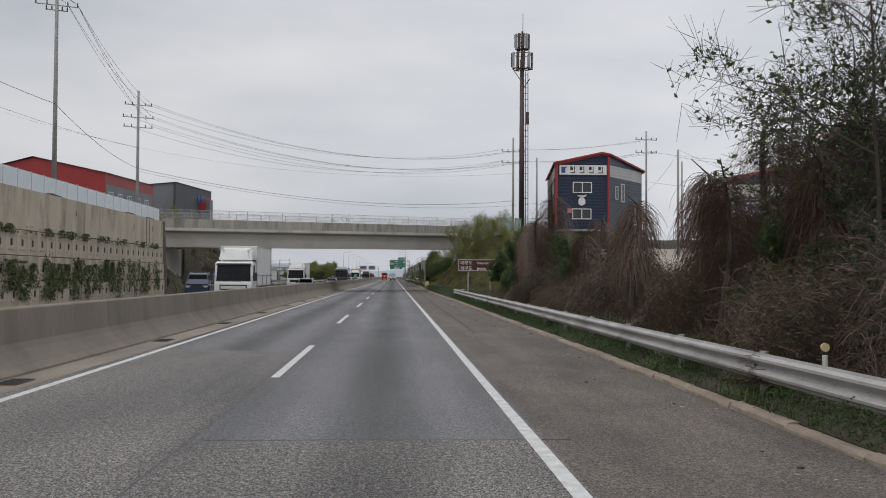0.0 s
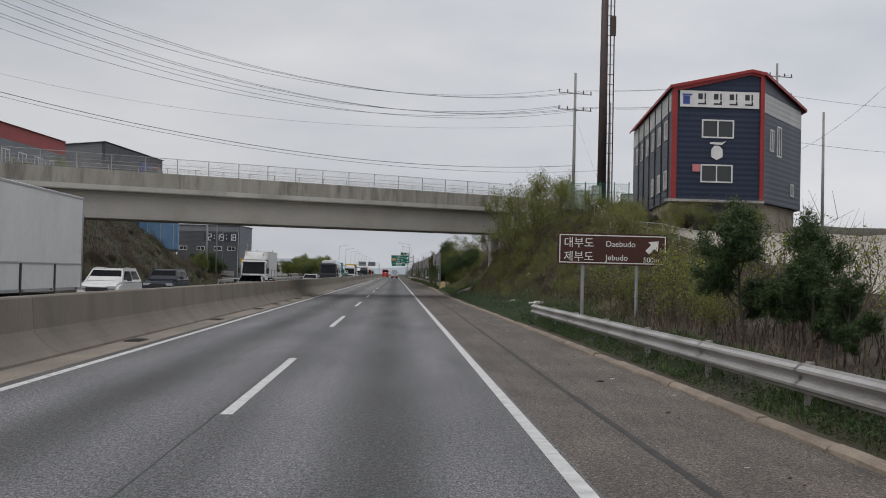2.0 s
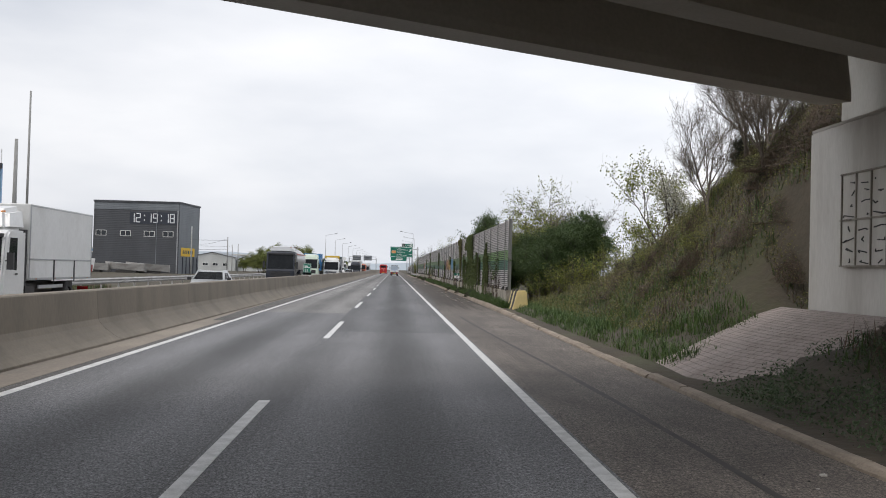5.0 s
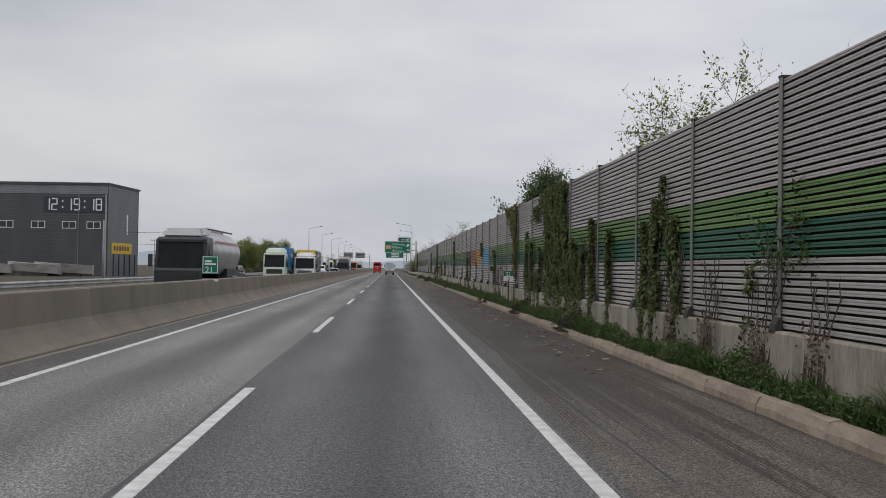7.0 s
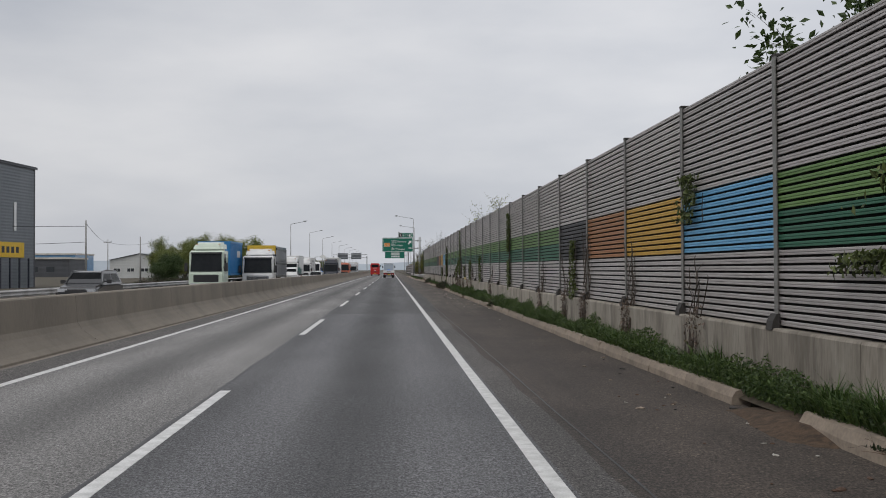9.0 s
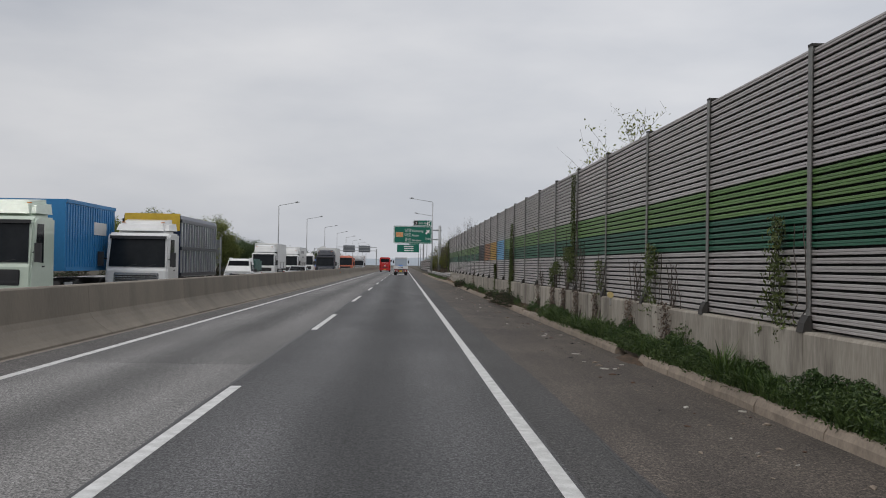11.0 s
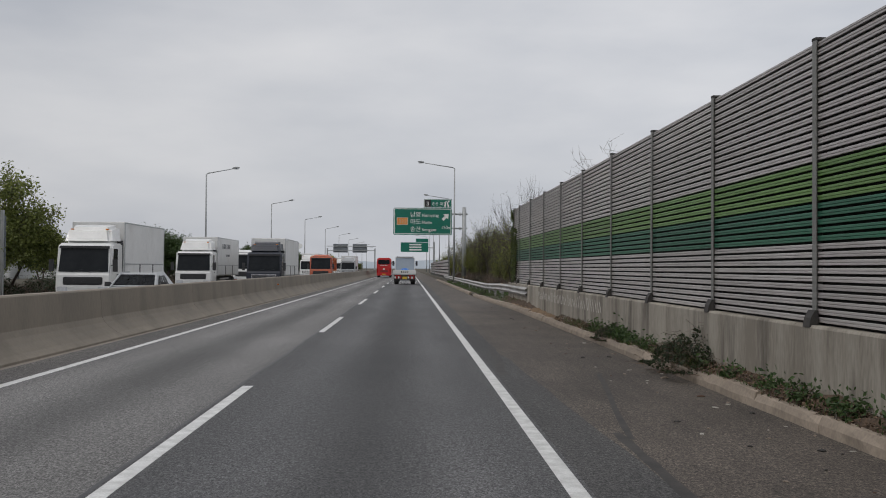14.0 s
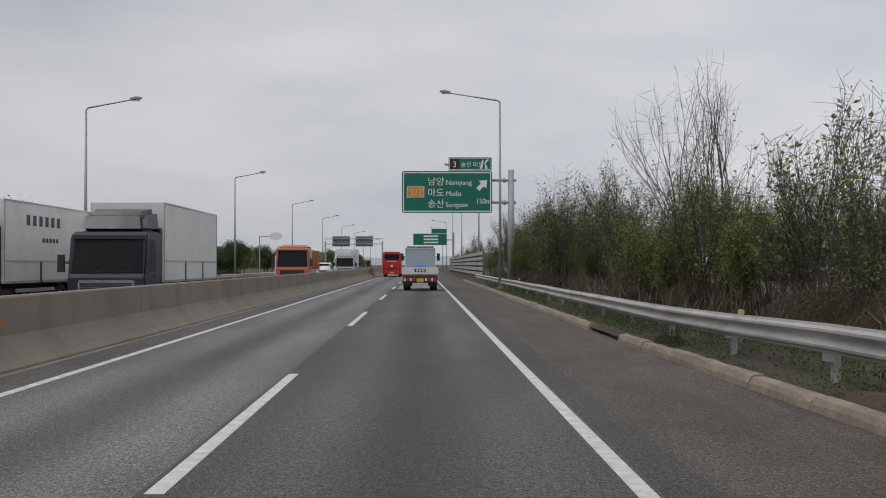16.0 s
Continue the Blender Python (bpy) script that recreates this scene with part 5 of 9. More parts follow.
SIGN_BLACK = mat("sign_black", (0.02, 0.02, 0.022), rough=0.4, bump=0)
SIGN_ORANGE = mat("sign_orange", (0.75, 0.26, 0.03), rough=0.4, bump=0)
SIGN_TAN = mat("sign_tan", (0.6, 0.5, 0.38), rough=0.4, bump=0)
GREY_POST = mat("grey_post", (0.36, 0.37, 0.37), (0.29, 0.3, 0.3), rough=0.55, metal=0.3, scale=2, fine=20, bump=0.03)
POLE_CONCRETE = mat("pole_concrete", (0.30, 0.30, 0.29), (0.24, 0.24, 0.23), rough=0.9, scale=1.5, fine=20)
WIRE = mat("wire", (0.05, 0.05, 0.055), rough=0.6, bump=0)
CABINET_GREEN = mat("green_fence_paint", (0.05, 0.26, 0.15), (0.04, 0.21, 0.12), rough=0.5, bump=0)
LAMP_GLASS = mat("lamp_glass", (0.6, 0.62, 0.62), rough=0.2, bump=0)


def lettering(name, words, parent, x, y, z, size, material, label=""):
    """Flat words that face the coming traffic, lower left corner at x, z."""
    cu = bpy.data.curves.new(name, "FONT")
    cu.body, cu.size, cu.extrude = words, size, 0.004
    cu.materials.append(material)
    tmp = bpy.data.objects.new(name, cu)
    scene.collection.objects.link(tmp)
    bpy.context.view_layer.update()
    me = bpy.data.meshes.new_from_object(tmp.evaluated_get(bpy.context.evaluated_depsgraph_get()))
    me.name = name
    scene.collection.objects.unlink(tmp)
    bpy.data.objects.remove(tmp)
    ob = new(name, me)
    ob.parent = parent
    ob.matrix_basis = Matrix.Translation((x, y, z)) @ Matrix.Rotation(radians(90), 4, "X")
    return tagged(ob, label)


def plate_xz(bm, x0, z0, x1, z1, y0, y1, r=0.12):
    """A panel with rounded corners that faces -y."""
    pts = []
    for cx, cz, a0 in ((x1 - r, z1 - r, 0), (x0 + r, z1 - r, 90), (x0 + r, z0 + r, 180), (x1 - r, z0 + r, 270)):
        pts += [(cx + r * math.cos(radians(a0 + a)), cz + r * math.sin(radians(a0 + a))) for a in (0, 30, 60, 90)]
    add_prism(bm, pts, y0, y1)


def ring_xz(bm, x0, z0, x1, z1, t, y0, y1):
    for c in ((x0, z0, x1, z0 + t), (x0, z1 - t, x1, z1), (x0, z0 + t, x0 + t, z1 - t), (x1 - t, z0 + t, x1, z1 - t)):
        add_box(bm, c[0], y0, c[1], c[2], y1, c[3])


def arrow(name, parent, cx, cz, s, y, material):
    """An arrow that points up to the right."""
    bm = bmesh.new()
    c = math.sqrt(0.5)
    flat = [(-0.16, -0.5), (0.16, -0.5), (0.16, 0.0), (0.42, 0.0), (0.0, 0.5), (-0.42, 0.0), (-0.16, 0.0)]
    add_prism(bm, [(cx + s * (a * c + b * c), cz + s * (-a * c + b * c)) for a, b in flat], y, y + 0.006)
    return part(name, bm, material, parent)


# brown tourist sign
bs = thing("tourist_sign", "brown tourist direction sign with white words on two posts", "road sign", at=(0, 74.1, 0))
bm = bmesh.new()
plate_xz(bm, 3.36, 2.17, 6.78, 3.14, 0, 0.04)
sp = part("sign_panel", bm, SIGN_BROWN, bs)
bm = bmesh.new()
ring_xz(bm, 3.42, 2.22, 6.72, 3.09, 0.03, -0.006, 0)
part("border", bm, SIGN_WHITE, sp)
lettering("lettering", "대부도", sp, 3.55, -0.008, 2.72, 0.34, SIGN_WHITE)
lettering("lettering", "Daebudo", sp, 4.85, -0.008, 2.74, 0.25, SIGN_WHITE)
lettering("lettering", "제부도", sp, 3.55, -0.008, 2.3, 0.34, SIGN_WHITE)
lettering("lettering", "Jebudo", sp, 4.85, -0.008, 2.32, 0.25, SIGN_WHITE)
lettering("lettering", "500m", sp, 6.02, -0.008, 2.28, 0.22, SIGN_WHITE)
arrow("arrow", sp, 6.32, 2.76, 0.5, -0.008, SIGN_WHITE)
for x in (4.17, 5.85):
    bm = bmesh.new()
    add_tube(bm, (x, 0.09, -0.2), (x, 0.09, 3.05), 0.055, sides=10)
    part("post", bm, GREY_POST, bs)

# green exit sign on a cantilever
GY = 400.0
gs = thing("exit_sign", "green expressway exit sign with white words on a grey cantilever post", "road sign", at=(0, GY, 0))
bm = bmesh.new()
plate_xz(bm, -3.04, 5.38, 3.45, 8.38, 0, 0.06, 0.15)
sp = part("sign_panel", bm, SIGN_GREEN, gs)
bm = bmesh.new()
ring_xz(bm, -2.96, 5.46, 3.37, 8.3, 0.07, -0.006, 0)
part("border", bm, SIGN_WHITE, sp)
for k, (ko, en) in enumerate((("남양", "Namyang"), ("마도", "Mado"), ("송산", "Songsan"))):
    lettering("lettering", ko, sp, -1.2, -0.008, 7.4 - 0.8 * k, 0.66, SIGN_WHITE)
    lettering("lettering", en, sp, 0.1, -0.008, 7.4 - 0.8 * k, 0.5, SIGN_WHITE)
lettering("lettering", "150m", sp, 2.25, -0.008, 6.05, 0.5, SIGN_WHITE)
arrow("arrow", sp, 2.75, 7.4, 0.95, -0.008, SIGN_WHITE)
bm = bmesh.new()
add_box(bm, -2.68, -0.007, 6.48, -1.42, 0, 7.3)
rt = part("route_badge", bm, SIGN_TAN, sp)
bm = bmesh.new()
add_box(bm, -2.6, -0.011, 6.55, -1.5, -0.0075, 7.23)
part("route_badge_inner", bm, SIGN_ORANGE, rt)
lettering("lettering", "322", rt, -2.5, -0.014, 6.66, 0.62, SIGN_TAN)
bm = bmesh.new()
plate_xz(bm, 0.32, 8.42, 3.43, 9.37, 0, 0.06, 0.06)
ep = part("exit_panel", bm, SIGN_GREEN, gs)
bm = bmesh.new()
add_box(bm, 0.4, -0.006, 8.48, 1.1, 0, 9.3)
part("exit_badge", bm, SIGN_BLACK, ep)
bm = bmesh.new()
ring_xz(bm, 0.36, 8.46, 3.39, 9.33, 0.04, -0.007, -0.001)
part("border", bm, SIGN_WHITE, ep)
lettering("lettering", "3", ep, 0.6, -0.01, 8.66, 0.6, SIGN_WHITE)
lettering("lettering", "송산 마도", ep, 1.18, -0.008, 8.7, 0.42, SIGN_WHITE)
bm = bmesh.new()
add_prism(bm, [(2.55, 8.55), (2.75, 8.55), (2.85, 9.2), (2.75, 9.2)], -0.008, -0.002)
add_prism(bm, [(2.95, 8.55), (3.15, 8.55), (2.98, 8.95), (3.25, 9.2), (3.05, 9.22), (2.9, 9.0)], -0.008, -0.002)
part("road_symbol", bm, SIGN_WHITE, ep)
bm = bmesh.new()
add_tube(bm, (4.84, 0.3, -0.2), (4.84, 0.3, 8.5), 0.26, 0.22, sides=14)
part("post", bm, GREY_POST, gs, smooth=True)
for z in (7.75, 6.15):
    bm = bmesh.new()
    add_tube(bm, (-2.6, 0.3, z), (5.2, 0.3, z), 0.1, sides=10)
    part("arm", bm, GREY_POST, gs)
    bm = bmesh.new()
    add_tube(bm, (4.3, 0.3, z), (4.42, 0.3, z), 0.2, sides=12)
    part("flange", bm, GREY_POST, gs)
    for x in (-2.2, 0.2, 2.6):
        box_part("bracket", (x, 0.06, z - 0.1, x + 0.12, 0.3, z + 0.1), GREY_POST, gs)
gs2 = thing("exit_sign", "small green exit sign far down the road", "road sign", at=(0, 520, 0))
box_part("sign_panel", (-3.2, 0, 5.4, 3.2, 0.06, 7.6), SIGN_GREEN, gs2)
box_part("exit_panel", (0.3, 0, 7.65, 3.2, 0.06, 8.5), SIGN_GREEN, gs2)
for k in range(3):
    box_part("word_bar", (-1.2, -0.01, 5.75 + 0.6 * k, 1.6, 0, 6.05 + 0.6 * k), SIGN_WHITE, gs2)
bm = bmesh.new()
add_tube(bm, (4.5, 0.3, -0.2), (4.5, 0.3, 7.8), 0.24, sides=12)
add_tube(bm, (-2.6, 0.3, 6.4), (4.5, 0.3, 6.4), 0.1, sides=8)
part("post", bm, GREY_POST, gs2)

# distance plates
km = thing("distance_plate", "small green and white kilometre plate on a post", "road sign", at=(2.92, 190.0, 0))
bm = bmesh.new()
plate_xz(bm, 0, 1.432, 0.38, 1.625, 0, 0.02, 0.03)
part("number_panel", bm, SIGN_GREEN, km)
bm = bmesh.new()
plate_xz(bm, 0, 1.235, 0.38, 1.43, 0, 0.02, 0.03)
part("number_panel", bm, SIGN_WHITE, km)
lettering("number", "23", km, 0.08, -0.006, 1.455, 0.2, SIGN_WHITE)
lettering("number", ".0", km, 0.12, -0.006, 1.258, 0.2, SIGN_BLACK)
bm = bmesh.new()
add_tube(bm, (0.2, 0.05, -0.1), (0.2, 0.05, 1.5), 0.025, sides=8)
part("post", bm, DARK_IRON, km)
cp = thing("clearance_plate", "tall green and white plate on the median wall", "road sign", at=(-8.78, 189.8, 1.12))
box_part("panel", (-0.32, 0, 0.05, 0.32, 0.02, 0.95), SIGN_GREEN, cp)
box_part("panel", (-0.32, 0, -0.05, 0.32, 0.018, 0.24), SIGN_WHITE, cp)
bm = bmesh.new()
ring_xz(bm, -0.3, 0.27, 0.3, 0.93, 0.025, -0.004, 0)
part("border", bm, SIGN_WHITE, cp)
lettering("number", "21", cp, -0.2, -0.006, 0.3, 0.32, SIGN_WHITE)
bm = bmesh.new()
add_box(bm, -0.22, -0.006, 0.6, 0.22, -0.001, 0.66)
add_box(bm, -0.2, -0.006, 0.7, 0.05, -0.001, 0.78)
part("word_bar", bm, SIGN_WHITE, cp)
bm = bmesh.new()
add_tube(bm, (0, 0.04, -0.02), (0, 0.04, 0.9), 0.03, sides=8)
part("post", bm, GREY_POST, cp)

# back of a large sign board on the far side
bb = thing("roadside_board", "grey back of a large roadside sign board", "road sign", at=(-21.6, 339.0, 0))
for k in range(5):
    box_part("backing_panel", (-2.2, 0.0, 1.55 + 0.52 * k, 0.55, 0.05, 2.04 + 0.52 * k), MID_CLAD, bb)
for x in (-1.6, 0.35):
    box_part("post", (x, -0.16, -0.1, x + 0.14, 0.0, 4.4), GREY_POST, bb)
rb = thing("round_board", "pale oval board on a post beside the far carriageway", "road sign", at=(-18.6, 445.0, 0))
bm = bmesh.new()
add_prism(bm, [(0.75 * math.cos(a * math.tau / 20), 5.0 + 0.45 * math.sin(a * math.tau / 20)) for a in range(20)], 0, 0.06)
part("panel", bm, SIGN_WHITE, rb)
bm = bmesh.new()
add_tube(bm, (-1.9, 0.1, -0.1), (-1.9, 0.1, 5.0), 0.07, sides=8)
add_tube(bm, (-1.9, 0.1, 5.0), (0, 0.1, 5.0), 0.05, sides=8)
part("post", bm, GREY_POST, rb)
gan = thing("sign_gantry", "far steel gantry over the opposite carriageway", "gantry", at=(0, 523, 0))
for x in (-20.5, -9.4):
    box_part("post", (x, 0, -0.1, x + 0.3, 0.3, 6.2), GREY_POST, gan)
for z in (5.6, 6.6):
    box_part("beam", (-20.5, 0.05, z, -9.1, 0.25, z + 0.15), GREY_POST, gan)
for x in (-19.0, -14.5):
    box_part("sign_panel", (x, 0.3, 5.2, x + 3.4, 0.36, 7.2), MID_CLAD, gan)


def street_lamp(height, reach, label):
    """A tapered pole with one bent arm towards +x and a flat head."""
    s = thing("street_lamp", label, "street lamp", "street lamps")
    bm = bmesh.new()
    add_tube(bm, (0, 0, -0.1), (0, 0, height), 0.11, 0.06, sides=10)
    part("pole", bm, GREY_POST, s, smooth=True)
    box_part("base_plate", (-0.2, -0.2, 0, 0.2, 0.2, 0.3), CONCRETE, s, bevel=0.02)
    bm = bmesh.new()
    add_tube(bm, (0, 0, height - 0.05), (0.12, 0, height + 0.08), 0.055, 0.05, sides=8)
    add_tube(bm, (0.12, 0, height + 0.08), (reach, 0, height + 0.55), 0.05, 0.035, sides=8)
    part("arm", bm, GREY_POST, s, smooth=True)
    bm = bmesh.new()
    add_prism(bm, [(reach - 0.1, height + 0.5), (reach + 0.55, height + 0.6), (reach + 0.6, height + 0.68), (reach + 0.3, height + 0.74), (reach - 0.1, height + 0.66)], -0.13, 0.13)
    round_edges(bm, 0.03)
    head = part("lamp_head", bm, GREY_POST, s)
    box_part("lamp_lens", (reach + 0.05, -0.1, height + 0.49, reach + 0.45, 0.1, height + 0.535), LAMP_GLASS, head)
    return s


lamp = street_lamp(10.6, 2.6, "tall grey street lamp beside the far carriageway")
lamp.matrix_basis = Matrix.Translation((-20.85, 386, 0))
for k in range(1, 9):
    copy_thing(lamp, Matrix.Translation((-20.85, 386 + 45.6 * k, 0)))
lr = street_lamp(11.9, 3.2, "tall grey street lamp behind the guard rail")
lr.matrix_basis = Matrix.Translation((3.3, 391, 0)) @ Matrix.Rotation(math.pi, 4, "Z")
for k in range(1, 6):
    copy_thing(lr, Matrix.Translation((4.6, 391 + 45.6 * k, 0)) @ Matrix.Rotation(math.pi, 4, "Z"))


def utility_pole(x, y, z0, top, arms, label, r=0.17):
    p = thing("utility_pole", label, "utility pole", "utility poles", (x, y, 0))
    bm = bmesh.new()
    add_tube(bm, (0, 0, z0 - 0.5), (0, 0, top), r, r * 0.62, sides=10)
    part("shaft", bm, POLE_CONCRETE, p, smooth=True)
    for z, w, turn in arms:
        c, s = math.cos(turn), math.sin(turn)
        bm = bmesh.new()
        add_tube(bm, (-w * c, -w * s, z), (w * c, w * s, z), 0.05, sides=5)
        arm = part("cross_arm", bm, STEEL_OLD, p)
        for k in (-0.95, -0.45, 0.5, 0.95):
            bm = bmesh.new()
            add_tube(bm, (w * k * c, w * k * s, z), (w * k * c, w * k * s, z + 0.32), 0.06, 0.05, sides=6)
            part("insulator", bm, WIRE, arm)
    return p


utility_pole(-27.8, 76.6, 6.2, 24.8, [(22.7, 1.6, 0.4), (22.3, 0.8, 0.4)], "tall concrete utility pole with cross arms on the far bank", 0.2)
utility_pole(-30.2, 111.0, 6.0, 22.4, [(20.8, 1.5, 0.45), (19.4, 1.7, 0.45), (18.3, 1.6, 0.45)], "concrete utility pole with three cross arms on the far bank", 0.2)
utility_pole(15.4, 139.0, 7.0, 21.6, [(19.6, 1.8, 0.3), (18.0, 1.8, 0.3)], "concrete utility pole with two cross arms by the overpass", 0.19)
utility_pole(18.7, 138.4, 7.0, 18.7, [], "plain concrete utility pole beside the mast")
utility_pole(33.2, 133.7, 6.5, 22.0, [(20.8, 1.6, 0.2), (19.0, 1.6, 0.2)], "utility pole with cross arms behind the factory")
utility_pole(27.65, 99.2, 4.0, 14.9, [], "plain concrete utility pole by the factory")
utility_pole(39.3, 137.5, 5.0, 18.3, [], "short concrete utility pole by the factory")
utility_pole(-26.3, 175.5, 2.0, 9.5, [], "plain dark utility pole by the blue office")
utility_pole(-24.6, 173.0, 2.0, 12.2, [], "thin utility pole by the blue office", 0.09)
for x, y, h in ((-32.0, 292, 6.8), (-60.0, 400, 8.2), (-44.0, 372, 7.0), (-36.0, 330, 6.4), (-30, 250, 6.0)):
    utility_pole(x, y, 0, h, [(h - 0.6, 0.8, 0.2)] if h > 7.5 else [], "utility pole across the fields", 0.12)


wires = thing("overhead_wires", "dark overhead power cables strung between the poles", "cables")


def cable(a, b, sag, r=0.022, n=26):
    a, b, r = Vector(a), Vector(b), r * 0.8
    v, f = [], []
    side = (b - a).cross(Vector((0, 0, 1))).normalized()
    for k in range(n + 1):
        t = k / n
        p = a.lerp(b, t) - Vector((0, 0, sag * 4 * t * (1 - t)))
        v += [tuple(p + side * r), tuple(p - side * r * 0.5 + Vector((0, 0, r * 0.87))), tuple(p - side * r * 0.5 - Vector((0, 0, r * 0.87)))]
    for k in range(n):
        for j in range(3):
            f.append((3 * k + j, 3 * k + (j + 1) % 3, 3 * k + 3 + (j + 1) % 3, 3 * k + 3 + j))
    return raw_mesh("cable", v, f, WIRE, wires)


for k, (dz, sag) in enumerate(((21.0, 3.3), (19.6, 3.2), (18.5, 3.2))):
    for j, dx in enumerate((-1.4, 0.7, 1.4)):
        if k == 2 and j == 1:
            continue
        cable((-30.2 + dx, 111.0 + dx * 0.45, dz), (15.4 + dx, 139.0 + dx * 0.3, (19.9, 18.3, 18.2)[k]), sag, 0.02)
        if j:
            cable((-27.8 + dx, 76.6 + dx * 0.4, 22.9), (-30.2 + dx, 111.0, dz), 0.8, 0.018)
            cable((-27.8 + dx, 76.6 + dx * 0.4, 22.9), (-27 + dx, 20, 23.4 - k), 1.0, 0.018)
            cable((15.4 + dx, 139.0, (19.9, 18.3, 18.2)[k]), (33.2 + dx, 133.7, (21, 19.2, 19)[k]), 0.5, 0.018)
cable((-30.2, 111.0, 13.7), (15.4, 139.0, 12.6), 1.9, 0.03)
cable((-30.2, 111.0, 13.4), (18.7, 138.4, 12.2), 2.0, 0.02)
cable((-27.8, 76.6, 15.0), (-30.2, 111.0, 13.7), 0.6, 0.03)
cable((-27.8, 76.6, 15.0), (-27, 10, 16.2), 1.2, 0.03)
cable((-48, 60, 22), (-30.2, 111, 16), 1.5, 0.02)
cable((-60, 150, 26), (15.4, 139.0, 16.5), 3.5, 0.014)
cable((15.4, 139.0, 17.5), (18.7, 138.4, 9.0), 0.3, 0.025)
cable((33.2, 133.7, 15.0), (60, 130, 14.0), 0.8, 0.02)
cable((27.65, 99.2, 15.0), (45, 108, 11.5), 0.6, 0.018)
cable((27.65, 99.2, 14.2), (60, 96, 12.5), 0.9, 0.018)
cable((27.65, 99.2, 14.6), (27.9, 116, 11.5), 0.5, 0.015)
cable((33.2, 133.7, 19.2), (70, 128, 18.0), 1.2, 0.018)
for a, b in (((-32.0, 292, 6.5), (-60, 400, 7.6)), ((-60, 400, 7.6), (-44, 372, 6.8)), ((-32.0, 292, 6.2), (-70, 270, 7.0)), ((-32, 292, 4.6), (-80, 300, 5.0))):
    cable(a, b, 0.5, 0.03)

# cellular mast with its fenced yard
mast = thing("cell_mast", "dark brown cellular mast with ladder and antenna crown", "mast", at=(14.1, 119.5, 0))
bm = bmesh.new()
add_tube(bm, (0, 0, 6.5), (0, 0, 28.5), 0.36, 0.24, sides=14)
part("shaft", bm, MAST_BROWN, mast, smooth=True)
lad = new("ladder")
lad.parent = mast
for dx in (0.5, 0.78):
    bm = bmesh.new()
    add_tube(bm, (dx, -0.1, 7.2), (dx - 0.06, -0.1, 27.0), 0.05, sides=5)
    part("stile", bm, MAST_BROWN, lad)
bm = bmesh.new()
add_tube(bm, (0.5, -0.1, 0), (0.78, -0.1, 0), 0.025, sides=5)
add_tube(bm, (0.25, -0.05, 0), (0.55, -0.1, 0), 0.03, sides=4)
rung = to_mesh("rung", bm, MAST_BROWN)
for k in range(26):
    piece("rung", rung, lad, -0.002 * k, 0, 7.6 + 0.76 * k)
box_part("cable_box", (0.42, -0.25, 20.5, 0.85, 0.05, 22.0), MAST_BROWN, mast)
for z, r, h in ((27.2, 1.15, 2.3), (29.6, 0.75, 2.2)):
    bm = bmesh.new()
    for k in range(16):
        a0, a1 = k * math.tau / 16, (k + 1) * math.tau / 16
        for dz in (0.15, h - 0.35):
            add_tube(bm, (r * math.cos(a0), r * math.sin(a0), z + dz), (r * math.cos(a1), r * math.sin(a1), z + dz), 0.05, sides=4)
    for k in range(8):
        a0 = k * math.tau / 8
        add_tube(bm, (0.1 * math.cos(a0), 0.1 * math.sin(a0), z + 0.15), (r * math.cos(a0), r * math.sin(a0), z + 0.15), 0.05, sides=4)
    part("crown_ring", bm, MAST_BROWN, mast)
    for k in range(11):
        a0 = (k + 0.3) * math.tau / 11
        bm = bmesh.new()
        m = Matrix.Translation((r * math.cos(a0), r * math.sin(a0), z)) @ Matrix.Rotation(a0, 4, "Z")
        add_box(bm, 0.04, -0.17, 0.1 + 0.15 * (k % 3), 0.2, 0.17, h - 0.2, m)
        round_edges(bm, 0.03, 1)
        part("antenna", bm, MAST_BROWN if k % 3 else GREY_POST, mast)
bm = bmesh.new()
add_tube(bm, (0, 0, 28.3), (0, 0, 32.0), 0.16, 0.1, sides=8)
add_tube(bm, (0.1, 0, 31.8), (0.1, 0, 34.2), 0.035, sides=5)
part("spire", bm, MAST_BROWN, mast)
bm = bmesh.new()
add_tube(bm, (1.0, 0.2, 26.2), (0.2, 0, 25.0), 0.05, sides=5)
add_tube(bm, (-1.0, 0.2, 27.2), (-0.2, 0, 26.0), 0.05, sides=5)
part("brace", bm, MAST_BROWN, mast)
yard = thing("yard_fence", "green wire fence round the mast's cabinets", "fence", at=(11.4, 117.5, 7.05))
bm = bmesh.new()
add_tube(bm, (0, 0, -0.4), (0, 0, 1.9), 0.035, sides=6)
yp = to_mesh("post", bm, CABINET_GREEN)
for k in range(5):
    piece("post", yp, yard, 1.05 * k, -0.9 * 0.2 * k, 0)
    if k < 4:
        bm = bmesh.new()
        for j in range(22):
            add_box(bm, 1.05 * k + 0.048 * j, -0.18 * (k + j / 22), 0.1, 1.05 * k + 0.048 * j + 0.008, -0.18 * (k + j / 22) + 0.008, 1.8)
        for z in (0.15, 0.95, 1.75):
            add_tube(bm, (1.05 * k, -0.18 * k, z), (1.05 * k + 1.05, -0.18 * (k + 1), z), 0.014, sides=4)
        part("mesh_panel", bm, CABINET_GREEN, yard)
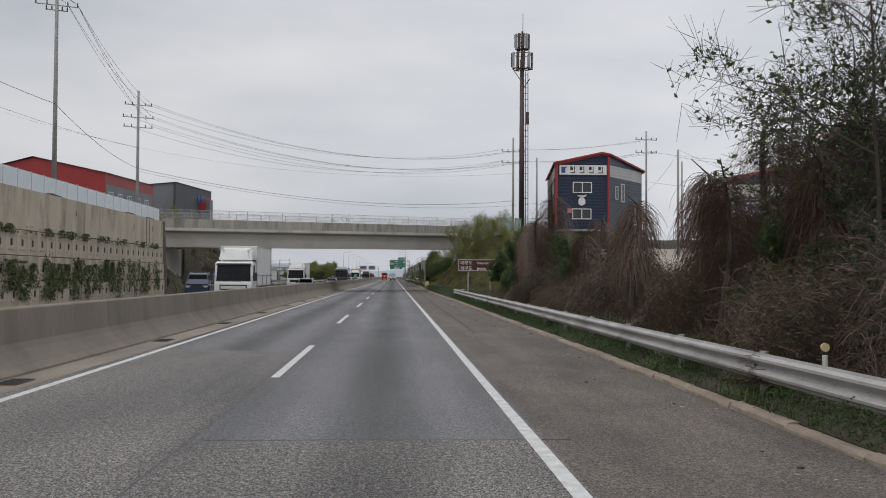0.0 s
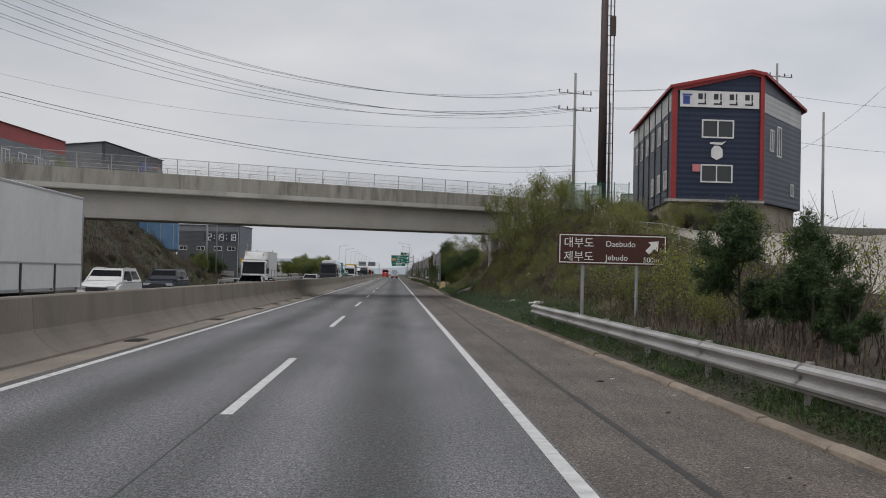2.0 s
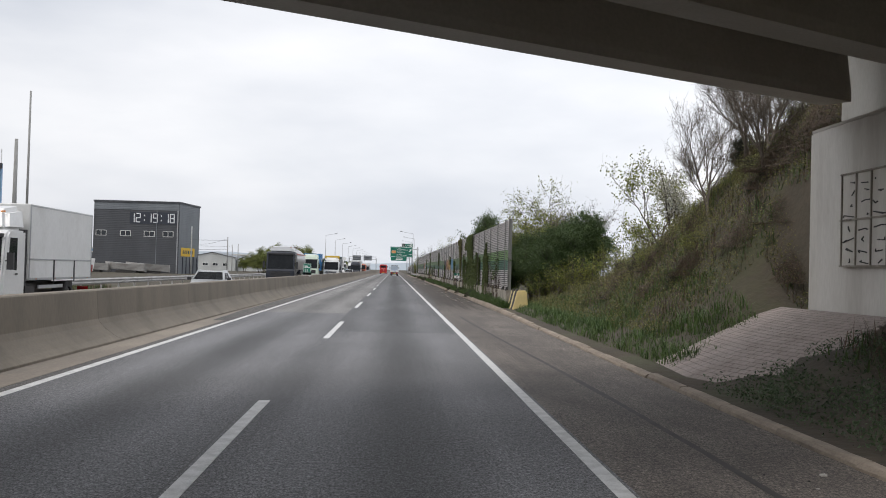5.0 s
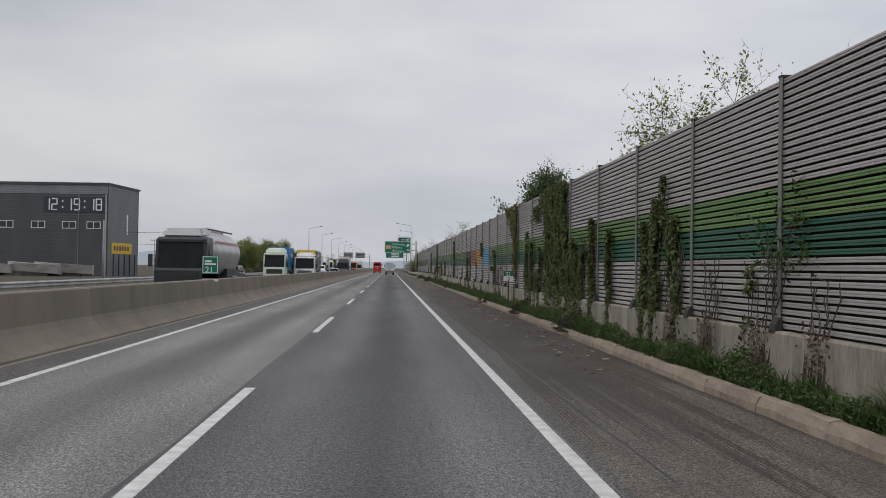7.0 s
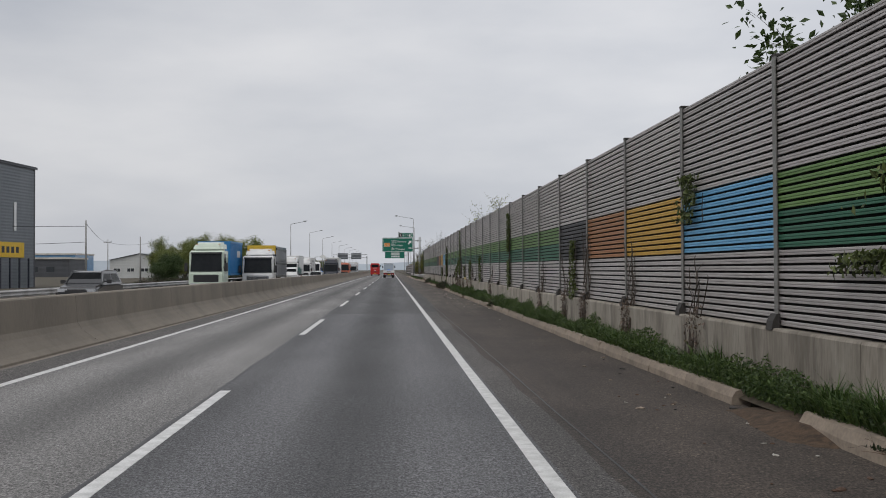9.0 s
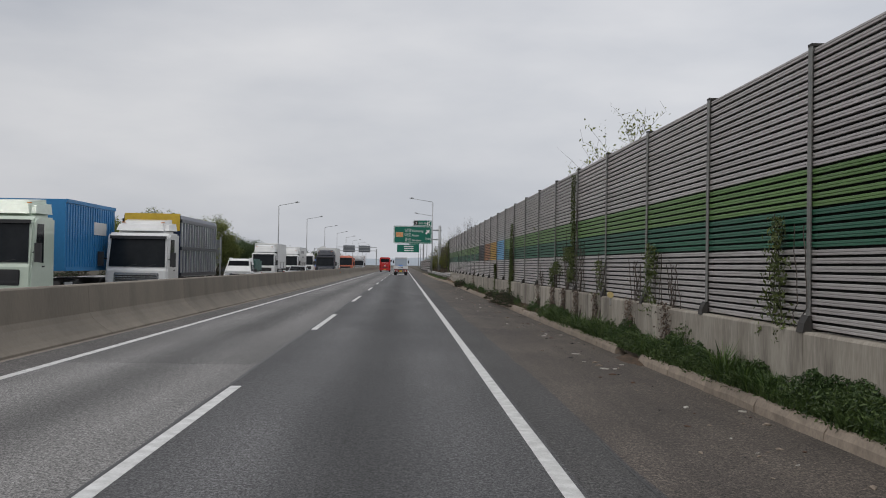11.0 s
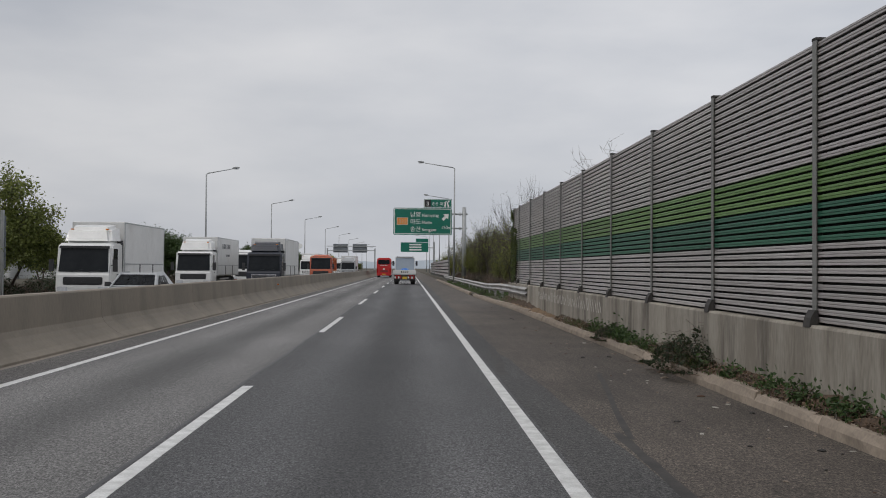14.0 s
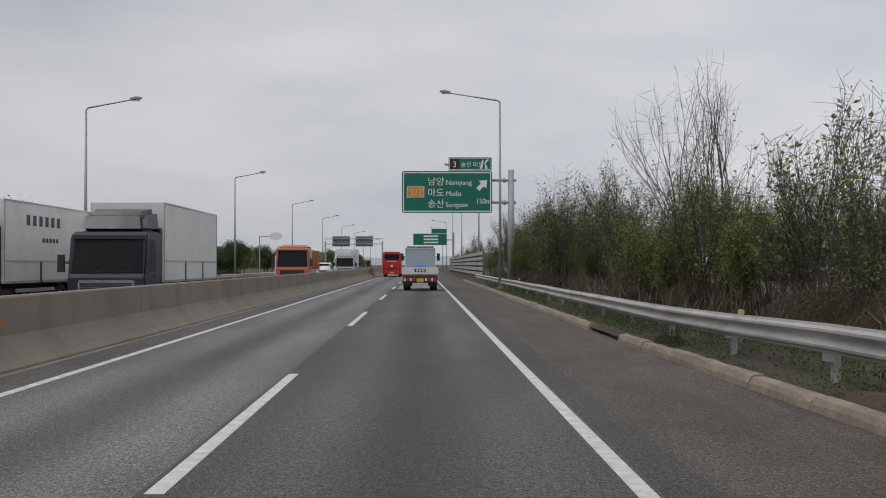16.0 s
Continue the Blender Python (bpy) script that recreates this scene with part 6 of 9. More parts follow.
for x, y, w, h in ((12.0, 118.6, 0.8, 1.5), (13.2, 118.4, 0.7, 1.9), (15.4, 118.2, 0.9, 1.3)):
    cb = thing("equipment_cabinet", "grey equipment cabinet in the mast yard", "cabinet", "mast cabinets", (x, y, 6.9))
    box_part("body", (0, 0, 0, w, 0.5, h), GREY_POST, cb, bevel=0.02)
    box_part("door", (0.05, -0.02, 0.1, w - 0.05, 0.0, h - 0.1), PALE_CLAD, cb)

# ---- vehicles ----
def car_paint(name, c, rough=0.3, coat=0.4):
    m = mat(name, c, tuple(v * 0.9 for v in c), rough=rough, scale=1.2, fine=9, bump=0.01, stain=tuple(v * 0.75 + 0.02 for v in c), stain_scale=1.0, stain_amount=0.35)
    m.node_tree.nodes["Principled BSDF"].inputs["Coat Weight"].default_value = coat
    return m


V_SCREEN = mat("vehicle_glass", (0.008, 0.01, 0.012), (0.014, 0.016, 0.018), rough=0.12, scale=1.0, fine=5, bump=0.0)
V_SCREEN.node_tree.nodes["Principled BSDF"].inputs["IOR"].default_value = 1.28
V_WHITE = car_paint("vehicle_white", (0.68, 0.68, 0.67))
V_BOX = mat("box_body_white", (0.66, 0.66, 0.65), (0.6, 0.6, 0.59), rough=0.5, scale=0.7, fine=8, bump=0.02, stain=(0.45, 0.44, 0.42), stain_scale=0.6, stain_amount=0.5)
V_GREY = car_paint("vehicle_silver", (0.36, 0.37, 0.38))
V_BLACK = car_paint("vehicle_black", (0.02, 0.021, 0.024))
V_NAVY = car_paint("vehicle_navy", (0.015, 0.03, 0.085))
V_STEELBLUE = car_paint("vehicle_slate_blue", (0.014, 0.018, 0.03), 0.38, 0.1)
V_RED = car_paint("vehicle_red", (0.5, 0.012, 0.012))
V_ORANGE = car_paint("vehicle_orange", (0.45, 0.1, 0.04))
V_MINT = car_paint("vehicle_pale_green", (0.52, 0.6, 0.5))
V_BLUE = car_paint("container_blue", (0.03, 0.2, 0.45), 0.5, 0.0)
V_TARP = mat("blue_tarpaulin", (0.03, 0.16, 0.5), (0.02, 0.11, 0.38), rough=0.6, scale=2, fine=10, bump=0.5, depth=0.05)
V_GREEN_TARP = mat("green_tarpaulin", (0.07, 0.15, 0.13), (0.04, 0.1, 0.09), rough=0.7, scale=2, fine=10, bump=0.5, depth=0.05)
V_TANK = mat("tank_steel", (0.5, 0.5, 0.5), (0.38, 0.38, 0.39), rough=0.35, metal=0.6, scale=0.8, fine=8, bump=0.02, stain=(0.25, 0.24, 0.23), stain_scale=0.6)
V_PLASTIC = mat("dark_plastic", (0.022, 0.022, 0.024), (0.03, 0.03, 0.032), rough=0.6, scale=4, fine=40)
V_CHASSIS = mat("chassis", (0.03, 0.028, 0.027), (0.05, 0.045, 0.042), rough=0.8, scale=3, fine=20)
V_RUBBER = mat("tyre_rubber", (0.016, 0.016, 0.016), (0.028, 0.027, 0.026), rough=0.85, scale=4, fine=40)
V_RIM = mat("wheel_rim", (0.34, 0.33, 0.32), (0.2, 0.19, 0.18), rough=0.5, metal=0.6, scale=5, fine=20)
V_LENS = mat("headlight_lens", (0.55, 0.56, 0.58), (0.4, 0.41, 0.43), rough=0.1, bump=0)
V_TAIL = mat("tail_light", (0.35, 0.01, 0.01), rough=0.2, bump=0)
V_AMBER = mat("amber_light", (0.6, 0.2, 0.02), rough=0.3, bump=0)
V_YELLOW = mat("plate_yellow", (0.62, 0.42, 0.04), rough=0.5, bump=0)
V_CHROME = mat("chrome_grille", (0.5, 0.5, 0.52), (0.42, 0.42, 0.44), rough=0.25, metal=0.8, bump=0)
V_COVER = mat("grey_cover_panel", (0.36, 0.41, 0.47), (0.32, 0.37, 0.42), rough=0.35, scale=0.8, fine=6, bump=0.02)


def add_wheel(parent, x, y, r, w, face):
    """One wheel: tyre with a rounded shoulder, rim with a hub."""
    hub = new("wheel")
    hub.parent = parent
    hub.location = (x, y, r)
    bm = bmesh.new()
    n = 22
    prof = [(-w / 2, r * 0.6), (-w / 2, r * 0.9), (-w * 0.36, r), (w * 0.36, r), (w / 2, r * 0.9), (w / 2, r * 0.6)]
    rings = []
    for k in range(n):
        a = k * math.tau / n
        rings.append([bm.verts.new((px, pr * math.cos(a), pr * math.sin(a))) for px, pr in prof])
    for k in range(n):
        p, q = rings[k], rings[(k + 1) % n]
        for j in range(len(prof)):
            bm.faces.new((p[j], p[(j + 1) % len(prof)], q[(j + 1) % len(prof)], q[j]))
    part("tyre", bm, V_RUBBER, hub, smooth=False)
    bm = bmesh.new()
    add_tube(bm, (-w * 0.42 * face, 0, 0), (w * 0.34 * face, 0, 0), r * 0.6, r * 0.6, 16)
    add_tube(bm, (w * 0.34 * face, 0, 0), (w * 0.46 * face, 0, 0), r * 0.28, r * 0.2, 10)
    for k in range(6):
        a = k * math.tau / 6
        add_tube(bm, (w * 0.34 * face, r * 0.42 * math.cos(a), r * 0.42 * math.sin(a)), (w * 0.39 * face, r * 0.42 * math.cos(a), r * 0.42 * math.sin(a)), r * 0.05, sides=5)
    part("rim", bm, V_RIM, hub)
    return hub


def mirror(parent, x, y, z, side, h=0.55):
    bm = bmesh.new()
    add_tube(bm, (x, y, z + h * 0.5), (x + 0.16 * side, y - 0.12, z + h * 0.55), 0.02, sides=5)
    m = Matrix.Translation((x + 0.22 * side, y - 0.12, z))
    add_box(bm, -0.1, -0.06, 0, 0.1, 0.07, h, m)
    return part("mirror", bm, V_PLASTIC, parent)


def cab(v, w, top, length, paint, lower=None, grille=None, deflector=0.0, deflector_paint=None, base=0.42):
    """A cab-over lorry cab that faces -y with its front at y = 0."""
    h = w / 2
    belt = base + (top - base) * 0.42
    bm = bmesh.new()
    add_side(bm, [(0.05, base), (0.0, base + 0.3), (0.03, belt - 0.12), (0.08, belt), (0.30, top - 0.18), (0.45, top - 0.03), (0.7, top), (length, top), (length, base)], -h, h)
    round_edges(bm, 0.07, 2)
    body = part("cab", bm, paint, v)
    zt, yb, yt = top - 0.24, 0.072, 0.275
    bm = bmesh.new()
    s = h - 0.12
    q = [(-s, yb - 0.02, belt + 0.04), (s, yb - 0.02, belt + 0.04), (s - 0.05, yt - 0.02, zt), (-s + 0.05, yt - 0.02, zt)]
    a = [bm.verts.new(p) for p in q] + [bm.verts.new((p[0], p[1] + 0.05, p[2])) for p in q]
    for f in ((0, 1, 2, 3), (7, 6, 5, 4), (0, 4, 5, 1), (1, 5, 6, 2), (2, 6, 7, 3), (3, 7, 4, 0)):
        bm.faces.new([a[k] for k in f])
    glass = part("windscreen", bm, V_SCREEN, body)
    bm = bmesh.new()
    for k in (-0.5, 0.25):
        add_tube(bm, (k, yb - 0.03, belt + 0.03), (k + 0.5, yb + 0.0, belt + 0.14), 0.012, sides=4)
    part("wiper", bm, V_PLASTIC, glass)
    box_part("sun_visor", (-s, 0.16, zt - 0.02, s, 0.30, zt + 0.1), V_PLASTIC, body)
    for sd in (-1, 1):
        bm = bmesh.new()
        x0, x1 = sorted((sd * (h + 0.004), sd * (h - 0.03)))
        add_side(bm, [(0.38, belt + 0.06), (0.52, zt - 0.02), (1.15, zt - 0.02), (1.15, belt + 0.02)], x0, x1)
        part("side_window", bm, V_SCREEN, body)
        bm = bmesh.new()
        x0, x1 = sorted((sd * (h + 0.008), sd * (h + 0.03)))
        add_box(bm, x0, 1.0, belt - 0.12, x1, 1.2, belt - 0.07)
        part("door_handle", bm, V_PLASTIC, body)
        mirror(body, sd * (h - 0.02), 0.2, belt + 0.05, sd, top * 0.2)
        box_part("headlight", (sd * (h - 0.32) - 0.22, -0.02, base + 0.12, sd * (h - 0.32) + 0.22, 0.1, base + 0.34), V_LENS, body, bevel=0.02)
        add_wheel(v, sd * (h - 0.17), 1.25, 0.5, 0.3, sd)
    gr = box_part("grille", (-h * 0.72, -0.025, base + 0.42, h * 0.72, 0.1, belt - 0.2), grille or V_PLASTIC, body, bevel=0.03)
    for k in range(3):
        z = base + 0.5 + k * (belt - 0.3 - base - 0.5) / 2.5
        box_part("slat", (-h * 0.66, -0.04, z, h * 0.66, -0.02, z + 0.05), V_PLASTIC if grille else (lower or paint), gr)
    bp = box_part("bumper", (-h - 0.01, -0.05, base - 0.14, h + 0.01, 0.3, base + 0.1), lower or paint, body, bevel=0.05)
    box_part("number_plate_bar", (-0.28, -0.065, base - 0.06, 0.28, -0.05, base + 0.06), V_WHITE, bp)
    if deflector:
        bm = bmesh.new()
        d = h - 0.12
        lo = [(-d, 0.55, top - 0.05), (d, 0.55, top - 0.05), (d + 0.06, length + 0.1, top - 0.05), (-d - 0.06, length + 0.1, top - 0.05)]
        hi = [(-d + 0.2, 0.95, top + deflector * 0.8), (d - 0.2, 0.95, top + deflector * 0.8), (d, length + 0.1, top + deflector), (-d, length + 0.1, top + deflector)]
        a = [bm.verts.new(p) for p in lo + hi]
        for f in ((3, 2, 1, 0), (4, 5, 6, 7), (0, 1, 5, 4), (1, 2, 6, 5), (2, 3, 7, 6), (3, 0, 4, 7)):
            bm.faces.new([a[k] for k in f])
        round_edges(bm, 0.16, 4)
        df = part("roof_deflector", bm, deflector_paint or paint, v)
        for k in (-1, 1):
            box_part("marker_light", (k * d * 0.72 - 0.07, 0.93, top + deflector * 0.68, k * d * 0.72 + 0.07, 1.0, top + deflector * 0.74), V_AMBER, df)
    return body


def chassis(v, w, y0, y1, axles):
    bm = bmesh.new()
    for s in (-1, 1):
        add_box(bm, s * 0.42 - 0.06, y0, 0.72, s * 0.42 + 0.06, y1, 0.98)
    part("chassis", bm, V_CHASSIS, v)
    for y in axles:
        for s in (-1, 1):
            add_wheel(v, s * (w / 2 - 0.3), y, 0.5, 0.52, s)
    for s in (-1, 1):
        bm = bmesh.new()
        add_box(bm, s * (w / 2 - 0.04) - 0.02, y0 + 1.6, 0.5, s * (w / 2 - 0.04) + 0.02, axles[0] - 0.8, 0.62)
        add_box(bm, s * (w / 2 - 0.04) - 0.02, y0 + 1.6, 0.78, s * (w / 2 - 0.04) + 0.02, axles[0] - 0.8, 0.9)
        part("side_guard", bm, V_GREY, v)
        box_part("fuel_tank", (s * 0.82 - 0.3, y0 + 0.5, 0.45, s * 0.82 + 0.3, y0 + 1.5, 0.95), V_CHASSIS, v, bevel=0.06)
    box_part("rear_bumper", (-w / 2 + 0.1, y1 - 0.1, 0.45, w / 2 - 0.1, y1, 0.6), V_CHASSIS, v)
    for s in (-1, 1):
        box_part("tail_light", (s * 0.9 - 0.22, y1, 0.62, s * 0.9 + 0.22, y1 + 0.04, 0.76), V_TAIL, v)


def box_truck(label, paint, x, y, length=7.4, top=3.75, cab_top=2.75, deflector=0.85, lower=None, grille=None, letters=False, body=None, dpaint=None):
    v = thing("box_truck", label, "truck", "lorries on the far carriageway")
    w = 2.45
    cab(v, w, cab_top, 1.9, paint, lower, grille, deflector, dpaint)
    y0, y1 = 2.25, 2.25 + length
    bm = bmesh.new()
    add_box(bm, -1.22, y0, 1.08, 1.22, y1, top)
    round_edges(bm, 0.03, 1)
    bd = part("cargo_body", bm, body or V_BOX, v)
    for s in (-1, 1):
        x0, x1 = sorted((s * 1.221, s * 1.235))
        for c in ((y0 + 0.02, 1.08, y1 - 0.02, 1.16), (y0 + 0.02, 1.78, y1 - 0.02, 1.83), (y0 + 0.02, top - 0.08, y1 - 0.02, top - 0.02), (y0 + 0.02, 1.16, y0 + 0.09, top - 0.08), (y1 - 0.09, 1.16, y1 - 0.02, top - 0.08)):
            box_part("rail", (x0, c[0], c[1], x1, c[2], c[3]), V_GREY, bd)
        for k in (0.35, 0.68):
            box_part("latch", (x0, y0 + length * k, 1.0, x1 + 0.01 * s if s > 0 else x1, y0 + length * k + 0.1, 1.8), V_PLASTIC, bd)
        for k in range(4):
            box_part("marker_light", (x0, y0 + 0.6 + k * (length - 1.2) / 3, 1.1, x1, y0 + 0.8 + k * (length - 1.2) / 3, 1.15), V_AMBER, bd)
        if letters and s > 0:
            for k in range(6):
                box_part("letter_bar", (1.2215, y0 + 1.8 + 0.55 * k, 3.0, 1.226, y0 + 2.1 + 0.55 * k, 3.35), DARK_INK, bd)
            for k in range(5):
                box_part("letter_bar", (1.2215, y0 + 3.2 + 0.32 * k, 2.45, 1.226, y0 + 3.42 + 0.32 * k, 2.6), DARK_INK, bd)
    bm = bmesh.new()
    add_box(bm, -1.15, 1.95, 0.9, 1.15, 2.22, top - 0.9)
    part("gap_cover", bm, V_PLASTIC, v)
    chassis(v, w, 1.7, y1, [y1 - 2.6] if length < 8 else [y1 - 3.4, y1 - 2.1])
    v.matrix_basis = Matrix.Translation((x, y, 0))
    return v


def tank_truck(x, y):
    v = thing("tank_truck", "blue-cabbed bulk tank lorry with a grey tank", "truck", "lorries on the far carriageway")
    cab(v, 2.5, 3.1, 2.1, V_STEELBLUE, V_STEELBLUE, V_PLASTIC, 0.55, V_GREY)
    bm = bmesh.new()
    n, secs = 20, ((2.9, 0.75), (3.2, 1.12), (4.2, 1.22), (8.0, 1.22), (11.6, 1.22), (12.3, 1.1), (12.6, 0.7))
    rings = []
    for yy, r in secs:
        drop = 0.35 if 4 < yy < 11.7 else 0.1
        ring = []
        for k in range(n):
            a = k * math.tau / n
            z = math.sin(a)
            ring.append(bm.verts.new((r * math.cos(a) * (1 if z > 0 else 0.85 + 0.15 * (1 + z)), yy, 2.35 + (r + (drop if z < 0 else 0)) * z)))
        rings.append(ring)
    for p, q in zip(rings, rings[1:]):
        for k in range(n):
            bm.faces.new((p[k], p[(k + 1) % n], q[(k + 1) % n], q[k]))
    bm.faces.new(rings[0])
    bm.faces.new(rings[-1])
    tk = part("tank", bm, V_TANK, v, smooth=True)
    for s in (-1, 1):
        box_part("red_stripe", (s * 1.16 - 0.02, 3.3, 2.9, s * 1.16 + 0.02, 12.2, 2.98), V_RED, tk)
        box_part("walkway_rail", (s * 0.55 - 0.03, 3.2, 3.6, s * 0.55 + 0.03, 12.4, 3.68), RUST, tk)
    for k in range(4):
        bm = bmesh.new()
        add_tube(bm, (0, 4.2 + 2.2 * k, 3.5), (0, 4.2 + 2.2 * k, 3.68), 0.3, sides=12)
        part("hatch", bm, V_GREY, tk)
    box_part("blue_skirt", (-1.1, 7.5, 1.1, 1.1, 12.2, 1.5), V_STEELBLUE, tk)
    chassis(v, 2.5, 1.8, 12.6, [9.2, 10.5, 11.8])
    v.matrix_basis = Matrix.Translation((x, y, 0))


def container_truck(x, y):
    v = thing("container_truck", "pale green tractor lorry carrying a blue container", "truck", "lorries on the far carriageway")
    cab(v, 2.5, 3.15, 2.2, V_MINT, V_MINT, V_PLASTIC, 0.65)
    bm = bmesh.new()
    add_box(bm, -1.2, 3.4, 1.3, 1.2, 9.5, 3.9)
    ct = part("container", bm, V_BLUE, v)
    for s in (-1, 1):
        bm = bmesh.new()
        for k in range(20):
            ya = 3.55 + 0.295 * k
            add_box(bm, s * 1.215 - 0.02, ya, 1.45, s * 1.215 + 0.02, ya + 0.16, 3.75)
        part("corrugation", bm, V_BLUE, ct)
        for z in (1.3, 3.78):
            box_part("rail", (s * 1.22 - 0.03, 3.4, z, s * 1.22 + 0.03, 9.5, z + 0.13), V_BLUE, ct)
    box_part("marking_bar", (1.245, 6.6, 2.7, 1.25, 8.2, 3.2), V_WHITE, ct)
    chassis(v, 2.5, 1.8, 12.0, [5.0, 9.6, 10.9])
    v.matrix_basis = Matrix.Translation((x, y, 0))


def cage_truck(x, y):
    v = thing("stake_truck", "white lorry with a tall dark ribbed cargo body", "truck", "lorries on the far carriageway")
    cab(v, 2.45, 2.85, 2.0, V_WHITE, V_GREY, V_CHROME, 0.6)
    bm = bmesh.new()
    add_box(bm, -1.18, 2.4, 1.1, 1.18, 10.2, 3.65)
    bd = part("cargo_body", bm, V_NAVY, v)
    for s in (-1, 1):
        for k in range(15):
            ya = 2.45 + 0.54 * k
            box_part("rib", (s * 1.2 - 0.04, ya, 1.2, s * 1.2 + 0.04, ya + 0.12, 3.4), V_GREY, bd)
        for z in (1.1, 2.2, 3.35):
            box_part("rail", (s * 1.2 - 0.05, 2.4, z, s * 1.2 + 0.05, 10.2, z + 0.14), V_STEELBLUE, bd)
    box_part("yellow_board", (-1.15, 2.36, 3.0, 1.15, 2.42, 3.72), V_YELLOW, bd)
    chassis(v, 2.45, 1.8, 10.2, [6.8, 8.1])
    v.matrix_basis = Matrix.Translation((x, y, 0))


def tarp_truck(x, y):
    v = thing("cargo_truck", "white lorry with a load under blue tarpaulin", "truck", "lorries on the far carriageway")
    cab(v, 2.45, 2.95, 2.0, V_WHITE, V_WHITE, V_PLASTIC, 0.3)
    box_part("bed", (-1.2, 2.3, 1.0, 1.2, 10.5, 1.25), V_GREY, v)
    bm = bmesh.new()
    bmesh.ops.create_grid(bm, x_segments=10, y_segments=26, size=0.5)
    for p in bm.verts:
        px, py = p.co.x, p.co.y
        p.co = Vector((px * 2.4, 6.4 + py * 8.0, 1.25 + 1.35 * (1 - (2 * abs(px)) ** 4) * (1 - (2 * abs(py)) ** 8) * (0.85 + 0.3 * noise.noise((px * 3, py * 5, 1)))))
    part("tarpaulin", bm, V_TARP, v, smooth=True)
    chassis(v, 2.45, 1.8, 10.5, [7.0, 8.3])
    v.matrix_basis = Matrix.Translation((x, y, 0))


def dump_truck(x, y):
    v = thing("dump_truck", "orange and white dump lorry with a high tipper body", "truck", "lorries on the far carriageway")
    cab(v, 2.5, 2.95, 2.0, V_ORANGE, V_WHITE, V_PLASTIC, 0.25)
    bm = bmesh.new()
    add_side(bm, [(2.3, 1.25), (8.2, 1.25), (8.4, 2.8), (2.2, 2.8), (1.6, 3.05), (1.6, 2.95), (2.2, 2.7)], -1.22, 1.22)
    bd = part("tipper_body", bm, V_YELLOW, v)
    for s in (-1, 1):
        for k in range(8):
            box_part("rib", (s * 1.22 - 0.05, 2.5 + 0.74 * k, 1.3, s * 1.22 + 0.05, 2.62 + 0.74 * k, 2.8), V_ORANGE, bd)
    chassis(v, 2.5, 1.8, 8.3, [5.6, 6.9])
    v.matrix_basis = Matrix.Translation((x, y, 0))


def car(name, label, paint, x, y, kind="sedan", load=None):
    """A car that faces -y: lower body, glasshouse with pillars and panes, lights, wheels."""
    v = thing(name, label, "car", "cars on the far carriageway")
    shapes = {
        "sedan": (4.7, 1.84, [(0.0, 0.35), (0.02, 0.6), (0.25, 0.76), (1.2, 0.93), (3.75, 0.96), (4.6, 0.9), (4.7, 0.6), (4.66, 0.32)], [(1.15, 0.92), (1.95, 1.43), (3.0, 1.46), (3.95, 0.95)]),
        "suv": (4.6, 1.86, [(0.0, 0.42), (0.02, 0.75), (0.2, 0.95), (1.15, 1.1), (4.5, 1.12), (4.6, 0.8), (4.56, 0.4)], [(1.1, 1.08), (1.75, 1.64), (2.4, 1.7), (4.0, 1.66), (4.45, 1.1)]),
        "van": (5.0, 1.9, [(0.0, 0.45), (0.02, 0.8), (0.35, 1.05), (0.95, 1.15), (5.0, 1.15), (5.0, 0.4)], [(0.9, 1.13), (1.55, 1.85), (2.1, 1.95), (4.9, 1.92), (5.0, 1.15)]),
        "pickup": (5.1, 1.76, [(0.0, 0.45), (0.02, 0.95), (0.1, 1.12), (5.1, 1.12), (5.1, 0.5)], [(0.1, 1.1), (0.55, 1.85), (0.9, 1.95), (1.75, 1.95), (1.8, 1.1)]),
    }
    ln, w, low, up = shapes[kind]
    bm = bmesh.new()
    add_side(bm, low, -w / 2, w / 2)
    round_edges(bm, 0.12, 3)
    body = part("body", bm, paint, v)
    bm = bmesh.new()
    n = len(up)
    a, b = [], []
    for k, (yy, z) in enumerate(up):
        hw = w / 2 - (0.06 if k in (0, n - 1) else 0.22)
        a.append(bm.verts.new((-hw, yy, z)))
        b.append(bm.verts.new((hw, yy, z)))
    bm.faces.new(a)
    bm.faces.new(b[::-1])
    for k in range(n):
        bm.faces.new((a[k], a[(k + 1) % n], b[(k + 1) % n], b[k]))
    round_edges(bm, 0.05, 2)
    roof = part("roof", bm, paint, v)
    (y0, z0), (y1, z1) = up[0], up[1]
    g = w / 2 - 0.14
    def pane(nm, q):
        bm = bmesh.new()
        c = [bm.verts.new(p) for p in q]
        bm.faces.new(c)
        ext = bmesh.ops.solidify(bm, geom=bm.faces[:], thickness=0.012)
        return part(nm, bm, V_SCREEN, roof)
    pane("windscreen", [(-g, y0 + 0.1, z0 + 0.07), (g, y0 + 0.1, z0 + 0.07), (g - 0.14, y1 - 0.08, z1 - 0.04), (-g + 0.14, y1 - 0.08, z1 - 0.04)])
    (y2, z2), (y3, z3) = up[-2], up[-1]
    pane("rear_window", [(-g, y3 - 0.06 + 0.05, z3 + 0.08), (g, y3 - 0.01, z3 + 0.08), (g - 0.14, y2 + 0.06, z2 - 0.05), (-g + 0.14, y2 + 0.06, z2 - 0.05)])
    for s in (-1, 1):
        def side_x(z):
            return s * (w / 2 - 0.06 - 0.16 * (z - z0) / max(0.3, z1 - z0) + 0.012)
        zb, zt = z0 + 0.08, z1 - 0.08
        ya, yb = y1 - 0.25, (y1 + y2) / 2 - 0.05
